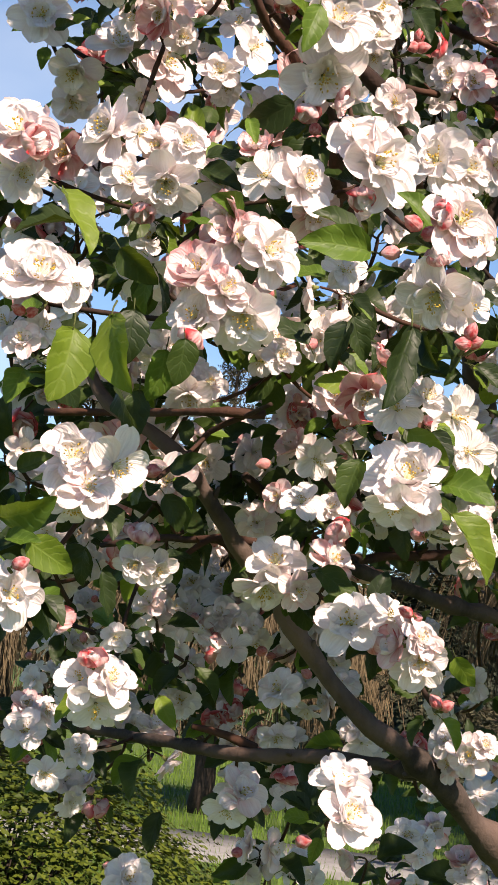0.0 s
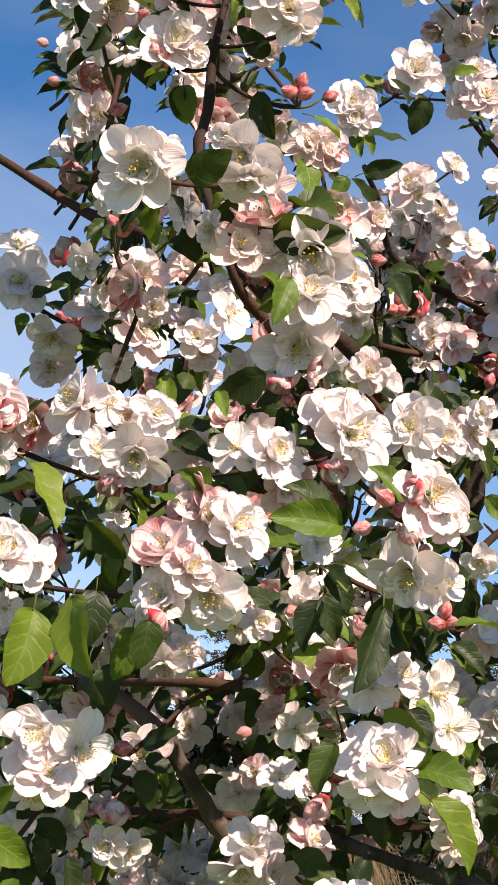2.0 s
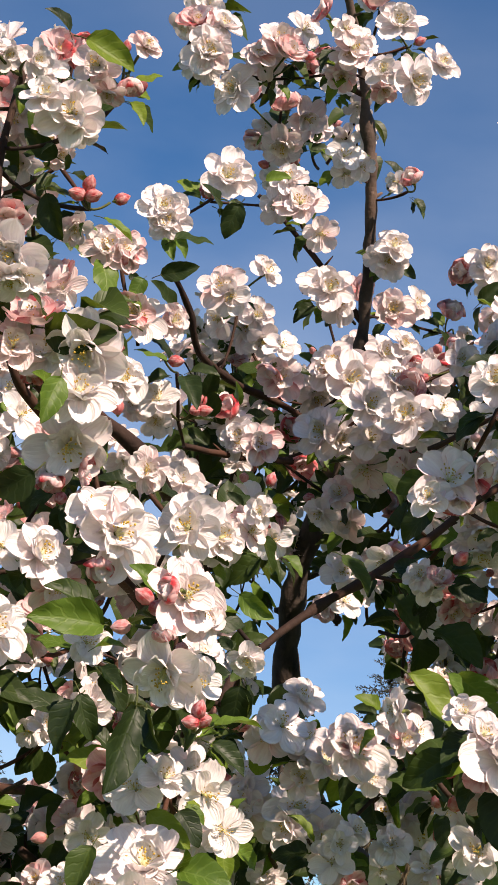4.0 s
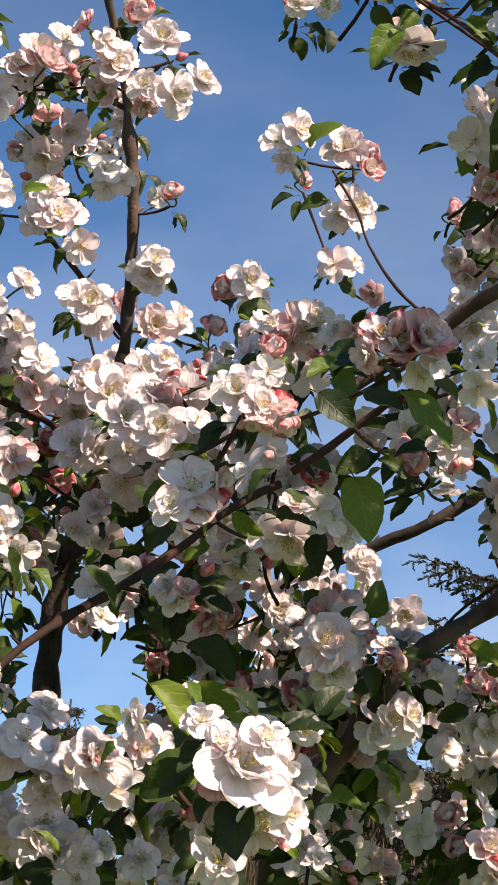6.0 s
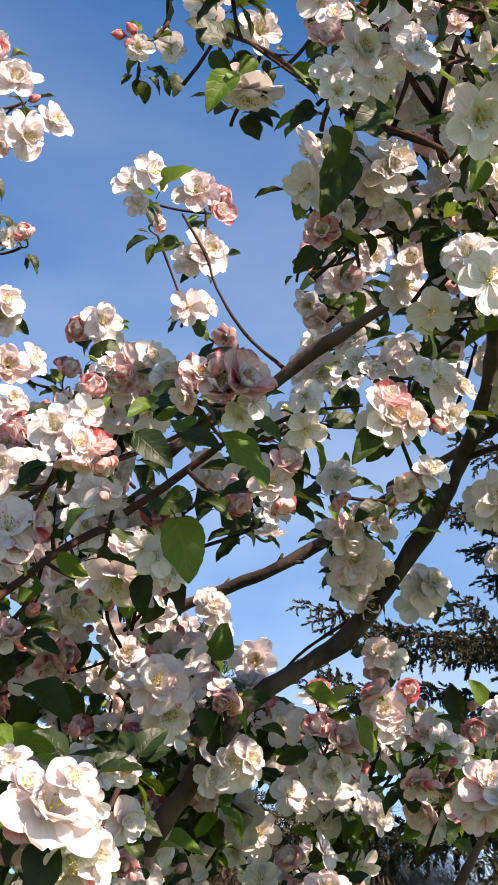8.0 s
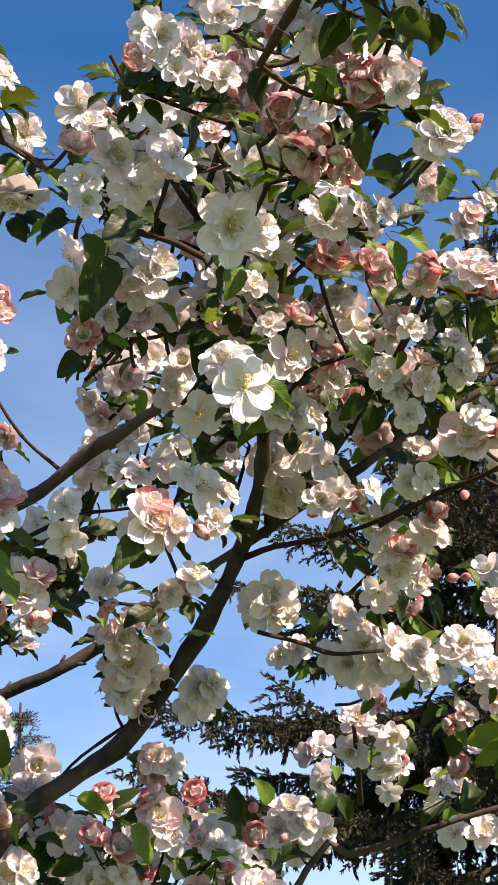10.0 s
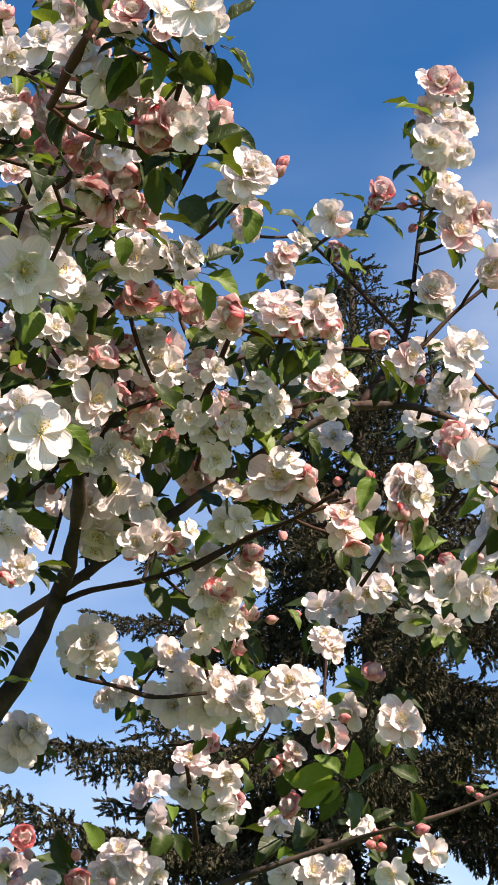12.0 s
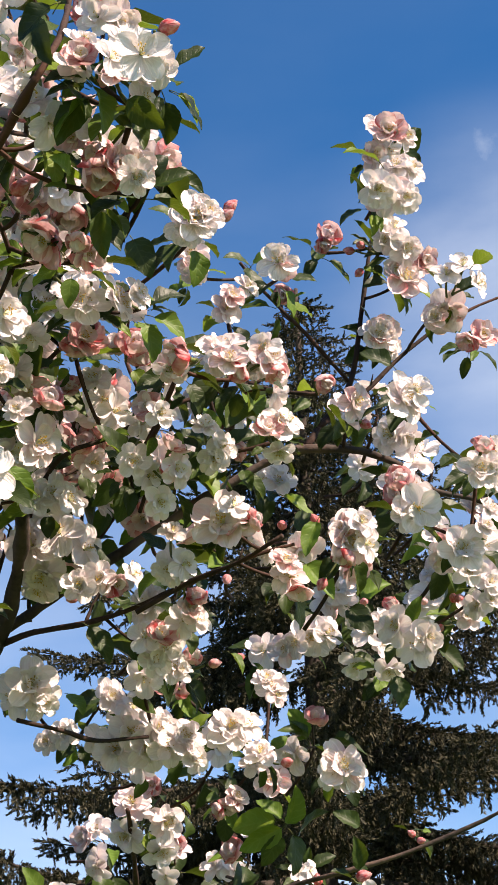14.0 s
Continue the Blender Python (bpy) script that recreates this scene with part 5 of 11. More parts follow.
cluster((0.039, 1.179, 1.606), (0.088, 1.124, 1.581),
        [(0.043, 1.131, 1.596, 3.0, 0.23, -0.94, -0.27, 1), (0.065, 1.151, 1.620, 3.5, 0.46, -0.65, 0.61, 1), (0.026, 1.136, 1.615, 3.9, -0.02, -0.88, 0.48, 0), (0.021, 1.144, 1.594, 4.4, 0.08, -0.55, -0.78, 0)],
        [],
        [])
cluster((-0.074, 1.195, 1.551), (-0.076, 1.100, 1.523),
        [(-0.074, 1.144, 1.551, 2.2, 0.30, -0.92, -0.22, 0)],
        [],
        [])
cluster((0.145, 1.177, 1.770), (0.136, 1.104, 1.788),
        [],
        [(0.147, 1.128, 1.766, 1.2, 0.40, -0.41, -0.02, 3), (0.140, 1.130, 1.767, 1.2, -0.79, -0.61, -0.03, 3), (0.146, 1.130, 1.774, 1.2, 0.16, -0.67, 0.75, 3)],
        [])
cluster((-0.062, 1.209, 1.607), (-0.074, 1.195, 1.551),
        [(-0.066, 1.163, 1.621, 3.1, 0.21, -0.44, 0.90, 2), (-0.068, 1.165, 1.602, 3.1, -0.17, -0.85, -0.42, 0), (-0.053, 1.174, 1.600, 3.1, 0.43, -0.70, -0.54, 0)],
        [],
        [])
cluster((0.052, 1.217, 1.650), (0.039, 1.179, 1.606),
        [(0.064, 1.173, 1.641, 3.2, 0.88, -0.28, -0.32, 2), (0.040, 1.177, 1.660, 3.2, -0.04, -0.82, 0.57, 0), (0.023, 1.192, 1.662, 2.6, -0.42, -0.89, 0.16, 2), (0.062, 1.193, 1.659, 2.6, 0.00, -0.81, 0.59, 0)],
        [],
        [(0.026, 1.217, 1.638, 0.047, 1.199, 1.641, 1)])
cluster((-0.119, 1.235, 1.558), (-0.074, 1.195, 1.551),
        [(-0.119, 1.184, 1.558, 2.7, 0.26, -0.84, 0.61, 2)],
        [],
        [])
cluster((-0.106, 1.229, 1.958), (-0.099, 1.245, 1.947),
        [(-0.089, 1.184, 1.964, 5.2, 0.61, -0.79, 0.10, 1), (-0.107, 1.193, 1.937, 2.8, 0.48, -0.83, -0.30, 0), (-0.127, 1.198, 1.981, 4.8, -0.06, -0.92, 0.40, 0)],
        [],
        [(-0.069, 1.183, 1.934, -0.073, 1.175, 1.910, 0), (-0.055, 1.188, 1.935, -0.056, 1.174, 1.909, 1)])
cluster((-0.054, 1.259, 1.667), (-0.035, 1.272, 1.672),
        [(-0.055, 1.218, 1.667, 4.2, -0.30, -0.94, -0.06, 1)],
        [],
        [])
cluster((-0.047, 1.268, 1.728), (-0.061, 1.268, 1.696),
        [(-0.048, 1.218, 1.728, 3.8, 0.11, -0.68, -0.74, 0), (-0.051, 1.242, 1.754, 3.1, 0.09, -0.82, 0.56, 0), (-0.035, 1.243, 1.745, 3.1, 0.46, -0.78, 0.42, 0)],
        [],
        [])
cluster((-0.041, 1.246, 1.977), (-0.106, 1.229, 1.958),
        [(-0.053, 1.202, 1.968, 3.3, -0.12, -0.99, 0.01, 0), (-0.030, 1.206, 1.989, 3.8, 0.60, -0.78, 0.18, 0), (-0.044, 1.218, 2.013, 3.1, -0.14, -0.89, 0.43, 0), (-0.048, 1.224, 1.962, 2.7, 0.38, -0.79, -0.48, 0)],
        [],
        [(-0.010, 1.240, 2.022, 0.006, 1.238, 1.982, 3)])
cluster((-0.187, 1.250, 1.996), (-0.106, 1.229, 1.958),
        [(-0.188, 1.207, 1.997, 4.8, 0.07, -0.98, -0.16, 0), (-0.197, 1.223, 2.032, 3.9, 0.11, -0.87, 0.48, 0)],
        [],
        [(-0.176, 1.204, 1.987, -0.162, 1.188, 1.987, 1), (-0.149, 1.199, 1.996, -0.153, 1.185, 1.980, 1)])
cluster((0.017, 1.287, 1.770), (-0.047, 1.268, 1.728),
        [(0.016, 1.245, 1.771, 2.9, 0.16, -0.97, 0.20, 0), (0.012, 1.262, 1.788, 2.4, -0.01, -0.84, 0.55, 1), (0.001, 1.264, 1.768, 2.4, -0.39, -0.92, -0.11, 0)],
        [],
        [])
cluster((0.088, 1.305, 1.662), (0.022, 1.315, 1.636),
        [(0.087, 1.255, 1.662, 2.4, -0.84, -0.42, -0.40, 2)],
        [],
        [])
cluster((0.065, 1.307, 1.744), (0.017, 1.287, 1.770),
        [(0.061, 1.260, 1.753, 4.4, 0.01, -0.96, 0.21, 1), (0.068, 1.269, 1.736, 3.0, 0.21, -0.56, -0.81, 2)],
        [],
        [])
cluster((-0.163, 1.281, 1.964), (-0.187, 1.250, 1.996),
        [(-0.163, 1.233, 1.963, 4.4, -0.22, -0.52, -0.90, 0), (-0.164, 1.260, 1.949, 3.6, 0.27, -0.81, -0.53, 0)],
        [],
        [])
cluster((0.051, 1.327, 1.701), (0.088, 1.305, 1.662),
        [(0.051, 1.283, 1.701, 3.5, 0.37, -0.81, -0.42, 0)],
        [],
        [])
cluster((0.207, 1.414, 1.495), (0.186, 1.412, 1.463),
        [(0.199, 1.366, 1.491, 3.6, -0.22, -0.97, -0.06, 1), (0.212, 1.365, 1.501, 2.6, 0.15, -0.81, 0.56, 0), (0.183, 1.390, 1.501, 3.0, -0.38, -0.81, 0.45, 0), (0.187, 1.392, 1.481, 3.0, -0.45, -0.89, 0.01, 1)],
        [],
        [])
cluster((0.083, 1.389, 2.062), (0.091, 1.459, 2.063),
        [(0.065, 1.328, 2.058, 3.7, -0.25, -0.94, 0.25, 0), (0.045, 1.366, 2.065, 3.1, -0.43, -0.88, -0.18, 1), (0.065, 1.367, 2.051, 3.1, 0.08, -0.82, -0.57, 0)],
        [(0.105, 1.369, 2.066, 1.3, 0.52, -0.17, 0.05, 3), (0.096, 1.368, 2.065, 1.3, -0.64, -0.53, -0.19, 3), (0.101, 1.369, 2.076, 1.3, 0.12, -0.27, 0.81, 3)],
        [(0.103, 1.349, 2.071, 0.107, 1.330, 2.091, 0), (0.114, 1.400, 2.073, 0.101, 1.376, 2.089, 0)])
cluster((-0.158, 1.476, 1.469), (-0.165, 1.492, 1.458),
        [(-0.158, 1.427, 1.469, 3.8, 0.13, -0.90, 0.41, 0), (-0.161, 1.450, 1.488, 3.1, 0.17, -0.76, 0.63, 2), (-0.145, 1.451, 1.483, 3.1, 0.46, -0.73, 0.50, 0)],
        [],
        [])
cluster((0.021, 1.496, 1.428), (0.019, 1.484, 1.465),
        [(0.027, 1.451, 1.438, 4.4, 0.31, -0.87, 0.54, 1), (0.015, 1.455, 1.418, 3.8, 0.00, -0.76, -0.48, 0)],
        [],
        [(-0.053, 1.466, 1.507, -0.035, 1.455, 1.483, 3), (-0.039, 1.436, 1.414, -0.046, 1.434, 1.380, 0), (0.071, 1.470, 1.472, 0.082, 1.449, 1.446, 0)])
cluster((-0.116, 1.537, 1.452), (-0.074, 1.567, 1.465),
        [(-0.117, 1.494, 1.452, 3.4, -0.03, -0.94, 0.50, 0)],
        [],
        [])
cluster((0.160, 1.500, 2.072), (0.150, 1.505, 2.075),
        [(0.159, 1.453, 2.072, 4.0, 0.12, -0.99, 0.04, 1), (0.141, 1.476, 2.077, 3.3, -0.48, -0.87, -0.07, 0), (0.138, 1.475, 2.084, 3.3, -0.47, -0.88, 0.08, 0)],
        [],
        [])
cluster((-0.064, 1.629, 1.338), (-0.071, 1.645, 1.328),
        [(-0.064, 1.578, 1.339, 4.7, 0.28, -0.83, 0.48, 0), (-0.059, 1.609, 1.311, 3.9, 0.32, -0.92, -0.22, 0), (-0.073, 1.609, 1.316, 3.9, -0.05, -0.98, -0.21, 2)],
        [],
        [])
cluster((0.052, 1.617, 1.499), (0.054, 1.633, 1.489),
        [(0.049, 1.568, 1.523, 4.2, -0.37, -0.89, 0.43, 0), (0.054, 1.581, 1.477, 3.6, 0.11, -0.80, -0.44, 0)],
        [],
        [])
cluster((-0.039, 1.606, 1.720), (-0.034, 1.622, 1.709),
        [(-0.039, 1.560, 1.720, 4.2, -0.20, -0.97, -0.03, 0)],
        [],
        [])
cluster((0.143, 1.595, 2.117), (0.183, 1.539, 2.086),
        [(0.142, 1.549, 2.117, 3.7, -0.07, -0.92, 0.04, 0)],
        [],
        [])
cluster((-0.157, 1.685, 1.417), (-0.163, 1.701, 1.407),
        [(-0.157, 1.634, 1.418, 3.7, 0.03, -0.96, -0.07, 0)],
        [],
        [])
cluster((0.188, 1.709, 2.211), (0.169, 1.625, 2.179),
        [(0.187, 1.663, 2.211, 4.0, -0.44, -0.87, -0.37, 2)],
        [],
        [])
cluster((-0.043, 1.894, 1.494), (-0.038, 1.910, 1.483),
        [(-0.044, 1.851, 1.494, 4.2, 0.04, -1.01, 0.12, 0)],
        [],
        [])
cluster((0.007, 1.918, 1.587), (0.013, 1.934, 1.577),
        [(0.001, 1.859, 1.578, 6.5, -0.11, -0.86, -0.40, 0), (0.028, 1.869, 1.563, 4.3, 0.24, -0.62, -0.66, 0), (-0.010, 1.898, 1.621, 5.8, -0.33, -0.77, 0.62, 0)],
        [],
        [])
cluster((-0.048, 1.960, 1.624), (0.007, 1.918, 1.587),
        [(-0.049, 1.919, 1.624, 4.4, -0.31, -0.93, 0.26, 0)],
        [],
        [])
cluster((0.258, 2.301, 1.342), (0.263, 2.317, 1.331),
        [(0.258, 2.257, 1.342, 5.1, 0.16, -0.94, 0.31, 0), (0.283, 2.281, 1.318, 4.2, 0.46, -0.88, -0.09, 1), (0.284, 2.278, 1.337, 4.2, 0.55, -0.81, 0.21, 0)],
        [],
        [])
cluster((0.307, 2.401, 1.344), (0.311, 2.417, 1.333),
        [(0.306, 2.353, 1.345, 5.3, 0.30, -0.86, -0.09, 1)],
        [],
        [])
cluster((-0.072, 0.953, 1.980), (-0.068, 0.969, 1.971),
        [(-0.080, 0.909, 1.966, 5.1, -0.15, -0.91, -0.39, 0), (-0.066, 0.908, 1.979, 2.6, 0.40, -0.88, 0.26, 0)],
        [],
        [])
cluster((-0.099, 1.028, 1.958), (-0.083, 1.051, 1.928),
        [(-0.117, 1.012, 1.945, 2.4, -0.37, -0.75, -0.55, 0)],
        [(-0.087, 0.958, 1.951, 1.3, 0.66, -0.42, 0.01, 3), (-0.092, 0.992, 1.960, 1.0, 0.75, -0.49, 0.10, 3), (-0.099, 0.989, 1.964, 1.0, -0.54, -0.34, 0.65, 3)],
        [])
cluster((-0.019, 1.021, 1.963), (0.024, 1.016, 1.928),
        [(-0.039, 0.961, 1.954, 2.7, -0.71, -0.57, -0.32, 0), (-0.019, 0.978, 1.954, 3.9, 0.22, -0.96, 0.15, 1), (-0.012, 0.983, 1.975, 4.3, -0.07, -0.72, 0.63, 1), (-0.009, 1.010, 1.949, 2.2, 0.12, -0.21, -1.00, 2)],
        [],
        [])
cluster((-0.022, 0.965, 1.989), (-0.072, 0.953, 1.980),
        [(-0.024, 0.924, 1.986, 4.5, -0.34, -0.70, -0.64, 0), (-0.034, 0.922, 1.998, 2.2, -0.08, -0.96, 0.27, 0), (-0.011, 0.923, 1.975, 2.2, 0.43, -0.89, -0.14, 0), (-0.020, 0.924, 1.971, 3.3, 0.13, -0.36, -0.98, 0)],
        [],
        [(-0.050, 0.907, 1.962, -0.031, 0.888, 1.968, 1)])
cluster((0.138, 1.029, 1.785), (0.129, 1.092, 1.772),
        [(0.137, 0.982, 1.778, 2.2, 0.12, -0.71, -0.61, 0)],
        [],
        [])
cluster((0.020, 1.022, 1.957), (0.024, 1.016, 1.928),
        [(0.023, 0.972, 1.950, 5.0, -0.12, -0.78, -0.64, 0), (0.023, 0.981, 1.935, 3.5, 0.27, -0.85, -0.45, 0), (0.000, 0.986, 1.958, 4.3, -0.21, -0.96, 0.16, 0), (0.031, 0.987, 1.964, 3.2, 0.54, -0.79, 0.30, 1)],
        [],
        [(-0.002, 0.980, 1.967, 0.036, 0.958, 1.960, 1)])
cluster((-0.102, 1.048, 1.992), (-0.099, 1.028, 1.958),
        [(-0.102, 1.000, 1.983, 2.8, 0.05, -0.83, -0.58, 0)],
        [],
        [])
cluster((0.195, 1.168, 1.750), (0.145, 1.177, 1.770),
        [(0.201, 1.109, 1.747, 3.3, 0.27, -0.81, 0.52, 0), (0.189, 1.144, 1.739, 3.0, -0.25, -0.97, 0.06, 1), (0.192, 1.143, 1.752, 2.4, 0.12, -0.85, 0.52, 0), (0.191, 1.139, 1.765, 2.7, -0.32, -0.86, 0.40, 0)],
        [],
        [])
cluster((0.141, 1.103, 1.898), (0.107, 1.095, 1.871),
        [(0.141, 1.060, 1.891, 2.2, -0.11, -0.99, -0.00, 0), (0.134, 1.082, 1.890, 2.4, -0.40, -0.86, -0.30, 2), (0.141, 1.083, 1.887, 2.4, -0.05, -0.83, -0.55, 2)],
        [],
        [])
cluster((-0.012, 1.070, 2.146), (-0.059, 1.089, 2.141),
        [(-0.027, 1.020, 2.149, 3.4, -0.15, -0.95, 0.28, 0), (-0.010, 1.028, 2.143, 4.7, -0.04, -0.98, -0.19, 0), (-0.003, 1.037, 2.130, 2.6, 0.11, -0.34, -1.03, 0)],
        [],
        [])
cluster((0.169, 1.177, 1.773), (0.145, 1.177, 1.770),
        [(0.173, 1.127, 1.770, 3.8, 0.16, -0.92, 0.35, 0), (0.164, 1.140, 1.762, 3.4, -0.34, -0.94, -0.04, 1), (0.187, 1.147, 1.793, 3.1, 0.26, -0.85, 0.46, 0), (0.173, 1.152, 1.777, 2.8, 0.24, -0.84, 0.48, 0)],
        [],
        [])
cluster((-0.097, 1.097, 2.179), (-0.055, 1.090, 2.173),
        [(-0.098, 1.044, 2.167, 4.0, 0.08, -1.00, -0.06, 1), (-0.120, 1.091, 2.203, 3.2, -0.25, -0.92, 0.29, 0)],
        [(-0.073, 1.038, 2.150, 1.0, 0.61, -0.35, -0.05, 3), (-0.081, 1.039, 2.155, 1.0, -0.79, -0.32, 0.34, 3)],
        [])
cluster((-0.051, 1.071, 2.189), (-0.054, 1.090, 2.188),
        [(-0.067, 1.027, 2.186, 2.2, -0.10, -0.91, 0.41, 0), (-0.037, 1.034, 2.182, 2.6, 0.68, -0.69, -0.25, 0), (-0.059, 1.047, 2.190, 2.4, 0.61, -0.68, -0.41, 0), (-0.075, 1.042, 2.207, 2.4, -0.07, -0.94, 0.33, 0)],
        [],
        [(-0.018, 1.030, 2.203, -0.031, 1.016, 2.213, 0)])
cluster((-0.091, 1.143, 1.976), (-0.102, 1.128, 2.016),
        [(-0.092, 1.103, 1.971, 4.8, 0.47, -0.91, -0.08, 1)],
        [],
        [])
cluster((-0.081, 1.109, 2.131), (-0.059, 1.087, 2.124),
        [(-0.084, 1.062, 2.129, 4.9, 0.21, -0.96, 0.21, 0), (-0.093, 1.068, 2.119, 2.7, -0.58, -0.18, -0.82, 2), (-0.069, 1.066, 2.125, 2.2, 0.63, -0.77, 0.09, 0)],
        [],
        [(-0.021, 1.095, 2.142, -0.046, 1.084, 2.153, 0)])
cluster((0.219, 1.242, 1.700), (0.221, 1.257, 1.691),
        [(0.219, 1.195, 1.692, 3.1, -0.12, -0.89, 0.44, 0), (0.228, 1.225, 1.676, 2.5, 0.23, -0.89, -0.39, 0), (0.236, 1.224, 1.680, 2.5, 0.45, -0.86, -0.22, 2)],
        [],
        [])
cluster((0.017, 1.105, 2.203), (-0.012, 1.070, 2.146),
        [(-0.000, 1.063, 2.201, 3.6, -0.31, -0.92, -0.25, 1), (0.024, 1.069, 2.192, 2.7, 0.29, -0.02, -1.03, 2), (0.010, 1.064, 2.179, 2.7, -0.03, -0.40, -1.03, 2), (0.033, 1.061, 2.220, 2.7, 0.48, -0.80, 0.36, 1)],
        [],
        [(-0.007, 1.039, 2.205, 0.028, 1.038, 2.191, 3)])
cluster((-0.119, 1.140, 2.097), (-0.134, 1.159, 2.090),
        [],
        [(-0.119, 1.090, 2.087, 1.3, 0.72, -0.21, 0.20, 3)],
        [(-0.139, 1.115, 2.163, -0.146, 1.115, 2.140, 0)])
cluster((0.002, 1.156, 2.135), (-0.059, 1.087, 2.124),
        [],
        [(0.007, 1.107, 2.122, 1.3, 0.69, -0.37, 0.08, 3), (-0.005, 1.109, 2.123, 1.3, -0.78, -0.47, -0.03, 3), (0.003, 1.109, 2.132, 1.3, 0.22, -0.69, 0.62, 3)],
        [(-0.027, 1.114, 2.123, -0.012, 1.120, 2.092, 0)])
cluster((-0.160, 1.162, 2.215), (-0.133, 1.165, 2.135),
        [(-0.160, 1.112, 2.204, 5.6, 0.56, -0.83, 0.03, 0), (-0.141, 1.132, 2.235, 4.6, 0.59, -0.79, 0.18, 0), (-0.141, 1.144, 2.194, 4.6, 0.59, -0.67, -0.46, 1)],
        [],
        [(-0.138, 1.135, 2.197, -0.112, 1.134, 2.197, 1)])
cluster((0.205, 1.318, 1.731), (0.219, 1.242, 1.700),
        [(0.200, 1.277, 1.736, 4.8, -0.05, -1.00, 0.39, 0), (0.222, 1.280, 1.715, 4.3, 0.22, -0.72, -0.46, 0), (0.193, 1.275, 1.719, 3.8, -0.64, -0.86, 0.05, 0)],
        [],
        [])
cluster((0.163, 1.263, 1.924), (0.097, 1.270, 1.936),
        [(0.162, 1.222, 1.918, 2.9, -0.08, -0.92, -0.38, 0)],
        [],
        [(0.084, 1.196, 2.028, 0.097, 1.179, 2.005, 0)])
cluster((-0.030, 1.213, 2.197), (0.002, 1.156, 2.135),
        [(-0.035, 1.169, 2.196, 3.4, -0.01, -0.92, -0.02, 1), (-0.025, 1.167, 2.182, 2.4, 0.45, -0.65, -0.72, 1)],
        [],
        [])
cluster((-0.151, 1.234, 2.132), (-0.133, 1.165, 2.135),
        [(-0.146, 1.189, 2.127, 3.9, 0.56, -0.83, -0.29, 1), (-0.158, 1.190, 2.122, 2.9, -0.27, -0.83, -0.35, 0)],
        [],
        [])
cluster((-0.078, 1.253, 2.186), (-0.030, 1.213, 2.197),
        [(-0.079, 1.209, 2.179, 3.0, 0.54, -0.84, -0.04, 1), (-0.082, 1.223, 2.203, 2.5, 0.14, -0.91, 0.40, 0), (-0.084, 1.233, 2.170, 2.5, 0.12, -0.75, -0.65, 2)],
        [],
        [])
cluster((-0.026, 1.262, 2.166), (-0.078, 1.253, 2.186),
        [(-0.012, 1.219, 2.148, 3.0, 0.33, -0.56, -0.84, 1), (-0.041, 1.216, 2.168, 3.0, -0.36, -0.85, -0.00, 1)],
        [],
        [])
cluster((0.043, 1.299, 2.105), (0.044, 1.314, 2.096),
        [(0.047, 1.260, 2.098, 4.1, 0.13, -0.97, 0.22, 0), (0.038, 1.254, 2.099, 3.6, 0.18, -0.98, -0.10, 1), (0.072, 1.275, 2.105, 3.3, 0.61, -0.79, -0.00, 1), (0.024, 1.275, 2.102, 3.3, -0.43, -0.90, -0.09, 0)],
        [],
        [(0.009, 1.259, 2.141, 0.022, 1.245, 2.113, 2), (0.044, 1.262, 2.132, 0.036, 1.257, 2.115, 2), (0.031, 1.255, 2.116, 0.046, 1.249, 2.100, 2), (0.057, 1.251, 2.132, 0.085, 1.240, 2.140, 0), (0.039, 1.218, 2.074, -0.003, 1.201, 2.069, 0)])
cluster((0.023, 1.304, 2.159), (0.043, 1.299, 2.105),
        [(0.012, 1.255, 2.154, 4.1, -0.09, -0.99, 0.08, 1), (0.028, 1.257, 2.154, 3.6, 0.34, -0.94, 0.02, 1), (0.029, 1.264, 2.146, 2.6, 0.79, -0.39, -0.52, 2)],
        [],
        [(0.069, 1.320, 2.130, 0.052, 1.294, 2.146, 0)])
cluster((0.078, 1.333, 2.083), (0.083, 1.389, 2.062),
        [],
        [(0.077, 1.289, 2.076, 1.3, 0.43, -0.20, -0.03, 3)],
        [])
cluster((-0.187, 1.291, 2.262), (-0.180, 1.306, 2.254),
        [(-0.187, 1.241, 2.252, 3.7, -0.26, -0.81, -0.35, 0)],
        [],
        [])
cluster((-0.184, 1.314, 2.222), (-0.187, 1.291, 2.262),
        [(-0.184, 1.269, 2.215, 3.2, -0.28, -0.85, -0.12, 0)],
        [],
        [])
cluster((0.243, 1.503, 1.972), (0.239, 1.518, 1.963),
        [(0.242, 1.458, 1.964, 4.0, 0.13, -0.99, -0.01, 0), (0.267, 1.479, 1.972, 3.3, 0.55, -0.83, 0.10, 2), (0.269, 1.480, 1.966, 3.3, 0.56, -0.83, -0.02, 0)],
        [],
        [])
cluster((0.228, 1.573, 2.121), (0.183, 1.539, 2.086),
        [(0.237, 1.523, 2.110, 4.3, 0.41, -0.66, -0.57, 0), (0.217, 1.532, 2.117, 5.5, -0.60, -0.85, -0.07, 0)],
        [],
        [])
cluster((0.240, 1.578, 2.066), (0.183, 1.539, 2.086),
        [(0.240, 1.536, 2.060, 3.6, -0.20, -0.97, 0.17, 1), (0.257, 1.534, 2.083, 3.7, 0.35, -0.84, 0.24, 0), (0.224, 1.543, 2.038, 3.6, -0.64, -0.53, -0.63, 0)],
        [],
        [])
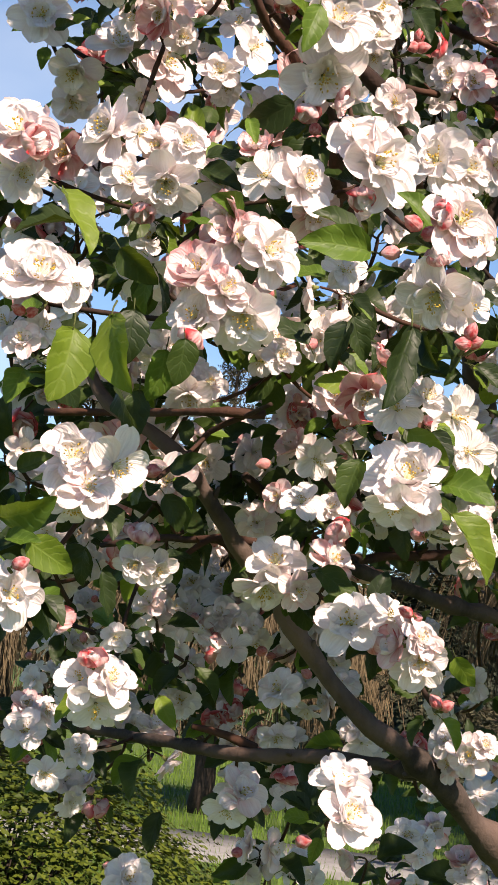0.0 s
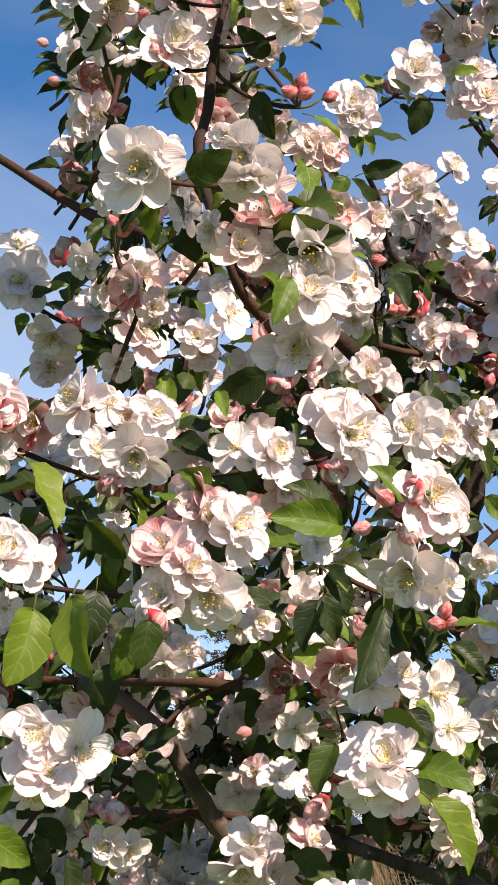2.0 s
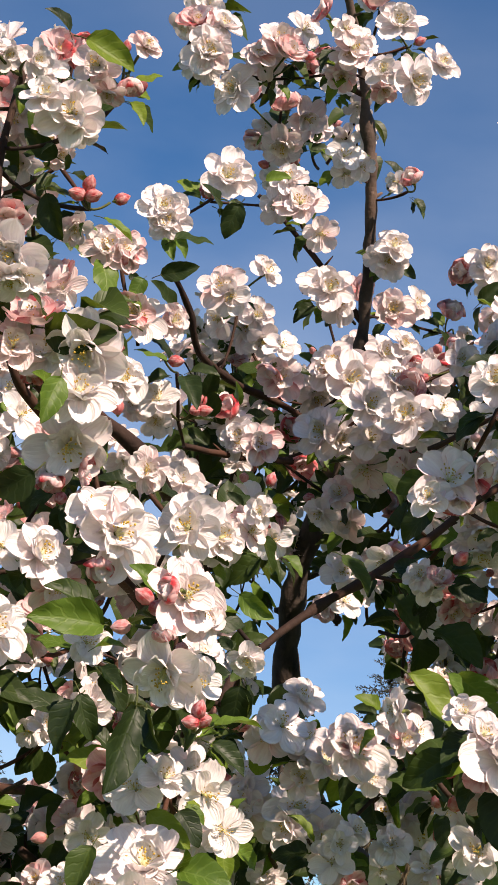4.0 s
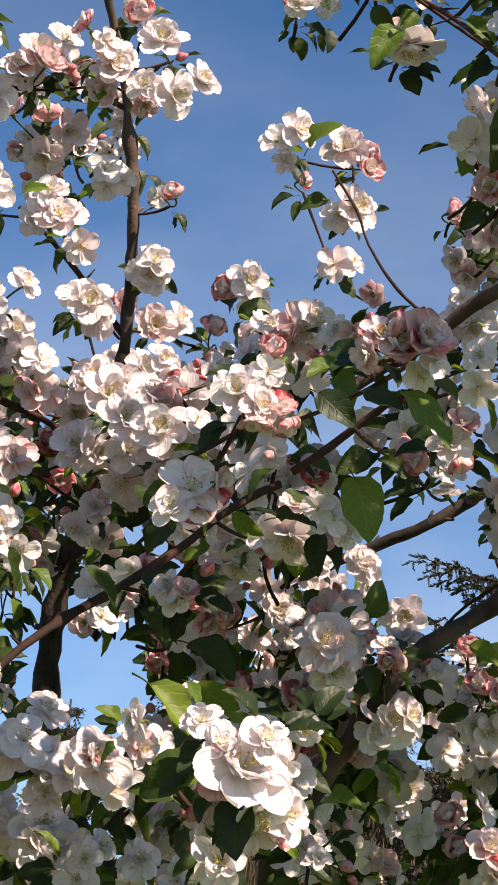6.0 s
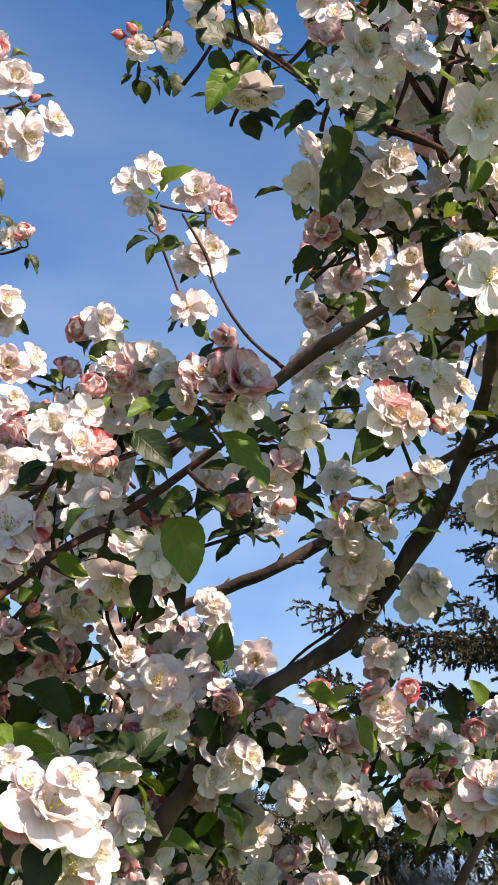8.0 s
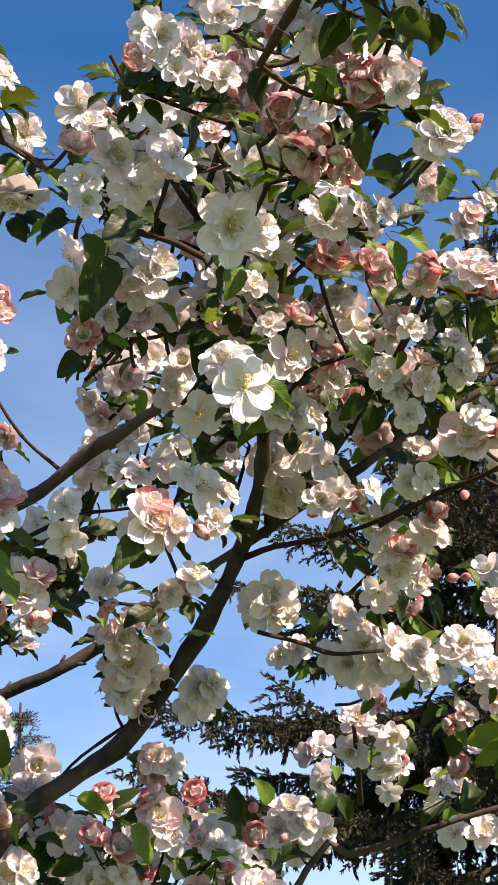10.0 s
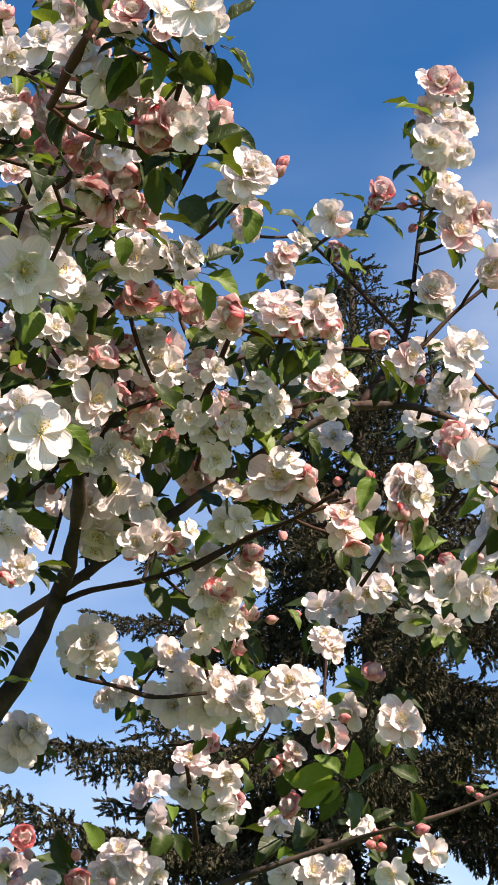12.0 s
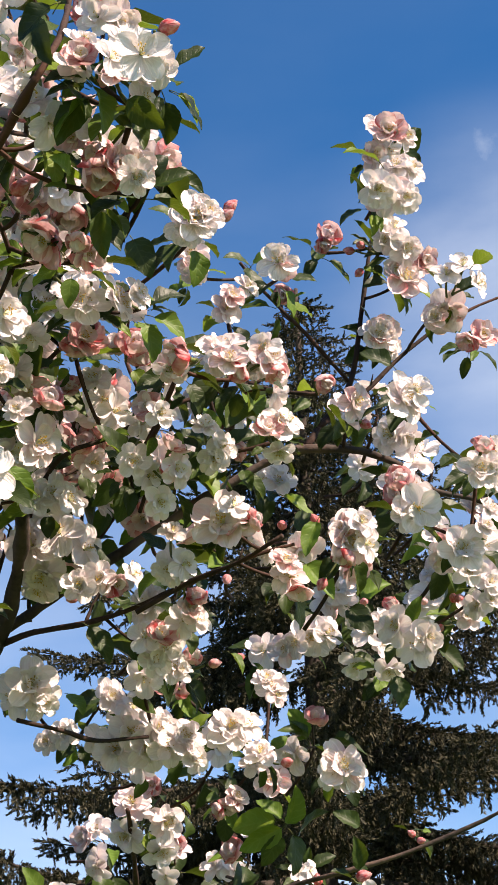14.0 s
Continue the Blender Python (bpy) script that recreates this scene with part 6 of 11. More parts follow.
cluster((0.050, 1.542, 2.317), (0.049, 1.558, 2.308),
        [(0.047, 1.500, 2.317, 5.0, 0.17, -0.98, -0.05, 0), (0.053, 1.503, 2.304, 4.4, 0.05, -0.98, -0.20, 0), (0.040, 1.513, 2.333, 3.6, -0.16, -0.93, 0.34, 0)],
        [],
        [(0.062, 1.420, 2.244, 0.094, 1.416, 2.254, 1)])
cluster((0.131, 1.592, 2.273), (0.119, 1.590, 2.188),
        [(0.112, 1.537, 2.256, 5.0, -0.11, -0.99, 0.03, 1), (0.121, 1.534, 2.244, 3.8, -0.35, -0.88, -0.33, 0), (0.157, 1.574, 2.296, 3.9, 0.52, -0.78, 0.36, 0)],
        [],
        [(0.121, 1.544, 2.349, 0.107, 1.546, 2.317, 0)])
cluster((0.175, 1.618, 2.203), (0.169, 1.625, 2.179),
        [(0.180, 1.576, 2.183, 4.5, 0.13, -0.96, -0.25, 1), (0.177, 1.568, 2.215, 3.8, 0.01, -0.94, 0.34, 0), (0.168, 1.572, 2.189, 3.2, -0.49, -0.02, -0.91, 2)],
        [],
        [])
cluster((0.107, 1.580, 2.383), (0.050, 1.542, 2.317),
        [(0.107, 1.534, 2.376, 5.8, 0.19, -0.98, 0.02, 0)],
        [],
        [(0.101, 1.526, 2.333, 0.088, 1.501, 2.349, 0)])
cluster((0.268, 1.706, 1.996), (0.268, 1.721, 1.988),
        [(0.267, 1.660, 1.989, 3.9, 0.12, -0.91, 0.40, 0), (0.287, 1.679, 2.004, 3.2, 0.45, -0.84, 0.29, 0), (0.251, 1.685, 1.984, 3.2, -0.46, -0.86, -0.21, 2)],
        [],
        [])
cluster((0.253, 1.650, 2.210), (0.207, 1.613, 2.158),
        [(0.252, 1.605, 2.202, 5.8, 0.34, -0.94, -0.03, 0), (0.227, 1.624, 2.216, 4.8, -0.47, -0.88, 0.09, 0), (0.232, 1.621, 2.226, 4.8, -0.37, -0.89, 0.26, 1)],
        [],
        [])
cluster((0.139, 1.563, 2.506), (0.137, 1.579, 2.498),
        [(0.101, 1.545, 2.479, 5.3, -0.51, -0.85, -0.16, 0), (0.125, 1.523, 2.511, 3.9, -0.14, -0.94, 0.31, 1), (0.155, 1.514, 2.512, 3.9, 0.43, -0.83, 0.35, 1)],
        [(0.176, 1.522, 2.513, 1.3, 0.61, -0.27, 0.04, 3)],
        [])
cluster((0.078, 1.566, 2.511), (0.139, 1.563, 2.506),
        [(0.077, 1.520, 2.503, 3.9, 0.05, -0.99, -0.14, 1), (0.059, 1.545, 2.501, 3.2, -0.34, -0.79, -0.51, 0), (0.074, 1.546, 2.498, 3.2, 0.01, -0.71, -0.70, 0)],
        [],
        [])
cluster((0.195, 1.618, 2.367), (0.199, 1.634, 2.358),
        [(0.182, 1.574, 2.377, 5.3, -0.11, -0.97, 0.23, 1), (0.207, 1.579, 2.345, 3.9, 0.18, -0.83, -0.54, 1), (0.169, 1.582, 2.406, 4.3, -0.19, -0.92, 0.34, 0), (0.160, 1.591, 2.377, 4.3, -0.47, -0.84, -0.27, 0)],
        [],
        [(0.144, 1.541, 2.377, 0.167, 1.533, 2.384, 2)])
cluster((0.220, 1.636, 2.296), (0.253, 1.650, 2.210),
        [(0.221, 1.586, 2.291, 5.2, 0.08, -0.99, 0.08, 0), (0.232, 1.597, 2.279, 4.6, 0.37, -0.90, -0.22, 0), (0.207, 1.596, 2.300, 3.9, -0.15, -0.97, 0.21, 0)],
        [],
        [])
cluster((0.217, 1.581, 2.538), (0.139, 1.563, 2.506),
        [(0.217, 1.541, 2.533, 4.0, -0.05, -0.98, 0.19, 1), (0.234, 1.551, 2.559, 3.3, 0.41, -0.88, 0.25, 0), (0.213, 1.563, 2.519, 3.3, -0.07, -0.71, -0.70, 1)],
        [],
        [])
cluster((0.144, 1.727, 2.286), (0.188, 1.709, 2.211),
        [(0.112, 1.654, 2.270, 4.1, -0.73, -0.67, -0.26, 0), (0.163, 1.681, 2.261, 4.1, 0.22, -0.68, -0.72, 0), (0.155, 1.696, 2.299, 4.2, 0.27, -0.91, 0.01, 0), (0.145, 1.710, 2.290, 5.6, 0.22, -0.93, -0.13, 0)],
        [],
        [])
cluster((0.225, 1.710, 2.207), (0.188, 1.709, 2.211),
        [(0.224, 1.665, 2.200, 4.7, 0.33, -0.81, -0.40, 0)],
        [],
        [])
cluster((0.227, 1.652, 2.462), (0.265, 1.688, 2.466),
        [(0.227, 1.607, 2.454, 4.1, 0.12, -0.98, 0.13, 0), (0.231, 1.633, 2.444, 3.3, 0.11, -0.72, -0.68, 0), (0.249, 1.631, 2.454, 3.3, 0.54, -0.75, -0.38, 0)],
        [],
        [])
cluster((0.092, 1.674, 2.414), (0.157, 1.692, 2.426),
        [(0.092, 1.631, 2.408, 3.4, -0.19, -0.32, -1.02, 2)],
        [],
        [])
cluster((0.159, 1.711, 2.528), (0.159, 1.657, 2.580),
        [(0.122, 1.646, 2.527, 4.2, -0.56, -0.47, 0.62, 2), (0.163, 1.670, 2.542, 5.0, -0.24, -0.62, 0.63, 2), (0.189, 1.676, 2.528, 5.0, 0.43, -0.63, -0.67, 1), (0.163, 1.693, 2.500, 5.0, -0.15, -0.52, -0.96, 1)],
        [],
        [])
cluster((0.212, 1.677, 2.568), (0.216, 1.654, 2.567),
        [(0.212, 1.635, 2.562, 4.2, -0.15, -0.89, -0.35, 0)],
        [],
        [])
cluster((0.274, 0.961, 1.732), (0.282, 0.976, 1.724),
        [(0.277, 0.911, 1.728, 5.8, 0.27, -0.88, 0.39, 0), (0.264, 0.920, 1.718, 2.4, -0.39, -0.92, 0.06, 1)],
        [],
        [])
cluster((0.297, 0.993, 1.714), (0.274, 0.961, 1.732),
        [(0.294, 0.948, 1.705, 3.9, 0.40, -0.28, -0.74, 0), (0.291, 0.964, 1.728, 3.2, -0.17, -0.85, 0.50, 0), (0.278, 0.969, 1.716, 3.2, -0.47, -0.83, 0.30, 2)],
        [],
        [(0.279, 0.947, 1.716, 0.273, 0.932, 1.687, 0)])
cluster((0.266, 1.024, 1.719), (0.297, 0.993, 1.714),
        [],
        [(0.263, 0.984, 1.711, 1.2, 0.68, -0.57, 0.37, 3)],
        [(0.251, 0.951, 1.732, 0.227, 0.951, 1.714, 1)])
cluster((0.232, 1.034, 1.762), (0.266, 1.024, 1.719),
        [(0.224, 0.985, 1.759, 2.6, -0.93, -0.40, -0.16, 0), (0.232, 0.990, 1.745, 2.2, 0.50, -0.86, -0.09, 1), (0.229, 1.012, 1.756, 2.4, -0.28, -0.86, 0.43, 0), (0.243, 1.012, 1.754, 2.4, 0.40, -0.85, 0.34, 0)],
        [],
        [(0.238, 1.031, 1.791, 0.274, 1.025, 1.757, 3), (0.252, 0.976, 1.782, 0.259, 0.964, 1.768, 2)])
cluster((0.275, 0.976, 1.948), (0.277, 0.991, 1.940),
        [(0.278, 0.931, 1.939, 2.6, 0.37, -0.93, 0.04, 1), (0.275, 0.935, 1.930, 2.3, 0.06, 0.05, -1.00, 2), (0.265, 0.940, 1.951, 3.4, -0.29, -0.94, 0.17, 0)],
        [],
        [])
cluster((0.253, 1.017, 1.902), (0.275, 0.976, 1.948),
        [(0.247, 0.976, 1.900, 4.3, -0.01, -0.98, 0.21, 1), (0.254, 0.980, 1.886, 2.2, 0.01, -0.19, -0.97, 2), (0.235, 0.977, 1.887, 2.7, -0.32, -0.95, 0.04, 0), (0.264, 0.974, 1.903, 2.3, 0.77, -0.55, -0.09, 2)],
        [],
        [(0.287, 0.937, 1.902, 0.272, 0.942, 1.887, 1)])
cluster((0.221, 1.124, 1.756), (0.195, 1.168, 1.750),
        [(0.216, 1.075, 1.750, 4.4, 0.38, -0.88, 0.28, 0), (0.210, 1.077, 1.757, 3.2, -0.22, -0.88, 0.42, 1), (0.229, 1.099, 1.737, 2.9, 0.38, -0.92, 0.05, 0)],
        [],
        [])
cluster((0.269, 1.148, 1.880), (0.230, 1.169, 1.886),
        [(0.267, 1.110, 1.872, 2.2, 0.05, -0.87, 0.55, 3), (0.256, 1.125, 1.878, 2.4, -0.51, -0.85, 0.11, 0), (0.262, 1.128, 1.870, 2.4, -0.42, -0.84, -0.34, 0)],
        [],
        [(0.251, 1.100, 1.941, 0.233, 1.105, 1.929, 1), (0.203, 1.129, 1.887, 0.227, 1.125, 1.868, 1)])
cluster((0.227, 1.237, 1.713), (0.219, 1.242, 1.700),
        [(0.223, 1.190, 1.703, 2.6, 0.04, -1.00, -0.06, 0), (0.237, 1.211, 1.716, 2.4, 0.35, -0.84, 0.41, 0), (0.216, 1.219, 1.697, 2.4, -0.41, -0.89, -0.20, 1)],
        [],
        [])
cluster((0.330, 1.193, 1.938), (0.298, 1.194, 1.949),
        [(0.328, 1.154, 1.931, 2.8, -0.28, -0.98, 0.03, 0)],
        [],
        [])
cluster((0.244, 1.244, 1.914), (0.257, 1.182, 1.911),
        [(0.240, 1.196, 1.904, 2.8, -0.24, -0.69, -0.65, 0)],
        [],
        [(0.243, 1.249, 1.988, 0.263, 1.248, 1.970, 1)])
cluster((0.293, 1.296, 1.783), (0.290, 1.311, 1.775),
        [],
        [(0.289, 1.249, 1.773, 1.2, 0.43, -0.69, -0.00, 3)],
        [])
cluster((0.297, 1.407, 1.753), (0.299, 1.422, 1.745),
        [(0.284, 1.363, 1.751, 6.1, -0.65, -0.84, 0.12, 0), (0.303, 1.365, 1.736, 5.1, 0.34, -0.73, -0.40, 0)],
        [],
        [(0.198, 1.384, 1.835, 0.213, 1.363, 1.822, 1)])
cluster((0.347, 1.279, 2.127), (0.354, 1.294, 2.119),
        [(0.343, 1.230, 2.115, 2.6, 0.26, -0.42, -0.87, 2), (0.343, 1.251, 2.138, 2.4, -0.18, -0.90, 0.40, 0), (0.356, 1.258, 2.115, 2.4, 0.31, -0.78, -0.55, 1)],
        [],
        [])
cluster((0.289, 1.385, 2.080), (0.297, 1.400, 2.072),
        [(0.271, 1.344, 2.073, 4.9, -0.26, -0.96, 0.10, 0), (0.286, 1.348, 2.061, 3.8, 0.28, -0.88, -0.39, 0), (0.301, 1.341, 2.082, 3.3, 0.21, -0.88, 0.44, 0)],
        [],
        [])
cluster((0.356, 1.453, 1.996), (0.363, 1.469, 1.988),
        [(0.349, 1.404, 1.995, 5.0, -0.07, -0.51, -0.82, 0), (0.356, 1.414, 1.979, 4.5, -0.04, -0.36, -0.90, 0), (0.339, 1.430, 1.997, 3.7, -0.41, -0.86, 0.30, 0), (0.340, 1.438, 1.972, 3.7, -0.50, -0.83, -0.25, 0)],
        [],
        [])
cluster((0.331, 1.466, 1.964), (0.356, 1.453, 1.996),
        [(0.327, 1.419, 1.954, 4.5, 0.50, -0.11, -0.81, 2), (0.351, 1.446, 1.948, 3.7, 0.49, -0.84, -0.24, 2), (0.339, 1.451, 1.937, 3.7, 0.21, -0.83, -0.51, 2)],
        [],
        [])
cluster((0.256, 1.479, 2.123), (0.228, 1.573, 2.121),
        [(0.252, 1.432, 2.113, 5.2, 0.20, -0.98, 0.06, 0), (0.272, 1.445, 2.147, 4.3, 0.30, -0.89, 0.36, 0), (0.283, 1.447, 2.138, 4.3, 0.45, -0.86, 0.22, 0)],
        [],
        [])
cluster((0.263, 1.532, 2.093), (0.240, 1.578, 2.066),
        [(0.258, 1.463, 2.092, 4.1, -0.08, -0.97, 0.20, 0), (0.261, 1.510, 2.075, 4.2, -0.31, -0.69, -0.67, 1)],
        [],
        [])
cluster((0.335, 1.476, 2.175), (0.256, 1.479, 2.123),
        [(0.331, 1.431, 2.165, 3.5, 0.19, -0.92, -0.16, 0)],
        [],
        [])
cluster((0.404, 1.597, 2.283), (0.401, 1.613, 2.275),
        [(0.400, 1.551, 2.273, 4.5, 0.21, -0.96, 0.19, 0), (0.388, 1.578, 2.271, 3.7, -0.47, -0.79, -0.40, 1), (0.433, 1.570, 2.287, 3.7, 0.51, -0.86, 0.03, 0)],
        [],
        [(0.389, 1.595, 2.287, 0.405, 1.597, 2.277, 0), (0.386, 1.656, 2.323, 0.407, 1.642, 2.346, 0)])
cluster((0.382, 1.715, 1.994), (0.385, 1.730, 1.986),
        [(0.378, 1.670, 1.985, 3.3, 0.48, -0.80, 0.33, 2), (0.374, 1.686, 2.009, 2.7, -0.17, -0.87, 0.46, 2), (0.394, 1.687, 2.002, 2.7, 0.33, -0.87, 0.36, 1)],
        [],
        [(0.372, 1.604, 1.958, 0.389, 1.589, 1.923, 1)])
cluster((0.276, 1.666, 2.237), (0.253, 1.650, 2.210),
        [(0.259, 1.621, 2.213, 6.0, -0.18, -0.96, -0.22, 0), (0.288, 1.635, 2.247, 4.7, 0.33, -0.89, 0.32, 0), (0.307, 1.632, 2.258, 3.8, 0.47, -0.86, 0.19, 0), (0.281, 1.644, 2.230, 3.8, -0.15, -0.79, -0.60, 0)],
        [],
        [])
cluster((0.447, 1.703, 2.022), (0.382, 1.715, 1.994),
        [(0.443, 1.658, 2.012, 3.9, 0.06, -1.00, -0.04, 0), (0.445, 1.675, 2.035, 3.2, -0.10, -0.87, 0.47, 0), (0.465, 1.681, 2.013, 3.2, 0.51, -0.85, -0.11, 0)],
        [],
        [])
cluster((0.076, 1.565, 2.517), (0.139, 1.563, 2.506),
        [(0.072, 1.518, 2.506, 5.3, 0.15, -0.97, -0.19, 0), (0.059, 1.532, 2.545, 4.3, -0.10, -0.94, 0.33, 2), (0.086, 1.530, 2.545, 4.3, 0.35, -0.89, 0.29, 0)],
        [],
        [])
cluster((0.209, 1.563, 2.556), (0.217, 1.581, 2.538),
        [(0.185, 1.508, 2.557, 3.3, -0.74, -0.46, 0.35, 2), (0.210, 1.517, 2.548, 3.3, 0.33, -0.94, -0.13, 1), (0.222, 1.536, 2.539, 4.7, 0.54, -0.84, -0.07, 1)],
        [],
        [])
cluster((0.148, 1.557, 2.532), (0.139, 1.563, 2.506),
        [(0.145, 1.518, 2.526, 5.3, 0.34, -0.91, 0.21, 1), (0.132, 1.540, 2.515, 4.3, -0.20, -0.73, -0.65, 1), (0.169, 1.526, 2.548, 4.3, 0.53, -0.84, 0.10, 0)],
        [],
        [])
cluster((0.274, 1.582, 2.522), (0.217, 1.581, 2.538),
        [(0.288, 1.536, 2.508, 5.4, 0.55, -0.78, -0.30, 0), (0.252, 1.535, 2.516, 4.0, -0.29, -0.96, -0.01, 0), (0.258, 1.563, 2.508, 3.3, 0.17, -0.69, -0.70, 2), (0.315, 1.548, 2.541, 4.4, 0.43, -0.88, 0.19, 0)],
        [],
        [])
cluster((0.303, 1.661, 2.447), (0.267, 1.695, 2.449),
        [(0.299, 1.612, 2.436, 3.4, -0.58, -0.65, 0.40, 2), (0.286, 1.638, 2.445, 2.8, -0.52, -0.82, -0.24, 0)],
        [],
        [])
cluster((0.287, 1.626, 2.604), (0.239, 1.640, 2.597),
        [(0.272, 1.585, 2.608, 5.6, -0.13, -0.98, 0.16, 0), (0.249, 1.592, 2.638, 4.6, -0.35, -0.92, 0.21, 2)],
        [(0.295, 1.581, 2.584, 1.3, 0.73, -0.33, 0.30, 3)],
        [])
cluster((0.294, 1.710, 2.384), (0.273, 1.724, 2.381),
        [(0.292, 1.659, 2.382, 4.2, 0.17, -0.98, 0.11, 0), (0.289, 1.672, 2.367, 4.2, 0.02, -0.95, -0.31, 0), (0.279, 1.689, 2.377, 3.4, -0.35, -0.78, -0.52, 0)],
        [],
        [])
cluster((0.316, 1.824, 2.369), (0.275, 1.747, 2.334),
        [(0.312, 1.779, 2.360, 5.2, 0.02, -0.98, -0.17, 1), (0.341, 1.794, 2.378, 4.2, 0.51, -0.85, 0.12, 0)],
        [],
        [])
cluster((0.416, 1.802, 2.428), (0.418, 1.818, 2.420),
        [(0.412, 1.756, 2.418, 5.2, -0.07, -0.99, 0.11, 0), (0.388, 1.783, 2.418, 4.3, -0.52, -0.80, -0.28, 2), (0.422, 1.785, 2.408, 4.3, 0.17, -0.75, -0.64, 0)],
        [],
        [(0.407, 1.837, 2.421, 0.391, 1.822, 2.434, 0), (0.419, 1.826, 2.434, 0.390, 1.813, 2.438, 0)])
cluster((0.497, 1.962, 2.023), (0.491, 1.977, 2.015),
        [(0.493, 1.915, 2.013, 4.5, -0.24, -0.94, 0.25, 1), (0.509, 1.947, 1.994, 3.7, 0.23, -0.85, -0.47, 0), (0.505, 1.946, 1.997, 3.7, 0.18, -0.85, -0.50, 0)],
        [],
        [])
cluster((0.386, 1.853, 2.369), (0.316, 1.824, 2.369),
        [(0.382, 1.807, 2.377, 4.2, 0.21, -0.81, 0.44, 2), (0.385, 1.816, 2.346, 3.0, -0.39, -0.20, -0.94, 2), (0.405, 1.830, 2.361, 2.5, 0.47, -0.87, 0.16, 0), (0.402, 1.833, 2.354, 2.5, 0.55, -0.84, -0.04, 0)],
        [],
        [])
cluster((0.454, 2.041, 2.015), (0.497, 1.962, 2.023),
        [(0.428, 1.985, 2.008, 5.4, -0.58, -0.89, 0.01, 0), (0.474, 2.014, 2.004, 4.7, 0.41, -0.81, -0.23, 0)],
        [],
        [])
cluster((0.358, 1.933, 2.352), (0.386, 1.853, 2.369),
        [(0.354, 1.885, 2.341, 3.9, -0.46, -0.87, -0.27, 1)],
        [],
        [])
cluster((0.295, 0.952, 1.752), (0.274, 0.961, 1.732),
        [(0.286, 0.905, 1.742, 2.9, 0.26, -0.92, 0.29, 0), (0.300, 0.933, 1.732, 2.5, 0.33, -0.87, -0.38, 0)],
        [],
        [])
cluster((0.271, 0.957, 1.749), (0.274, 0.961, 1.732),
        [(0.262, 0.911, 1.739, 2.7, 0.17, -0.92, 0.35, 0), (0.255, 0.934, 1.754, 2.4, -0.31, -0.85, 0.43, 0)],
        [],
        [])
cluster((0.310, 1.006, 1.715), (0.297, 0.993, 1.714),
        [(0.310, 0.957, 1.710, 3.3, 0.36, -0.92, 0.16, 0), (0.296, 0.980, 1.701, 2.4, -0.29, -0.96, 0.05, 0), (0.311, 0.985, 1.704, 2.4, 0.45, -0.87, 0.20, 1)],
        [],
        [])
cluster((0.297, 0.981, 1.945), (0.275, 0.976, 1.948),
        [(0.288, 0.941, 1.943, 2.8, 0.21, -0.76, 0.60, 2), (0.283, 0.941, 1.934, 2.2, -0.43, -0.90, 0.03, 1), (0.295, 0.939, 1.931, 2.2, 0.47, -0.13, -0.88, 2)],
        [],
        [(0.308, 0.916, 1.944, 0.327, 0.905, 1.926, 0)])
cluster((0.376, 0.962, 1.990), (0.297, 0.981, 1.945),
        [(0.372, 0.916, 1.987, 3.9, 0.30, -0.92, 0.25, 1), (0.381, 0.923, 1.977, 2.5, 0.45, -0.88, 0.14, 0), (0.361, 0.924, 1.985, 4.0, -0.40, -0.86, 0.32, 1), (0.357, 0.923, 1.995, 2.5, -0.96, -0.18, 0.25, 2), (0.373, 0.930, 1.968, 2.2, 0.14, -0.79, -0.60, 0)],
        [],
        [(0.363, 0.935, 1.958, 0.390, 0.909, 1.933, 2), (0.339, 0.932, 1.955, 0.360, 0.919, 1.945, 0)])
cluster((0.292, 0.986, 1.974), (0.297, 0.981, 1.945),
        [(0.283, 0.939, 1.963, 2.2, -0.01, -0.97, -0.24, 0), (0.288, 0.957, 1.986, 2.4, 0.05, -0.91, 0.41, 2)],
        [],
        [(0.347, 0.975, 1.987, 0.312, 0.958, 1.976, 2)])
cluster((0.351, 0.969, 1.993), (0.376, 0.962, 1.990),
        [(0.339, 0.932, 1.978, 2.2, -0.76, -0.44, -0.53, 2), (0.347, 0.926, 1.992, 2.5, 0.06, -0.98, 0.20, 1), (0.347, 0.945, 1.995, 2.4, 0.16, -0.91, 0.37, 1)],
        [],
        [(0.333, 0.992, 1.988, 0.345, 0.981, 1.992, 2)])
cluster((0.416, 0.903, 2.176), (0.417, 0.919, 2.169),
        [(0.408, 0.856, 2.156, 2.2, 0.00, -0.96, -0.29, 0), (0.406, 0.862, 2.175, 2.9, -0.26, -0.94, 0.22, 0), (0.404, 0.870, 2.204, 2.6, -0.23, -0.91, 0.34, 1)],
        [],
        [(0.439, 0.854, 2.150, 0.416, 0.844, 2.131, 0)])
cluster((0.343, 1.070, 1.780), (0.310, 1.006, 1.715),
        [(0.334, 1.027, 1.770, 2.2, 0.14, -0.77, -0.52, 0)],
        [],
        [(0.261, 1.003, 1.787, 0.284, 0.998, 1.771, 2)])
cluster((0.304, 1.132, 1.707), (0.303, 1.147, 1.699),
        [(0.296, 1.091, 1.698, 3.6, -0.23, -0.95, -0.15, 0)],
        [],
        [])
cluster((0.422, 1.028, 1.961), (0.432, 1.043, 1.953),
        [(0.407, 0.978, 1.949, 3.0, -0.09, -0.99, 0.11, 1), (0.415, 0.975, 1.961, 2.3, -0.06, -0.93, 0.36, 1), (0.419, 1.000, 1.943, 2.3, 0.34, -0.36, -0.83, 2)],
        [],
        [])
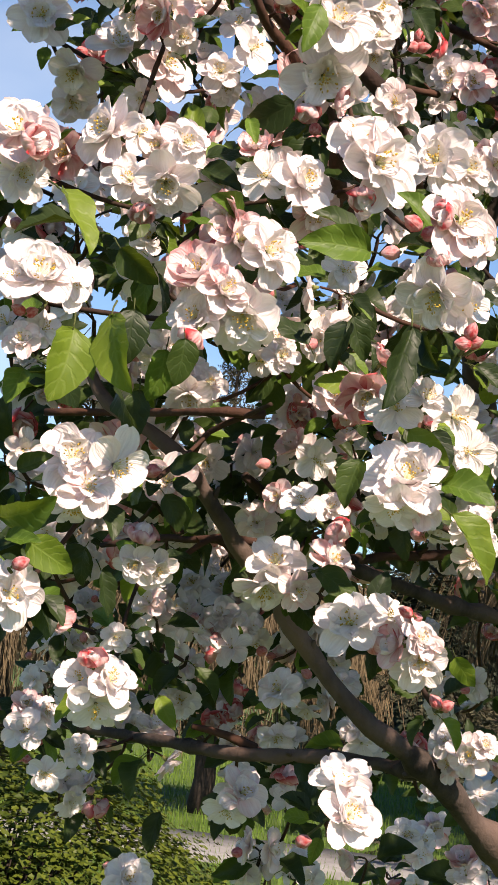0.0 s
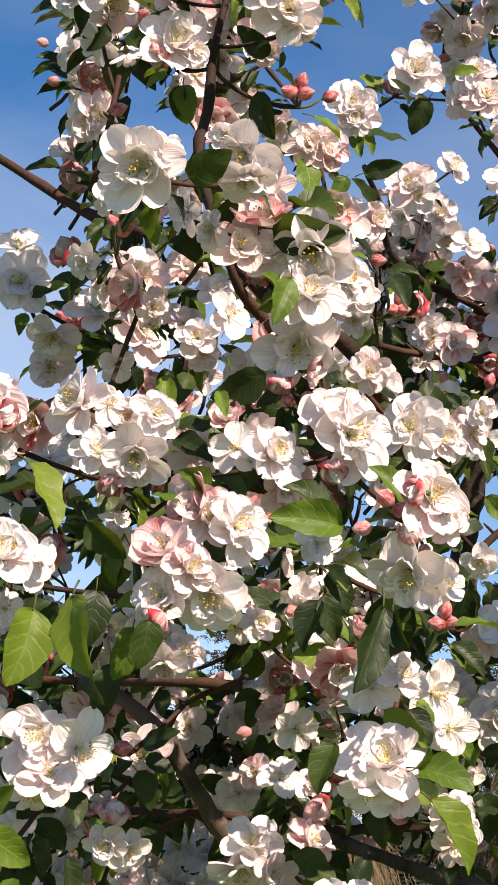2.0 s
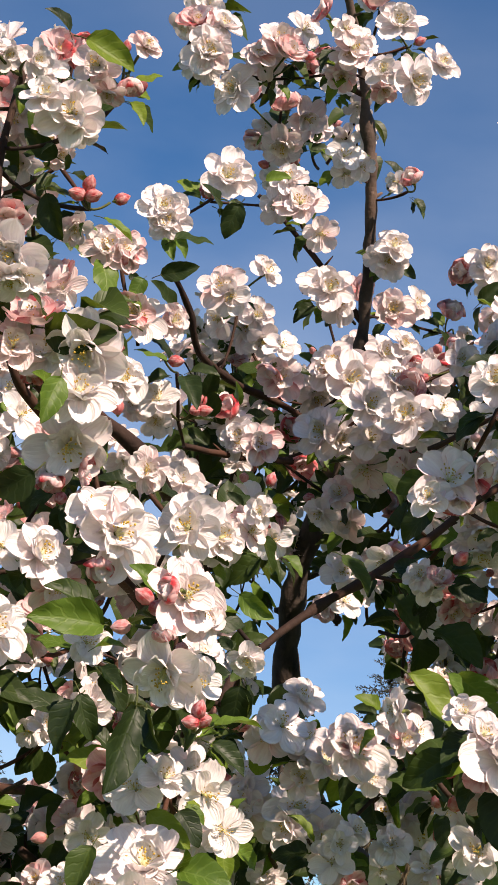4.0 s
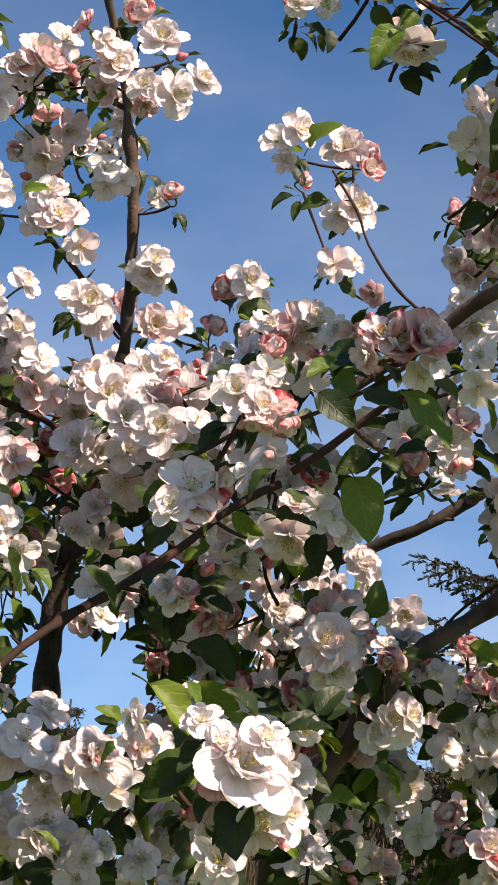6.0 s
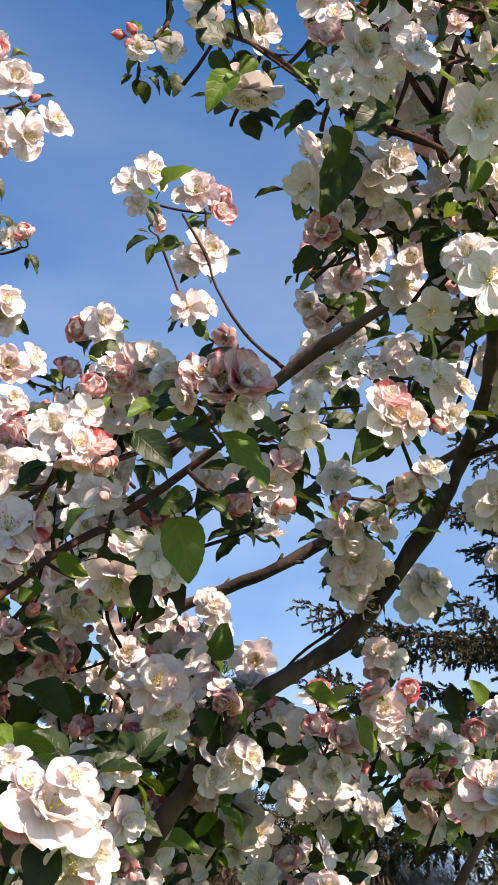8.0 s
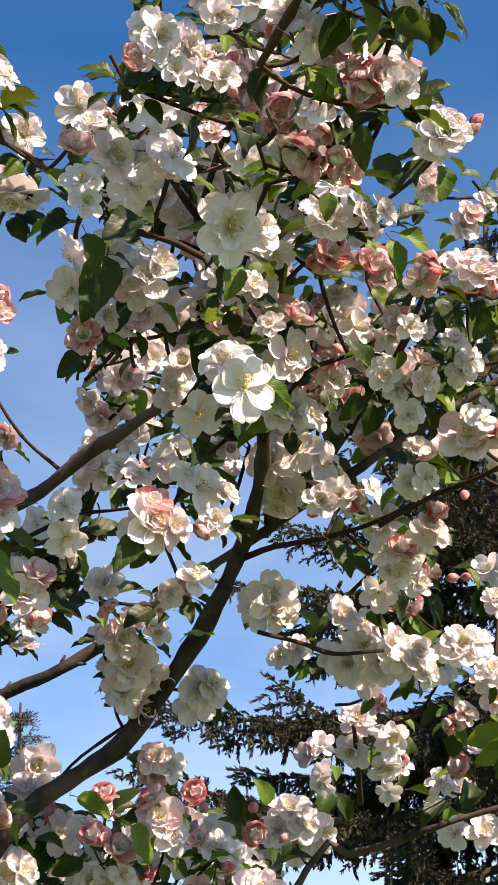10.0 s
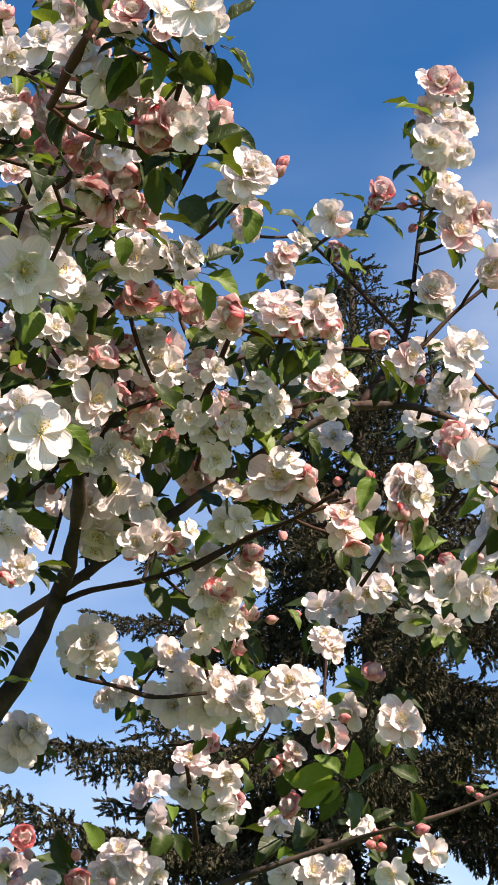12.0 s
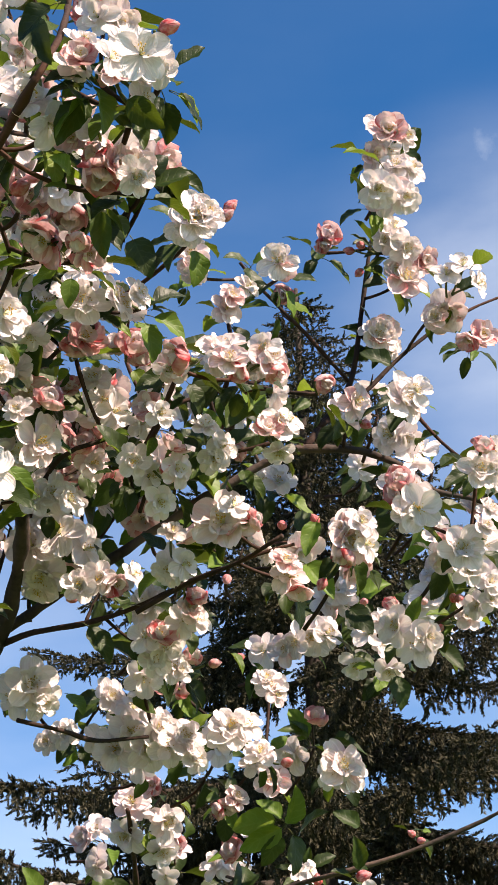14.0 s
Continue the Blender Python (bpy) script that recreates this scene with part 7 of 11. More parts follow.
cluster((0.415, 1.056, 1.944), (0.422, 1.028, 1.961),
        [(0.397, 1.010, 1.941, 2.3, -0.83, -0.38, 0.46, 2), (0.416, 1.012, 1.928, 2.2, -0.16, -0.48, 0.87, 0), (0.422, 1.028, 1.948, 2.4, -0.04, -0.89, 0.45, 0)],
        [],
        [])
cluster((0.352, 1.088, 1.926), (0.415, 1.056, 1.944),
        [(0.348, 1.048, 1.915, 3.1, 0.13, -0.99, 0.09, 0), (0.339, 1.042, 1.917, 2.3, -0.36, -0.93, -0.11, 0), (0.366, 1.065, 1.911, 2.7, 0.46, -0.85, -0.26, 0)],
        [],
        [(0.306, 1.010, 1.897, 0.328, 0.987, 1.889, 0), (0.350, 0.991, 1.922, 0.359, 0.975, 1.886, 3), (0.291, 1.082, 1.920, 0.311, 1.077, 1.906, 3), (0.361, 1.007, 1.946, 0.342, 1.000, 1.930, 1)])
cluster((0.275, 1.209, 1.768), (0.227, 1.237, 1.713),
        [],
        [(0.267, 1.162, 1.758, 1.3, 0.38, -0.72, -0.06, 3)],
        [])
cluster((0.418, 1.145, 1.995), (0.394, 1.174, 2.026),
        [(0.410, 1.100, 1.984, 3.4, 0.93, -0.34, 0.01, 3)],
        [],
        [])
cluster((0.379, 1.126, 2.067), (0.416, 1.143, 2.038),
        [(0.371, 1.085, 2.058, 3.0, -0.15, -0.50, -0.89, 2), (0.361, 1.103, 2.070, 2.6, -0.55, -0.83, 0.12, 0)],
        [],
        [(0.354, 1.043, 2.035, 0.366, 1.031, 2.019, 0)])
cluster((0.353, 1.187, 1.949), (0.330, 1.193, 1.938),
        [(0.347, 1.139, 1.953, 3.0, -0.39, -0.88, 0.34, 1), (0.343, 1.149, 1.926, 4.7, -0.29, -0.44, -0.81, 1)],
        [],
        [])
cluster((0.278, 1.305, 1.724), (0.205, 1.318, 1.731),
        [(0.268, 1.256, 1.714, 3.2, -0.13, -0.93, 0.34, 0), (0.267, 1.292, 1.698, 2.9, -0.10, -0.90, -0.42, 0)],
        [],
        [])
cluster((0.291, 1.245, 1.902), (0.244, 1.244, 1.914),
        [(0.284, 1.207, 1.894, 3.1, 0.63, -0.58, 0.55, 3)],
        [],
        [(0.262, 1.289, 1.904, 0.283, 1.276, 1.875, 1)])
cluster((0.478, 1.103, 2.198), (0.480, 1.118, 2.190),
        [(0.462, 1.064, 2.180, 3.1, -0.46, -0.86, -0.24, 1), (0.477, 1.057, 2.197, 2.6, 0.34, -0.94, 0.07, 0), (0.468, 1.080, 2.197, 2.4, -0.56, -0.69, -0.46, 1)],
        [],
        [(0.466, 1.021, 2.222, 0.454, 1.018, 2.172, 1), (0.451, 1.003, 2.192, 0.451, 0.997, 2.160, 1)])
cluster((0.309, 1.302, 1.758), (0.293, 1.296, 1.783),
        [],
        [(0.300, 1.254, 1.747, 1.3, 0.58, -0.80, 0.11, 3)],
        [])
cluster((0.465, 1.124, 2.250), (0.478, 1.103, 2.198),
        [(0.458, 1.078, 2.253, 4.9, -0.79, 0.34, -0.51, 0), (0.455, 1.083, 2.226, 4.0, -0.52, -0.40, -0.87, 0)],
        [],
        [(0.396, 1.082, 2.313, 0.377, 1.077, 2.279, 2)])
cluster((0.410, 1.287, 1.889), (0.413, 1.302, 1.881),
        [(0.394, 1.242, 1.881, 5.0, -0.14, -0.96, 0.25, 1), (0.409, 1.249, 1.878, 2.7, 0.54, -0.74, -0.31, 2), (0.409, 1.271, 1.863, 4.4, 0.21, -0.85, -0.48, 0)],
        [],
        [(0.431, 1.262, 1.869, 0.440, 1.262, 1.848, 0)])
cluster((0.417, 1.343, 1.739), (0.424, 1.358, 1.731),
        [(0.409, 1.298, 1.729, 2.2, 0.09, -0.85, 0.52, 0), (0.402, 1.321, 1.737, 2.4, -0.48, -0.81, 0.33, 1)],
        [],
        [])
cluster((0.522, 1.224, 2.039), (0.531, 1.239, 2.031),
        [(0.513, 1.183, 2.039, 3.2, -0.37, -0.90, 0.24, 0), (0.515, 1.182, 2.020, 2.3, 0.73, 0.15, -0.68, 3)],
        [],
        [])
cluster((0.372, 1.274, 2.136), (0.347, 1.279, 2.127),
        [(0.365, 1.235, 2.125, 4.8, 0.32, -0.92, -0.21, 1), (0.352, 1.235, 2.118, 2.9, -0.29, -0.92, -0.27, 1), (0.374, 1.222, 2.135, 3.3, 0.32, -0.94, 0.15, 0)],
        [],
        [])
cluster((0.426, 1.193, 2.357), (0.424, 1.208, 2.349),
        [(0.425, 1.151, 2.342, 5.3, 0.03, 0.03, -1.07, 0), (0.410, 1.148, 2.353, 2.9, -0.44, -0.80, -0.14, 1)],
        [],
        [])
cluster((0.474, 1.357, 1.899), (0.500, 1.433, 1.896),
        [(0.472, 1.318, 1.892, 3.4, -0.78, 0.05, -0.61, 2), (0.460, 1.310, 1.887, 2.2, 0.11, -0.82, -0.46, 2), (0.466, 1.332, 1.904, 2.4, -0.07, -0.87, 0.49, 1)],
        [],
        [(0.533, 1.321, 1.908, 0.557, 1.308, 1.894, 3)])
cluster((0.443, 1.394, 1.875), (0.474, 1.357, 1.899),
        [(0.435, 1.352, 1.866, 2.5, 0.16, -1.00, 0.17, 0)],
        [],
        [(0.315, 1.399, 1.906, 0.351, 1.375, 1.881, 1)])
cluster((0.348, 1.236, 2.409), (0.348, 1.251, 2.401),
        [(0.340, 1.192, 2.398, 2.5, -0.16, -0.94, -0.29, 0)],
        [],
        [])
cluster((0.598, 1.461, 1.766), (0.597, 1.476, 1.758),
        [(0.586, 1.420, 1.763, 4.1, -0.13, -0.89, 0.43, 1), (0.597, 1.424, 1.750, 3.1, -0.12, -0.43, -0.74, 2), (0.594, 1.446, 1.739, 2.7, -0.47, -0.82, -0.32, 0)],
        [],
        [])
cluster((0.567, 1.361, 2.054), (0.621, 1.370, 2.020),
        [(0.565, 1.314, 2.041, 4.1, 0.36, -0.93, -0.00, 1), (0.550, 1.315, 2.045, 2.5, -0.19, -0.92, 0.34, 0), (0.571, 1.333, 2.060, 2.4, 0.35, -0.91, 0.22, 2)],
        [],
        [])
cluster((0.594, 1.465, 1.885), (0.589, 1.480, 1.877),
        [(0.573, 1.420, 1.898, 3.2, -0.20, -0.86, 0.47, 1), (0.593, 1.413, 1.886, 3.7, 0.12, -0.87, 0.48, 1), (0.604, 1.430, 1.871, 3.2, 0.44, -0.87, 0.20, 0), (0.577, 1.440, 1.865, 3.2, -0.44, -0.79, -0.43, 0), (0.590, 1.434, 1.860, 3.2, 0.22, -0.95, -0.22, 0)],
        [],
        [(0.567, 1.426, 1.879, 0.542, 1.435, 1.867, 0)])
cluster((0.503, 1.478, 1.876), (0.479, 1.460, 1.862),
        [(0.503, 1.438, 1.866, 5.8, 0.35, -0.94, -0.04, 0), (0.486, 1.441, 1.853, 3.7, -0.40, -0.92, -0.06, 0), (0.520, 1.436, 1.870, 3.7, 0.48, -0.85, 0.21, 0)],
        [(0.474, 1.443, 1.882, 1.3, 0.55, -0.26, 0.08, 3)],
        [])
cluster((0.603, 1.460, 2.060), (0.597, 1.415, 1.994),
        [(0.594, 1.414, 2.050, 4.4, -0.13, -0.68, -0.68, 0)],
        [],
        [])
cluster((0.626, 1.528, 2.280), (0.622, 1.543, 2.272),
        [(0.617, 1.480, 2.268, 3.6, -0.39, -0.92, 0.06, 0), (0.645, 1.498, 2.282, 3.2, 0.44, -0.90, 0.02, 1)],
        [],
        [])
cluster((0.358, 1.618, 2.249), (0.404, 1.597, 2.283),
        [(0.348, 1.570, 2.237, 2.4, -0.64, -0.31, -0.70, 2), (0.365, 1.597, 2.237, 2.4, 0.47, -0.80, -0.37, 2)],
        [],
        [(0.386, 1.647, 2.315, 0.377, 1.652, 2.290, 0)])
cluster((0.545, 1.758, 1.800), (0.552, 1.773, 1.792),
        [(0.531, 1.714, 1.801, 4.3, -0.31, -0.96, 0.46, 0), (0.544, 1.720, 1.781, 3.7, 0.12, -0.66, -0.57, 0)],
        [],
        [])
cluster((0.468, 1.704, 2.012), (0.447, 1.703, 2.022),
        [(0.448, 1.656, 2.006, 3.7, -0.21, -0.90, 0.38, 0), (0.470, 1.658, 1.996, 3.7, 0.30, -0.48, -0.76, 2), (0.461, 1.688, 1.991, 3.2, 0.21, -0.84, -0.50, 0)],
        [],
        [(0.458, 1.602, 1.937, 0.464, 1.585, 1.956, 0)])
cluster((0.482, 1.691, 2.072), (0.447, 1.703, 2.022),
        [(0.466, 1.651, 2.053, 4.9, -0.29, -0.95, 0.12, 0), (0.481, 1.645, 2.071, 3.7, 0.08, -0.92, 0.37, 0), (0.464, 1.668, 2.076, 3.3, -0.58, -0.81, 0.02, 0)],
        [],
        [])
cluster((0.590, 1.756, 1.877), (0.545, 1.758, 1.800),
        [(0.580, 1.710, 1.866, 5.6, -0.57, -0.78, -0.27, 0)],
        [],
        [(0.652, 1.677, 1.834, 0.665, 1.674, 1.813, 3)])
cluster((0.635, 1.665, 2.359), (0.644, 1.680, 2.351),
        [(0.628, 1.604, 2.323, 5.2, 0.01, -0.59, -0.82, 0), (0.628, 1.644, 2.377, 3.3, -0.39, -0.89, 0.03, 0)],
        [],
        [])
cluster((0.420, 1.615, 2.503), (0.425, 1.630, 2.495),
        [(0.424, 1.559, 2.506, 4.8, 0.38, -0.93, 0.03, 0), (0.401, 1.578, 2.499, 3.9, -0.25, -0.96, 0.08, 0), (0.412, 1.581, 2.476, 2.6, 0.02, -0.88, -0.47, 1)],
        [],
        [])
cluster((0.597, 1.594, 2.437), (0.598, 1.610, 2.429),
        [(0.590, 1.555, 2.429, 3.8, 0.74, -0.60, -0.03, 2)],
        [],
        [])
cluster((0.492, 1.602, 2.491), (0.420, 1.615, 2.503),
        [(0.470, 1.557, 2.492, 5.1, -0.31, -0.95, 0.07, 1), (0.499, 1.564, 2.474, 3.8, 0.40, -0.91, -0.08, 1), (0.497, 1.575, 2.493, 4.5, 0.50, -0.80, -0.33, 2)],
        [],
        [(0.433, 1.562, 2.486, 0.455, 1.532, 2.505, 2), (0.469, 1.577, 2.452, 0.482, 1.559, 2.457, 0)])
cluster((0.489, 1.619, 2.435), (0.492, 1.602, 2.491),
        [(0.490, 1.569, 2.428, 5.7, 0.47, -0.88, 0.05, 0), (0.472, 1.582, 2.422, 3.8, -0.30, -0.94, -0.16, 0)],
        [],
        [(0.514, 1.582, 2.434, 0.523, 1.572, 2.433, 1), (0.470, 1.633, 2.467, 0.443, 1.628, 2.451, 1)])
cluster((0.410, 1.811, 2.027), (0.419, 1.826, 2.019),
        [(0.389, 1.765, 2.017, 3.9, -0.83, -0.40, 0.43, 2), (0.413, 1.768, 2.017, 3.9, 0.23, -0.99, -0.07, 0)],
        [],
        [])
cluster((0.555, 1.759, 2.089), (0.540, 1.750, 2.104),
        [(0.545, 1.709, 2.083, 3.9, -0.06, -1.00, 0.04, 0), (0.554, 1.719, 2.062, 3.9, 0.41, -0.91, -0.09, 0), (0.539, 1.713, 2.093, 3.2, -0.22, -0.92, 0.33, 0)],
        [],
        [])
cluster((0.619, 1.829, 2.059), (0.627, 1.844, 2.051),
        [(0.609, 1.782, 2.048, 5.3, -0.21, -0.90, -0.34, 0)],
        [],
        [])
cluster((0.650, 1.687, 2.447), (0.635, 1.665, 2.359),
        [(0.671, 1.638, 2.459, 4.0, 0.27, -0.83, -0.35, 0), (0.638, 1.638, 2.461, 4.0, -0.65, -0.73, 0.12, 1), (0.624, 1.655, 2.426, 4.0, -0.47, -0.40, -0.88, 0), (0.639, 1.662, 2.411, 4.0, -0.48, -0.43, -0.85, 1)],
        [],
        [])
cluster((0.640, 1.914, 1.876), (0.634, 1.929, 1.868),
        [(0.642, 1.863, 1.875, 5.4, 0.05, -1.00, 0.03, 0), (0.619, 1.873, 1.856, 4.0, -0.64, -0.73, -0.26, 0)],
        [],
        [])
cluster((0.503, 1.734, 2.431), (0.501, 1.749, 2.423),
        [(0.496, 1.695, 2.423, 4.1, -0.28, -0.93, -0.23, 1), (0.519, 1.705, 2.434, 3.6, 0.48, -0.88, 0.02, 0)],
        [],
        [])
cluster((0.550, 1.737, 2.400), (0.503, 1.734, 2.431),
        [(0.541, 1.689, 2.389, 3.4, -0.60, -0.55, -0.65, 2)],
        [],
        [])
cluster((0.461, 1.717, 2.518), (0.503, 1.734, 2.431),
        [(0.451, 1.668, 2.505, 3.0, 0.86, -0.48, 0.01, 2)],
        [],
        [])
cluster((0.546, 0.761, 2.193), (0.485, 0.765, 2.210),
        [(0.535, 0.708, 2.174, 2.4, 0.38, -0.91, -0.16, 1), (0.531, 0.722, 2.176, 3.1, -0.28, -0.27, -1.05, 2), (0.531, 0.728, 2.191, 2.2, -0.90, -0.37, 0.10, 2)],
        [],
        [(0.512, 0.726, 2.163, 0.499, 0.725, 2.164, 1), (0.508, 0.709, 2.162, 0.494, 0.696, 2.158, 2)])
cluster((0.553, 0.822, 2.183), (0.523, 0.856, 2.208),
        [(0.541, 0.783, 2.172, 2.2, -0.20, -0.00, -1.07, 2), (0.553, 0.799, 2.176, 2.4, 0.24, -0.71, -0.66, 2)],
        [],
        [])
cluster((0.431, 0.842, 2.236), (0.510, 0.843, 2.222),
        [(0.418, 0.801, 2.224, 2.2, 0.38, -0.93, 0.00, 1), (0.433, 0.813, 2.240, 2.4, 0.44, -0.89, -0.08, 0)],
        [],
        [])
cluster((0.466, 0.837, 2.232), (0.431, 0.842, 2.236),
        [(0.444, 0.794, 2.218, 2.2, -0.28, -0.95, -0.11, 0), (0.461, 0.800, 2.224, 2.2, 0.27, -0.96, 0.09, 0), (0.465, 0.806, 2.241, 2.4, -0.03, -0.95, 0.30, 0)],
        [],
        [])
cluster((0.486, 0.834, 2.232), (0.466, 0.837, 2.232),
        [(0.473, 0.793, 2.220, 2.6, -0.11, -0.98, 0.17, 0), (0.474, 0.805, 2.246, 2.4, -0.28, -0.91, 0.30, 0)],
        [],
        [(0.472, 0.836, 2.216, 0.489, 0.810, 2.213, 0)])
cluster((0.521, 0.830, 2.217), (0.516, 0.849, 2.215),
        [],
        [(0.507, 0.787, 2.203, 1.3, 0.54, -0.77, 0.01, 3)],
        [])
cluster((0.544, 0.851, 2.200), (0.530, 0.869, 2.203),
        [(0.531, 0.809, 2.187, 3.4, -0.78, -0.22, -0.71, 2), (0.524, 0.811, 2.195, 2.2, -0.44, -0.27, 0.85, 3), (0.540, 0.818, 2.188, 2.3, 0.10, -0.56, -0.87, 1)],
        [],
        [])
cluster((0.521, 0.905, 2.176), (0.530, 0.869, 2.203),
        [(0.496, 0.847, 2.149, 4.6, -0.04, -0.89, -0.45, 0), (0.492, 0.855, 2.162, 2.3, -0.42, -0.89, 0.16, 0), (0.535, 0.895, 2.186, 3.6, 0.32, -0.95, 0.07, 0)],
        [],
        [])
cluster((0.441, 0.941, 2.249), (0.462, 0.994, 2.234),
        [(0.431, 0.880, 2.210, 3.9, 0.40, -0.91, -0.06, 0), (0.426, 0.926, 2.266, 2.5, -0.28, -0.89, 0.37, 0), (0.457, 0.923, 2.219, 3.5, 0.31, -0.72, -0.63, 0)],
        [],
        [])
cluster((0.538, 0.945, 2.086), (0.548, 0.959, 2.079),
        [(0.525, 0.904, 2.074, 4.3, -0.18, -0.98, -0.12, 0), (0.516, 0.920, 2.098, 3.7, -0.49, -0.83, 0.28, 0)],
        [],
        [(0.550, 0.935, 2.096, 0.568, 0.935, 2.078, 2)])
cluster((0.457, 1.073, 2.033), (0.416, 1.143, 2.038),
        [(0.440, 1.021, 2.029, 2.5, -0.49, -0.86, 0.07, 0), (0.448, 1.047, 2.015, 2.9, -0.11, -0.69, -0.71, 0)],
        [],
        [])
cluster((0.476, 0.957, 2.292), (0.441, 0.941, 2.249),
        [(0.461, 0.910, 2.275, 3.7, -0.40, -0.81, -0.43, 0), (0.476, 0.907, 2.279, 2.5, 0.42, -0.90, -0.09, 0)],
        [(0.454, 0.933, 2.287, 1.3, 0.64, -0.48, 0.11, 3)],
        [])
cluster((0.492, 0.957, 2.260), (0.483, 0.983, 2.223),
        [(0.483, 0.915, 2.245, 3.7, 0.26, -0.96, 0.10, 0), (0.476, 0.920, 2.253, 2.5, -0.18, -0.95, -0.25, 0), (0.489, 0.936, 2.251, 2.4, 0.27, -0.70, -0.66, 1)],
        [],
        [])
cluster((0.467, 0.984, 2.248), (0.462, 0.994, 2.234),
        [(0.463, 0.940, 2.238, 4.6, 0.25, -0.76, -0.65, 0), (0.444, 0.943, 2.232, 3.7, -0.60, -0.61, -0.51, 0)],
        [],
        [(0.401, 0.936, 2.226, 0.423, 0.934, 2.213, 2), (0.469, 0.940, 2.185, 0.449, 0.939, 2.189, 0)])
cluster((0.554, 0.985, 2.186), (0.520, 0.968, 2.202),
        [(0.536, 0.950, 2.178, 2.2, -0.40, -0.91, -0.09, 1), (0.546, 0.939, 2.170, 2.2, 0.27, -0.96, 0.00, 0), (0.530, 0.965, 2.190, 2.4, -0.65, -0.76, 0.07, 0)],
        [],
        [])
cluster((0.627, 0.977, 2.254), (0.633, 0.991, 2.247),
        [(0.600, 0.918, 2.250, 3.4, -0.55, -0.79, 0.28, 0), (0.630, 0.936, 2.244, 3.0, 0.47, -0.78, 0.14, 0), (0.637, 0.942, 2.240, 2.6, 0.55, -0.83, -0.10, 0), (0.608, 0.946, 2.241, 3.9, -0.21, -0.93, -0.30, 0), (0.601, 0.949, 2.246, 3.0, -0.37, -0.89, 0.27, 0)],
        [],
        [(0.612, 0.959, 2.245, 0.594, 0.958, 2.251, 0)])
cluster((0.659, 0.994, 2.137), (0.668, 1.009, 2.130),
        [(0.647, 0.957, 2.127, 2.5, -0.40, -0.87, -0.30, 0), (0.665, 0.971, 2.125, 2.4, 0.29, -0.82, -0.50, 0)],
        [],
        [(0.661, 0.999, 2.129, 0.654, 1.002, 2.104, 1)])
cluster((0.593, 1.008, 2.166), (0.554, 0.985, 2.186),
        [(0.588, 0.965, 2.167, 3.0, 0.00, -0.83, 0.43, 2), (0.567, 0.966, 2.157, 2.2, -0.60, -0.79, 0.12, 0), (0.587, 0.978, 2.142, 3.8, 0.27, -0.93, -0.26, 1)],
        [],
        [(0.579, 0.968, 2.113, 0.567, 0.979, 2.095, 2)])
cluster((0.541, 0.974, 2.286), (0.492, 0.957, 2.260),
        [(0.516, 0.933, 2.283, 2.2, -0.32, -0.89, 0.31, 1), (0.539, 0.933, 2.265, 2.6, 0.18, -0.67, -0.72, 0), (0.516, 0.947, 2.306, 2.4, -0.35, -0.89, 0.30, 1)],
        [],
        [])
cluster((0.525, 1.088, 2.049), (0.457, 1.073, 2.033),
        [(0.511, 1.044, 2.035, 4.6, 0.33, -0.94, -0.04, 0), (0.503, 1.055, 2.030, 3.4, -0.11, -0.98, -0.14, 0), (0.524, 1.044, 2.033, 3.0, 0.29, -0.96, 0.01, 1), (0.509, 1.048, 2.050, 3.0, 0.05, -0.92, 0.40, 1)],
        [],
        [(0.501, 1.054, 2.024, 0.485, 1.045, 1.999, 1), (0.514, 0.988, 2.073, 0.521, 0.979, 2.053, 1)])
cluster((0.443, 1.012, 2.322), (0.425, 1.038, 2.298),
        [(0.431, 0.975, 2.313, 3.5, -0.20, -0.91, -0.37, 1), (0.439, 0.994, 2.308, 3.0, 0.16, -0.65, -0.74, 2)],
        [],
        [])
cluster((0.554, 1.117, 2.015), (0.525, 1.088, 2.049),
        [(0.534, 1.086, 1.999, 2.2, -0.47, -0.80, -0.38, 1), (0.550, 1.075, 2.010, 3.0, 0.22, -0.95, 0.23, 0), (0.548, 1.095, 2.009, 2.4, 0.30, -0.93, 0.21, 2)],
        [],
        [])
cluster((0.549, 1.095, 2.089), (0.525, 1.088, 2.049),
        [(0.547, 1.055, 2.071, 3.9, 0.31, -0.95, 0.06, 0), (0.535, 1.052, 2.077, 2.6, -0.05, -0.95, 0.31, 0), (0.526, 1.063, 2.085, 2.6, -0.34, -0.87, 0.35, 1)],
        [],
        [])
cluster((0.573, 1.101, 2.066), (0.549, 1.095, 2.089),
        [(0.552, 1.064, 2.042, 2.2, -0.37, 0.18, -0.91, 2), (0.558, 1.057, 2.047, 2.6, -0.02, -0.97, -0.24, 0), (0.567, 1.058, 2.071, 2.6, 0.33, -0.87, 0.38, 0)],
        [],
        [])
cluster((0.519, 1.112, 2.093), (0.549, 1.095, 2.089),
        [(0.505, 1.070, 2.080, 2.2, 0.02, -0.92, 0.39, 0), (0.497, 1.092, 2.095, 2.4, -0.59, -0.79, 0.16, 0)],
        [],
        [])
cluster((0.640, 1.201, 1.814), (0.644, 1.216, 1.807),
        [(0.625, 1.160, 1.810, 4.6, -0.18, -0.85, 0.50, 1), (0.619, 1.168, 1.795, 4.0, -0.59, -0.78, -0.22, 1), (0.636, 1.153, 1.801, 3.5, 0.22, -0.95, 0.24, 0)],
        [],
        [])
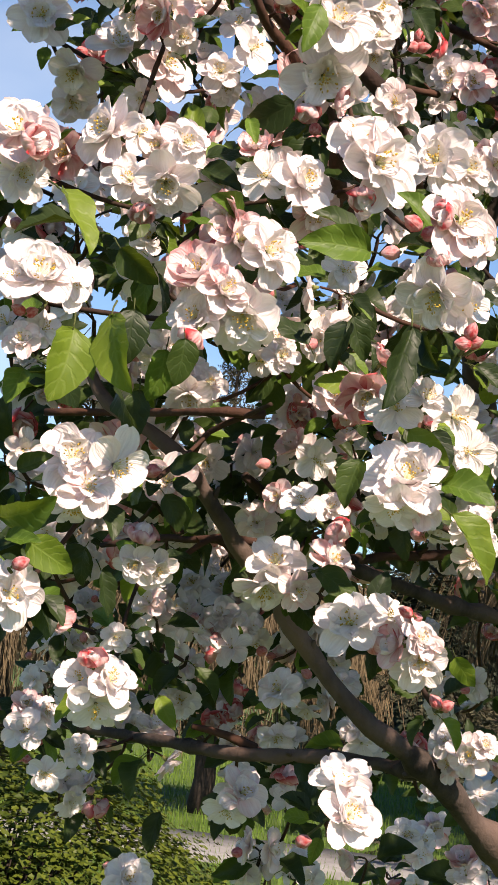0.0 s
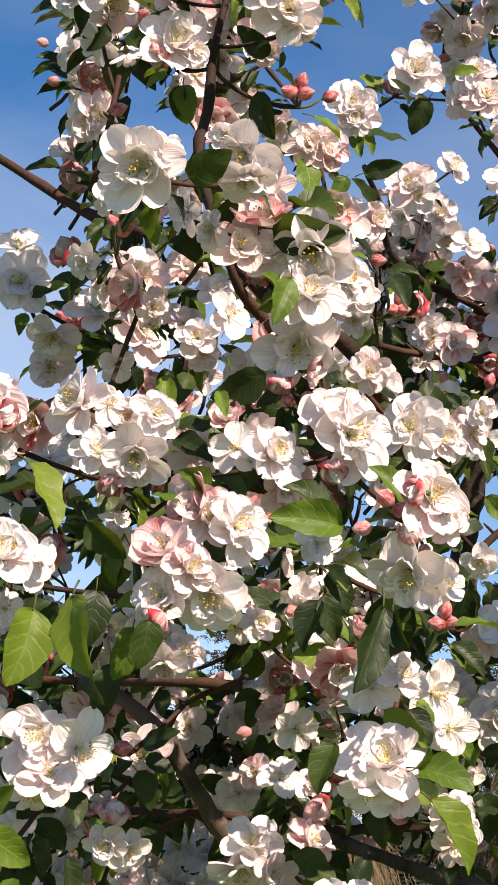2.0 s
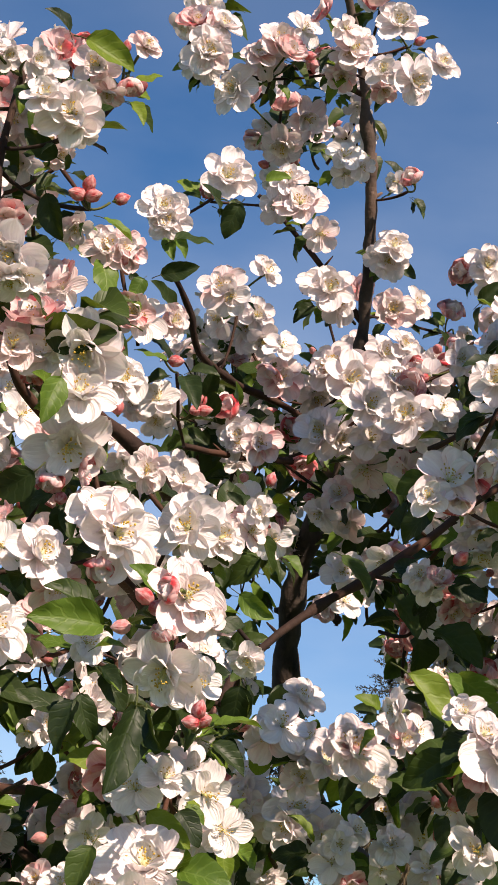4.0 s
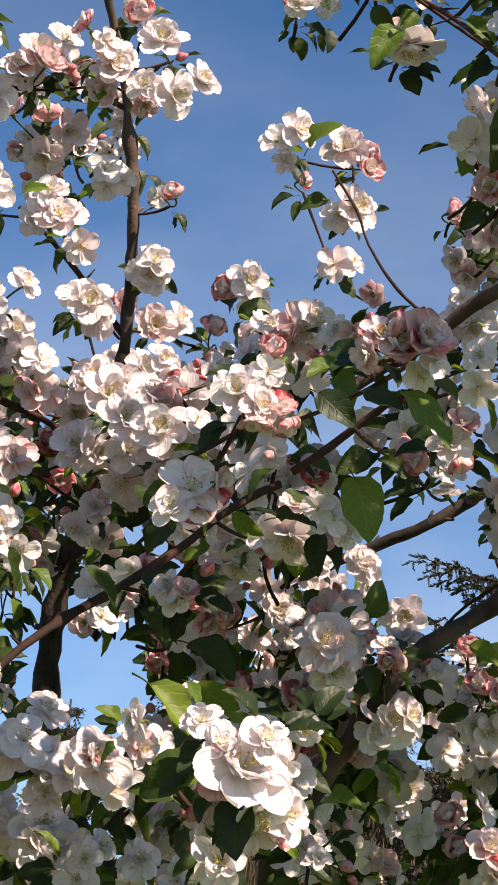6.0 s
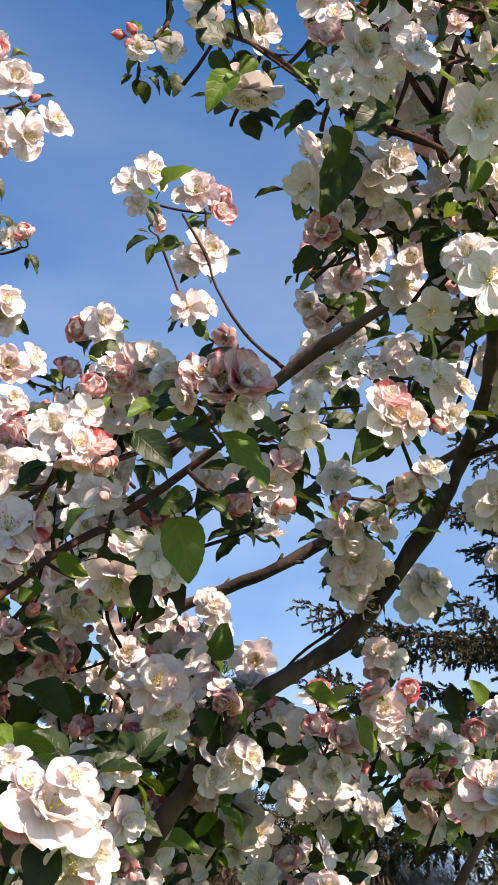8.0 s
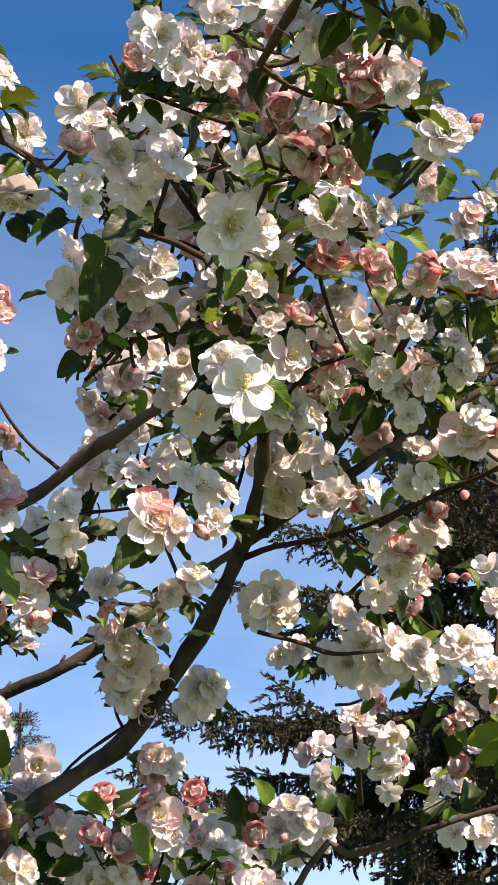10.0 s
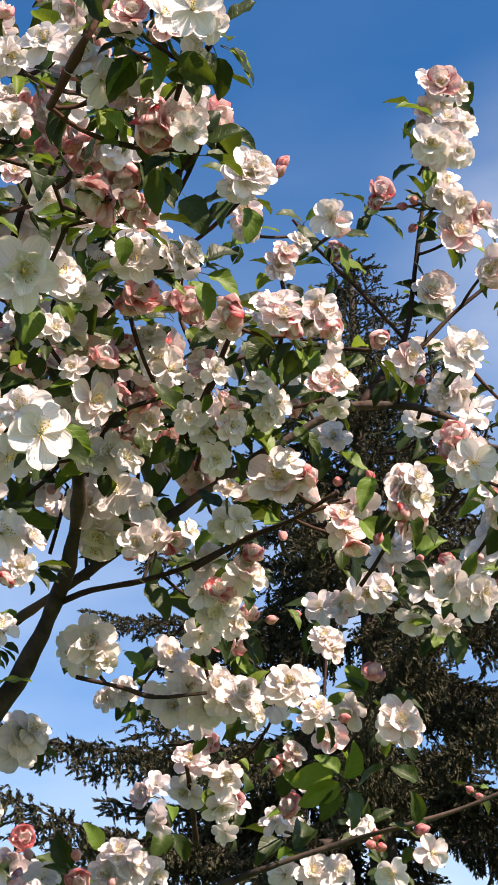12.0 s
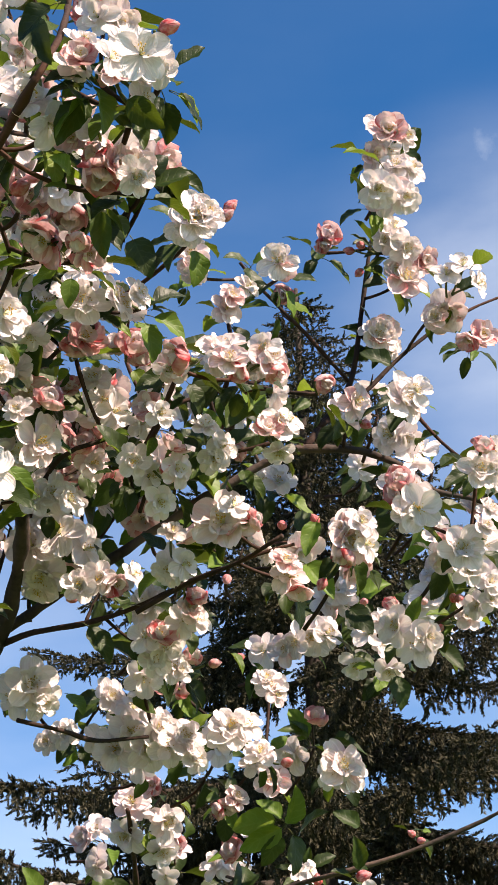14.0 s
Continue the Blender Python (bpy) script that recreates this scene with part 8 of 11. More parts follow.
cluster((0.696, 1.191, 1.796), (0.640, 1.201, 1.814),
        [(0.683, 1.153, 1.784, 2.6, -0.25, -0.98, 0.42, 2), (0.689, 1.165, 1.801, 2.4, -0.17, -0.85, 0.50, 0)],
        [],
        [])
cluster((0.508, 1.064, 2.224), (0.478, 1.103, 2.198),
        [(0.498, 1.021, 2.215, 4.0, -0.41, -0.90, 0.11, 0), (0.493, 1.033, 2.207, 3.1, -0.05, -0.83, -0.56, 1), (0.506, 1.018, 2.225, 3.1, 0.30, -0.95, 0.06, 0), (0.485, 1.029, 2.208, 2.2, -0.32, -0.92, -0.21, 1)],
        [],
        [(0.475, 1.032, 2.232, 0.497, 1.025, 2.220, 0)])
cluster((0.575, 1.057, 2.195), (0.593, 1.008, 2.166),
        [(0.554, 1.020, 2.178, 2.7, -0.27, -0.73, 0.55, 1), (0.570, 1.017, 2.189, 2.7, 0.16, -0.96, 0.25, 1), (0.568, 1.043, 2.174, 2.4, 0.16, -0.73, -0.66, 2)],
        [],
        [(0.541, 1.025, 2.184, 0.547, 0.998, 2.180, 2), (0.591, 1.058, 2.218, 0.568, 1.044, 2.216, 3)])
cluster((0.640, 1.044, 2.252), (0.678, 1.080, 2.208),
        [(0.628, 0.995, 2.241, 3.6, 0.05, -1.00, -0.05, 1), (0.623, 1.006, 2.236, 2.7, -0.08, -0.95, 0.31, 1), (0.639, 1.014, 2.261, 2.4, 0.13, -0.96, 0.26, 0)],
        [],
        [])
cluster((0.622, 1.069, 2.289), (0.640, 1.044, 2.252),
        [(0.597, 1.024, 2.251, 2.7, -0.21, -0.47, -0.93, 0), (0.609, 1.029, 2.286, 3.3, -0.11, -0.91, 0.02, 0), (0.618, 1.027, 2.292, 2.8, -0.04, -0.91, 0.04, 0)],
        [],
        [])
cluster((0.389, 1.071, 2.379), (0.401, 1.085, 2.347),
        [(0.373, 1.030, 2.373, 4.5, 0.06, -0.98, 0.17, 0), (0.365, 1.038, 2.364, 3.2, -0.20, -0.90, -0.39, 1), (0.389, 1.024, 2.365, 2.7, 0.44, -0.87, 0.21, 0)],
        [],
        [(0.397, 1.077, 2.373, 0.420, 1.046, 2.373, 1)])
cluster((0.474, 1.059, 2.358), (0.494, 1.030, 2.352),
        [(0.460, 1.014, 2.343, 2.2, -0.01, 0.43, -0.90, 3)],
        [],
        [(0.446, 1.057, 2.321, 0.456, 1.046, 2.340, 1)])
cluster((0.571, 1.216, 2.037), (0.522, 1.224, 2.039),
        [(0.557, 1.173, 2.024, 2.3, -0.97, -0.16, -0.19, 2)],
        [],
        [])
cluster((0.696, 1.079, 2.279), (0.708, 1.060, 2.224),
        [(0.684, 1.035, 2.267, 3.8, -0.09, -0.87, 0.26, 2), (0.675, 1.040, 2.271, 2.8, -0.59, -0.80, 0.12, 1), (0.689, 1.036, 2.261, 2.8, 0.38, -0.29, -0.89, 2)],
        [],
        [])
cluster((0.679, 1.110, 2.251), (0.678, 1.080, 2.208),
        [(0.643, 1.068, 2.240, 2.4, -0.44, -0.88, 0.19, 1), (0.661, 1.060, 2.248, 2.9, -0.41, -0.85, 0.33, 0), (0.675, 1.075, 2.239, 2.9, 0.08, -0.90, -0.43, 0), (0.684, 1.075, 2.231, 2.9, 0.18, -0.87, -0.46, 0)],
        [],
        [])
cluster((0.657, 1.308, 1.820), (0.662, 1.322, 1.813),
        [(0.644, 1.269, 1.808, 2.4, -0.77, -0.74, 0.19, 2)],
        [],
        [])
cluster((0.586, 1.174, 2.177), (0.651, 1.167, 2.193),
        [(0.573, 1.134, 2.166, 3.8, 0.00, -0.82, -0.58, 0)],
        [],
        [])
cluster((0.432, 1.139, 2.380), (0.426, 1.193, 2.357),
        [(0.420, 1.102, 2.371, 3.9, -0.08, -1.00, -0.04, 0)],
        [],
        [(0.402, 1.124, 2.366, 0.370, 1.105, 2.378, 0), (0.384, 1.116, 2.352, 0.398, 1.112, 2.334, 1), (0.358, 1.124, 2.424, 0.392, 1.121, 2.407, 1)])
cluster((0.682, 1.139, 2.214), (0.649, 1.133, 2.194),
        [(0.664, 1.098, 2.208, 2.9, -0.28, -0.90, 0.33, 1), (0.677, 1.105, 2.199, 2.9, 0.10, -0.96, -0.27, 1), (0.695, 1.119, 2.191, 2.5, 0.26, -0.80, -0.55, 2)],
        [],
        [])
cluster((0.662, 1.161, 2.185), (0.651, 1.167, 2.193),
        [(0.636, 1.125, 2.172, 2.9, -0.38, -0.92, -0.05, 0), (0.663, 1.119, 2.173, 2.9, 0.25, -0.96, 0.09, 0), (0.650, 1.123, 2.178, 3.4, -0.02, -0.99, -0.13, 0)],
        [],
        [])
cluster((0.613, 1.090, 2.381), (0.558, 1.045, 2.341),
        [(0.598, 1.045, 2.366, 3.4, -0.27, -0.94, -0.22, 1), (0.612, 1.070, 2.367, 3.0, 0.12, -0.66, -0.74, 0)],
        [],
        [])
cluster((0.766, 1.215, 2.096), (0.722, 1.200, 2.111),
        [(0.744, 1.170, 2.088, 3.0, -0.34, -0.91, 0.24, 0), (0.754, 1.164, 2.087, 3.0, -0.05, -0.94, 0.32, 1), (0.757, 1.182, 2.074, 3.0, -0.25, -0.91, -0.33, 0)],
        [],
        [(0.706, 1.194, 2.099, 0.723, 1.185, 2.073, 1)])
cluster((0.729, 1.220, 2.147), (0.713, 1.220, 2.113),
        [(0.693, 1.181, 2.129, 3.0, -0.54, -0.84, -0.09, 0), (0.710, 1.184, 2.138, 3.0, -0.42, -0.90, -0.06, 0), (0.725, 1.184, 2.135, 2.3, 0.23, -0.66, -0.65, 2), (0.741, 1.180, 2.144, 2.5, 0.43, -0.89, 0.17, 0)],
        [],
        [(0.729, 1.196, 2.117, 0.740, 1.166, 2.121, 1)])
cluster((0.683, 1.412, 1.887), (0.688, 1.426, 1.880),
        [(0.667, 1.384, 1.851, 3.1, -0.16, 0.20, -0.91, 2), (0.667, 1.368, 1.887, 3.1, -0.23, -0.90, 0.37, 0), (0.655, 1.377, 1.892, 2.2, -0.78, -0.60, 0.43, 2), (0.688, 1.376, 1.880, 3.1, 0.26, -0.94, 0.22, 0)],
        [(0.675, 1.362, 1.867, 1.3, 0.42, -0.92, 0.04, 3)],
        [(0.654, 1.376, 1.871, 0.667, 1.354, 1.882, 2)])
cluster((0.595, 1.351, 2.058), (0.567, 1.361, 2.054),
        [(0.584, 1.308, 2.058, 3.1, 0.04, -0.93, 0.37, 1), (0.573, 1.306, 2.059, 2.6, -0.21, -0.89, 0.40, 1), (0.594, 1.305, 2.046, 2.6, 0.25, -0.96, 0.12, 0), (0.577, 1.330, 2.024, 4.6, -0.43, -0.89, -0.17, 1)],
        [],
        [(0.623, 1.320, 2.050, 0.640, 1.300, 2.055, 3)])
cluster((0.602, 1.391, 2.026), (0.611, 1.380, 2.004),
        [(0.577, 1.347, 2.006, 3.7, -0.24, -0.96, -0.13, 0), (0.602, 1.361, 2.023, 4.6, -0.14, -0.46, -0.82, 0), (0.605, 1.375, 2.001, 3.2, 0.39, -0.87, -0.29, 1)],
        [],
        [])
cluster((0.703, 1.277, 2.186), (0.738, 1.305, 2.184),
        [(0.672, 1.237, 2.186, 4.6, -0.63, -0.78, 0.07, 0), (0.691, 1.220, 2.192, 4.2, -0.47, -0.87, 0.13, 0), (0.718, 1.223, 2.181, 4.2, 0.37, -0.87, -0.03, 0), (0.687, 1.251, 2.162, 4.6, -0.40, -0.44, -0.82, 0), (0.688, 1.265, 2.157, 3.7, -0.44, -0.23, -0.88, 0)],
        [],
        [])
cluster((0.668, 1.440, 1.866), (0.683, 1.412, 1.887),
        [(0.658, 1.401, 1.853, 3.2, 0.01, -0.80, -0.46, 2)],
        [(0.653, 1.402, 1.855, 1.3, 0.46, -0.85, 0.06, 3)],
        [(0.634, 1.413, 1.890, 0.646, 1.404, 1.875, 2)])
cluster((0.638, 1.431, 1.924), (0.683, 1.412, 1.887),
        [(0.624, 1.393, 1.913, 4.6, -0.06, -0.99, 0.13, 1), (0.635, 1.395, 1.899, 3.7, 0.24, -0.97, -0.03, 0), (0.617, 1.388, 1.926, 3.2, -0.78, -0.40, 0.57, 2)],
        [],
        [(0.596, 1.385, 1.902, 0.619, 1.381, 1.876, 3)])
cluster((0.374, 1.258, 2.517), (0.379, 1.272, 2.510),
        [(0.353, 1.218, 2.507, 3.7, -0.19, -0.95, 0.26, 1), (0.367, 1.211, 2.499, 2.2, 0.35, -0.55, -0.91, 2), (0.380, 1.233, 2.508, 2.4, 0.45, -0.72, -0.52, 0)],
        [],
        [])
cluster((0.610, 1.296, 2.268), (0.621, 1.342, 2.287),
        [(0.599, 1.250, 2.273, 4.3, -0.60, -0.75, 0.15, 0), (0.600, 1.260, 2.255, 3.7, 0.02, -0.99, 0.17, 0), (0.594, 1.266, 2.246, 3.2, -0.19, -0.90, -0.39, 0)],
        [],
        [])
cluster((0.638, 1.429, 1.972), (0.638, 1.431, 1.924),
        [(0.617, 1.389, 1.963, 3.2, -0.34, -0.92, 0.20, 1), (0.633, 1.391, 1.958, 3.2, 0.30, -0.95, 0.06, 0), (0.627, 1.414, 1.953, 2.8, -0.58, -0.76, -0.31, 2)],
        [],
        [])
cluster((0.710, 1.350, 2.094), (0.716, 1.320, 2.056),
        [(0.696, 1.303, 2.088, 4.6, -0.21, -0.99, -0.00, 0), (0.686, 1.317, 2.081, 4.3, -0.81, -0.43, -0.44, 0), (0.709, 1.310, 2.076, 3.7, 0.25, -0.74, -0.54, 0)],
        [],
        [])
cluster((0.393, 1.313, 2.473), (0.374, 1.258, 2.517),
        [(0.379, 1.268, 2.458, 3.3, -0.50, -0.45, -0.74, 0)],
        [],
        [])
cluster((0.694, 1.481, 2.052), (0.603, 1.460, 2.060),
        [(0.678, 1.436, 2.042, 4.6, -0.09, -0.99, 0.05, 0), (0.675, 1.451, 2.030, 4.0, -0.28, -0.95, -0.13, 0), (0.687, 1.429, 2.046, 3.4, 0.17, -0.97, 0.19, 0)],
        [],
        [])
cluster((0.668, 1.588, 1.869), (0.664, 1.602, 1.862),
        [(0.628, 1.555, 1.867, 4.0, -0.40, -0.80, 0.44, 0), (0.665, 1.550, 1.858, 3.4, 0.23, -0.96, 0.16, 0), (0.675, 1.546, 1.848, 3.4, 0.36, -0.92, 0.13, 0)],
        [],
        [])
cluster((0.860, 1.471, 2.108), (0.870, 1.485, 2.100),
        [(0.863, 1.415, 2.095, 4.6, 0.32, -0.95, 0.02, 0), (0.856, 1.426, 2.080, 4.6, 0.04, -0.89, -0.45, 0), (0.840, 1.429, 2.097, 4.1, -0.01, -0.99, -0.11, 0), (0.843, 1.432, 2.121, 3.6, -0.32, -0.85, 0.42, 0), (0.835, 1.458, 2.088, 4.6, -0.47, -0.88, 0.03, 0)],
        [],
        [])
cluster((0.614, 1.639, 1.885), (0.668, 1.588, 1.869),
        [(0.601, 1.600, 1.873, 4.1, 0.17, -0.95, 0.27, 0), (0.625, 1.617, 1.867, 3.6, 0.43, -0.89, -0.12, 0)],
        [],
        [(0.647, 1.662, 1.838, 0.622, 1.639, 1.849, 3), (0.653, 1.670, 1.836, 0.670, 1.660, 1.856, 3)])
cluster((0.845, 1.500, 2.152), (0.860, 1.471, 2.108),
        [(0.832, 1.459, 2.140, 3.6, 0.22, -0.97, 0.05, 0), (0.853, 1.482, 2.128, 3.2, 0.20, -0.83, -0.52, 0)],
        [],
        [(0.801, 1.490, 2.148, 0.810, 1.471, 2.130, 2)])
cluster((0.835, 1.551, 2.125), (0.845, 1.500, 2.152),
        [(0.831, 1.489, 2.103, 3.6, 0.16, -0.97, -0.16, 0), (0.811, 1.528, 2.121, 3.1, -0.35, -0.93, 0.08, 0), (0.796, 1.542, 2.116, 2.7, -0.69, -0.70, -0.18, 0)],
        [],
        [])
cluster((0.645, 1.522, 2.427), (0.597, 1.594, 2.437),
        [(0.606, 1.485, 2.420, 3.8, -0.66, -0.75, 0.07, 1), (0.629, 1.480, 2.418, 4.4, 0.21, -0.94, 0.26, 0), (0.647, 1.480, 2.421, 3.8, 0.28, -0.96, 0.10, 0), (0.642, 1.480, 2.401, 4.4, 0.35, -0.93, -0.09, 0)],
        [],
        [])
cluster((0.879, 1.715, 1.987), (0.862, 1.640, 1.928),
        [(0.842, 1.673, 1.971, 4.6, -0.58, -0.81, -0.04, 0), (0.855, 1.671, 1.996, 4.6, -0.30, -0.78, 0.68, 0), (0.873, 1.669, 1.979, 4.6, 0.24, -0.95, 0.19, 0), (0.866, 1.686, 1.958, 4.6, -0.30, -0.87, -0.40, 0), (0.898, 1.683, 1.972, 4.6, 0.42, -0.89, -0.17, 0)],
        [],
        [(0.845, 1.697, 2.003, 0.827, 1.680, 2.023, 2)])
cluster((0.692, 1.676, 2.440), (0.650, 1.687, 2.447),
        [(0.678, 1.632, 2.426, 4.1, -0.08, -0.93, -0.34, 0)],
        [],
        [])
cluster((1.007, 1.798, 2.106), (0.992, 1.794, 2.082),
        [(1.014, 1.747, 2.098, 4.6, 0.05, -0.90, -0.27, 0), (0.977, 1.757, 2.124, 4.6, -0.54, -0.88, 0.28, 1), (0.974, 1.770, 2.087, 4.6, -0.69, -0.39, -0.59, 0), (1.020, 1.777, 2.072, 4.3, 0.02, -0.63, -0.64, 0)],
        [],
        [])
cluster((0.546, 0.707, 2.215), (0.546, 0.761, 2.193),
        [(0.518, 0.667, 2.202, 2.3, -0.31, -0.89, 0.34, 1), (0.535, 0.669, 2.210, 2.6, 0.12, -0.96, 0.27, 0), (0.539, 0.663, 2.205, 2.2, 0.29, -0.95, 0.08, 0), (0.519, 0.675, 2.206, 2.2, -0.91, -0.01, 0.34, 2), (0.536, 0.672, 2.192, 2.2, 0.40, -0.83, -0.38, 0)],
        [],
        [(0.523, 0.663, 2.181, 0.539, 0.660, 2.165, 1)])
cluster((0.561, 0.745, 2.185), (0.546, 0.761, 2.193),
        [(0.542, 0.699, 2.161, 2.3, 0.02, -0.90, -0.44, 0), (0.546, 0.712, 2.182, 2.7, -0.36, -0.93, 0.11, 1)],
        [],
        [(0.513, 0.685, 2.203, 0.523, 0.687, 2.179, 2)])
cluster((0.522, 0.730, 2.234), (0.546, 0.707, 2.215),
        [(0.504, 0.689, 2.219, 2.3, 0.05, -0.99, -0.12, 0), (0.514, 0.700, 2.246, 2.4, 0.02, -0.97, 0.25, 0)],
        [],
        [(0.482, 0.668, 2.235, 0.466, 0.680, 2.221, 0), (0.500, 0.698, 2.212, 0.518, 0.696, 2.197, 1), (0.478, 0.688, 2.242, 0.487, 0.682, 2.212, 0)])
cluster((0.512, 0.759, 2.220), (0.485, 0.765, 2.210),
        [(0.502, 0.719, 2.198, 3.0, 0.60, -0.48, -0.73, 0), (0.489, 0.723, 2.217, 3.4, -0.17, -0.96, 0.23, 0), (0.474, 0.740, 2.237, 3.0, -0.65, -0.76, 0.02, 0)],
        [],
        [])
cluster((0.547, 0.767, 2.222), (0.546, 0.761, 2.193),
        [(0.529, 0.727, 2.207, 2.2, 0.07, -0.99, -0.10, 0), (0.526, 0.750, 2.219, 2.4, -0.69, -0.59, -0.42, 1)],
        [],
        [(0.537, 0.716, 2.215, 0.556, 0.709, 2.210, 1)])
cluster((0.477, 0.808, 2.270), (0.486, 0.834, 2.232),
        [(0.456, 0.763, 2.267, 2.2, 0.02, -0.55, 0.81, 2), (0.464, 0.772, 2.246, 2.5, 0.20, -0.73, -0.65, 0), (0.460, 0.786, 2.273, 2.4, -0.06, -0.56, -0.83, 1)],
        [],
        [])
cluster((0.451, 0.829, 2.250), (0.466, 0.837, 2.232),
        [(0.434, 0.791, 2.237, 3.2, 0.29, -0.94, -0.19, 0), (0.454, 0.802, 2.246, 2.8, 0.46, -0.84, -0.28, 0)],
        [],
        [])
cluster((0.534, 0.853, 2.295), (0.477, 0.808, 2.270),
        [(0.517, 0.814, 2.282, 2.2, -0.26, -0.20, -1.05, 3)],
        [],
        [])
cluster((0.667, 0.920, 2.182), (0.659, 0.994, 2.137),
        [(0.650, 0.877, 2.163, 2.8, -0.96, 0.30, -0.07, 3), (0.646, 0.877, 2.169, 2.4, -0.83, -0.32, -0.49, 2), (0.653, 0.904, 2.172, 2.4, -0.34, -0.60, -0.72, 1)],
        [],
        [])
cluster((0.663, 0.947, 2.153), (0.659, 0.994, 2.137),
        [(0.648, 0.912, 2.141, 2.2, -0.16, -0.98, -0.14, 0), (0.645, 0.927, 2.153, 2.4, -0.68, -0.72, 0.12, 2)],
        [],
        [])
cluster((0.717, 0.923, 2.187), (0.667, 0.920, 2.182),
        [(0.686, 0.882, 2.175, 2.8, -0.39, -0.86, 0.34, 1), (0.682, 0.892, 2.176, 2.2, -0.68, -0.71, -0.20, 0), (0.696, 0.887, 2.169, 2.2, -0.61, -0.05, -0.85, 2), (0.720, 0.886, 2.184, 3.3, 0.21, -0.97, 0.06, 1), (0.723, 0.889, 2.175, 2.2, 0.60, -0.16, -0.78, 2)],
        [],
        [])
cluster((0.794, 0.935, 2.076), (0.805, 0.949, 2.069),
        [(0.777, 0.899, 2.063, 4.0, 0.16, -0.94, -0.30, 1), (0.770, 0.899, 2.070, 2.2, -0.94, -0.46, -0.16, 2), (0.781, 0.889, 2.072, 2.4, -0.14, -0.95, 0.27, 0), (0.788, 0.896, 2.059, 2.4, 0.28, -0.94, -0.20, 0), (0.775, 0.905, 2.053, 2.4, -0.67, 0.23, -0.73, 2)],
        [],
        [(0.770, 0.931, 2.087, 0.760, 0.931, 2.062, 2)])
cluster((0.719, 0.982, 2.156), (0.659, 0.994, 2.137),
        [(0.688, 0.927, 2.147, 2.2, -0.21, -0.89, 0.40, 0), (0.706, 0.953, 2.137, 2.5, -0.25, -0.81, -0.53, 0), (0.711, 0.948, 2.144, 2.5, 0.16, -0.97, -0.15, 0)],
        [],
        [])
cluster((0.677, 0.906, 2.284), (0.627, 0.977, 2.254),
        [(0.661, 0.867, 2.272, 3.7, -0.11, -0.99, -0.12, 0), (0.655, 0.875, 2.267, 2.9, -0.09, -0.84, -0.54, 0), (0.669, 0.866, 2.278, 2.9, 0.16, -0.98, 0.10, 0)],
        [],
        [(0.612, 0.807, 2.231, 0.622, 0.803, 2.222, 2)])
cluster((0.731, 0.924, 2.204), (0.717, 0.923, 2.187),
        [(0.713, 0.883, 2.189, 2.5, -0.63, -0.77, -0.05, 0), (0.719, 0.909, 2.189, 2.4, -0.38, -0.58, -0.72, 0)],
        [],
        [])
cluster((0.687, 0.988, 2.132), (0.659, 0.994, 2.137),
        [(0.668, 0.940, 2.133, 2.5, 0.31, -0.65, 0.69, 2), (0.673, 0.943, 2.118, 2.5, 0.12, -0.92, -0.37, 1), (0.669, 0.966, 2.103, 2.5, -0.08, -0.83, -0.55, 0)],
        [(0.669, 0.949, 2.121, 1.3, 0.56, -0.41, 0.05, 3)],
        [])
cluster((0.756, 0.956, 2.159), (0.719, 0.982, 2.156),
        [(0.739, 0.916, 2.153, 3.3, -0.12, -0.90, 0.42, 0), (0.731, 0.918, 2.146, 2.5, -0.39, -0.86, 0.31, 1), (0.747, 0.913, 2.154, 2.2, 0.17, -0.92, 0.35, 0), (0.742, 0.925, 2.133, 2.2, -0.26, -0.33, -0.92, 0)],
        [],
        [])
cluster((0.662, 0.971, 2.258), (0.627, 0.977, 2.254),
        [(0.644, 0.930, 2.244, 2.5, 0.46, -0.86, 0.09, 0)],
        [],
        [(0.625, 0.970, 2.245, 0.637, 0.956, 2.252, 0), (0.637, 0.922, 2.281, 0.644, 0.913, 2.254, 1)])
cluster((0.749, 1.022, 2.121), (0.782, 1.040, 2.114),
        [(0.727, 0.987, 2.107, 4.6, -0.50, -0.86, -0.04, 1), (0.739, 0.985, 2.103, 2.6, 0.38, -0.20, -0.88, 2), (0.722, 0.996, 2.106, 2.6, -0.48, -0.88, 0.02, 0), (0.730, 0.975, 2.115, 2.6, -0.28, -0.84, 0.46, 0), (0.744, 0.976, 2.105, 2.2, 0.70, -0.65, 0.28, 2)],
        [],
        [])
cluster((0.744, 1.110, 2.127), (0.752, 1.105, 2.108),
        [(0.710, 1.036, 2.117, 2.2, -0.14, -0.89, 0.42, 0), (0.740, 1.082, 2.113, 2.8, 0.27, -0.95, -0.18, 0), (0.733, 1.098, 2.114, 2.8, -0.46, -0.68, -0.57, 0)],
        [],
        [])
cluster((0.691, 1.035, 2.193), (0.693, 1.070, 2.216),
        [(0.671, 0.991, 2.177, 2.6, -0.07, -0.70, -0.73, 0)],
        [],
        [(0.660, 1.025, 2.146, 0.650, 1.031, 2.125, 1)])
cluster((0.825, 1.007, 2.236), (0.780, 1.035, 2.252),
        [(0.809, 0.969, 2.224, 2.3, 0.23, -0.60, -0.73, 2)],
        [],
        [])
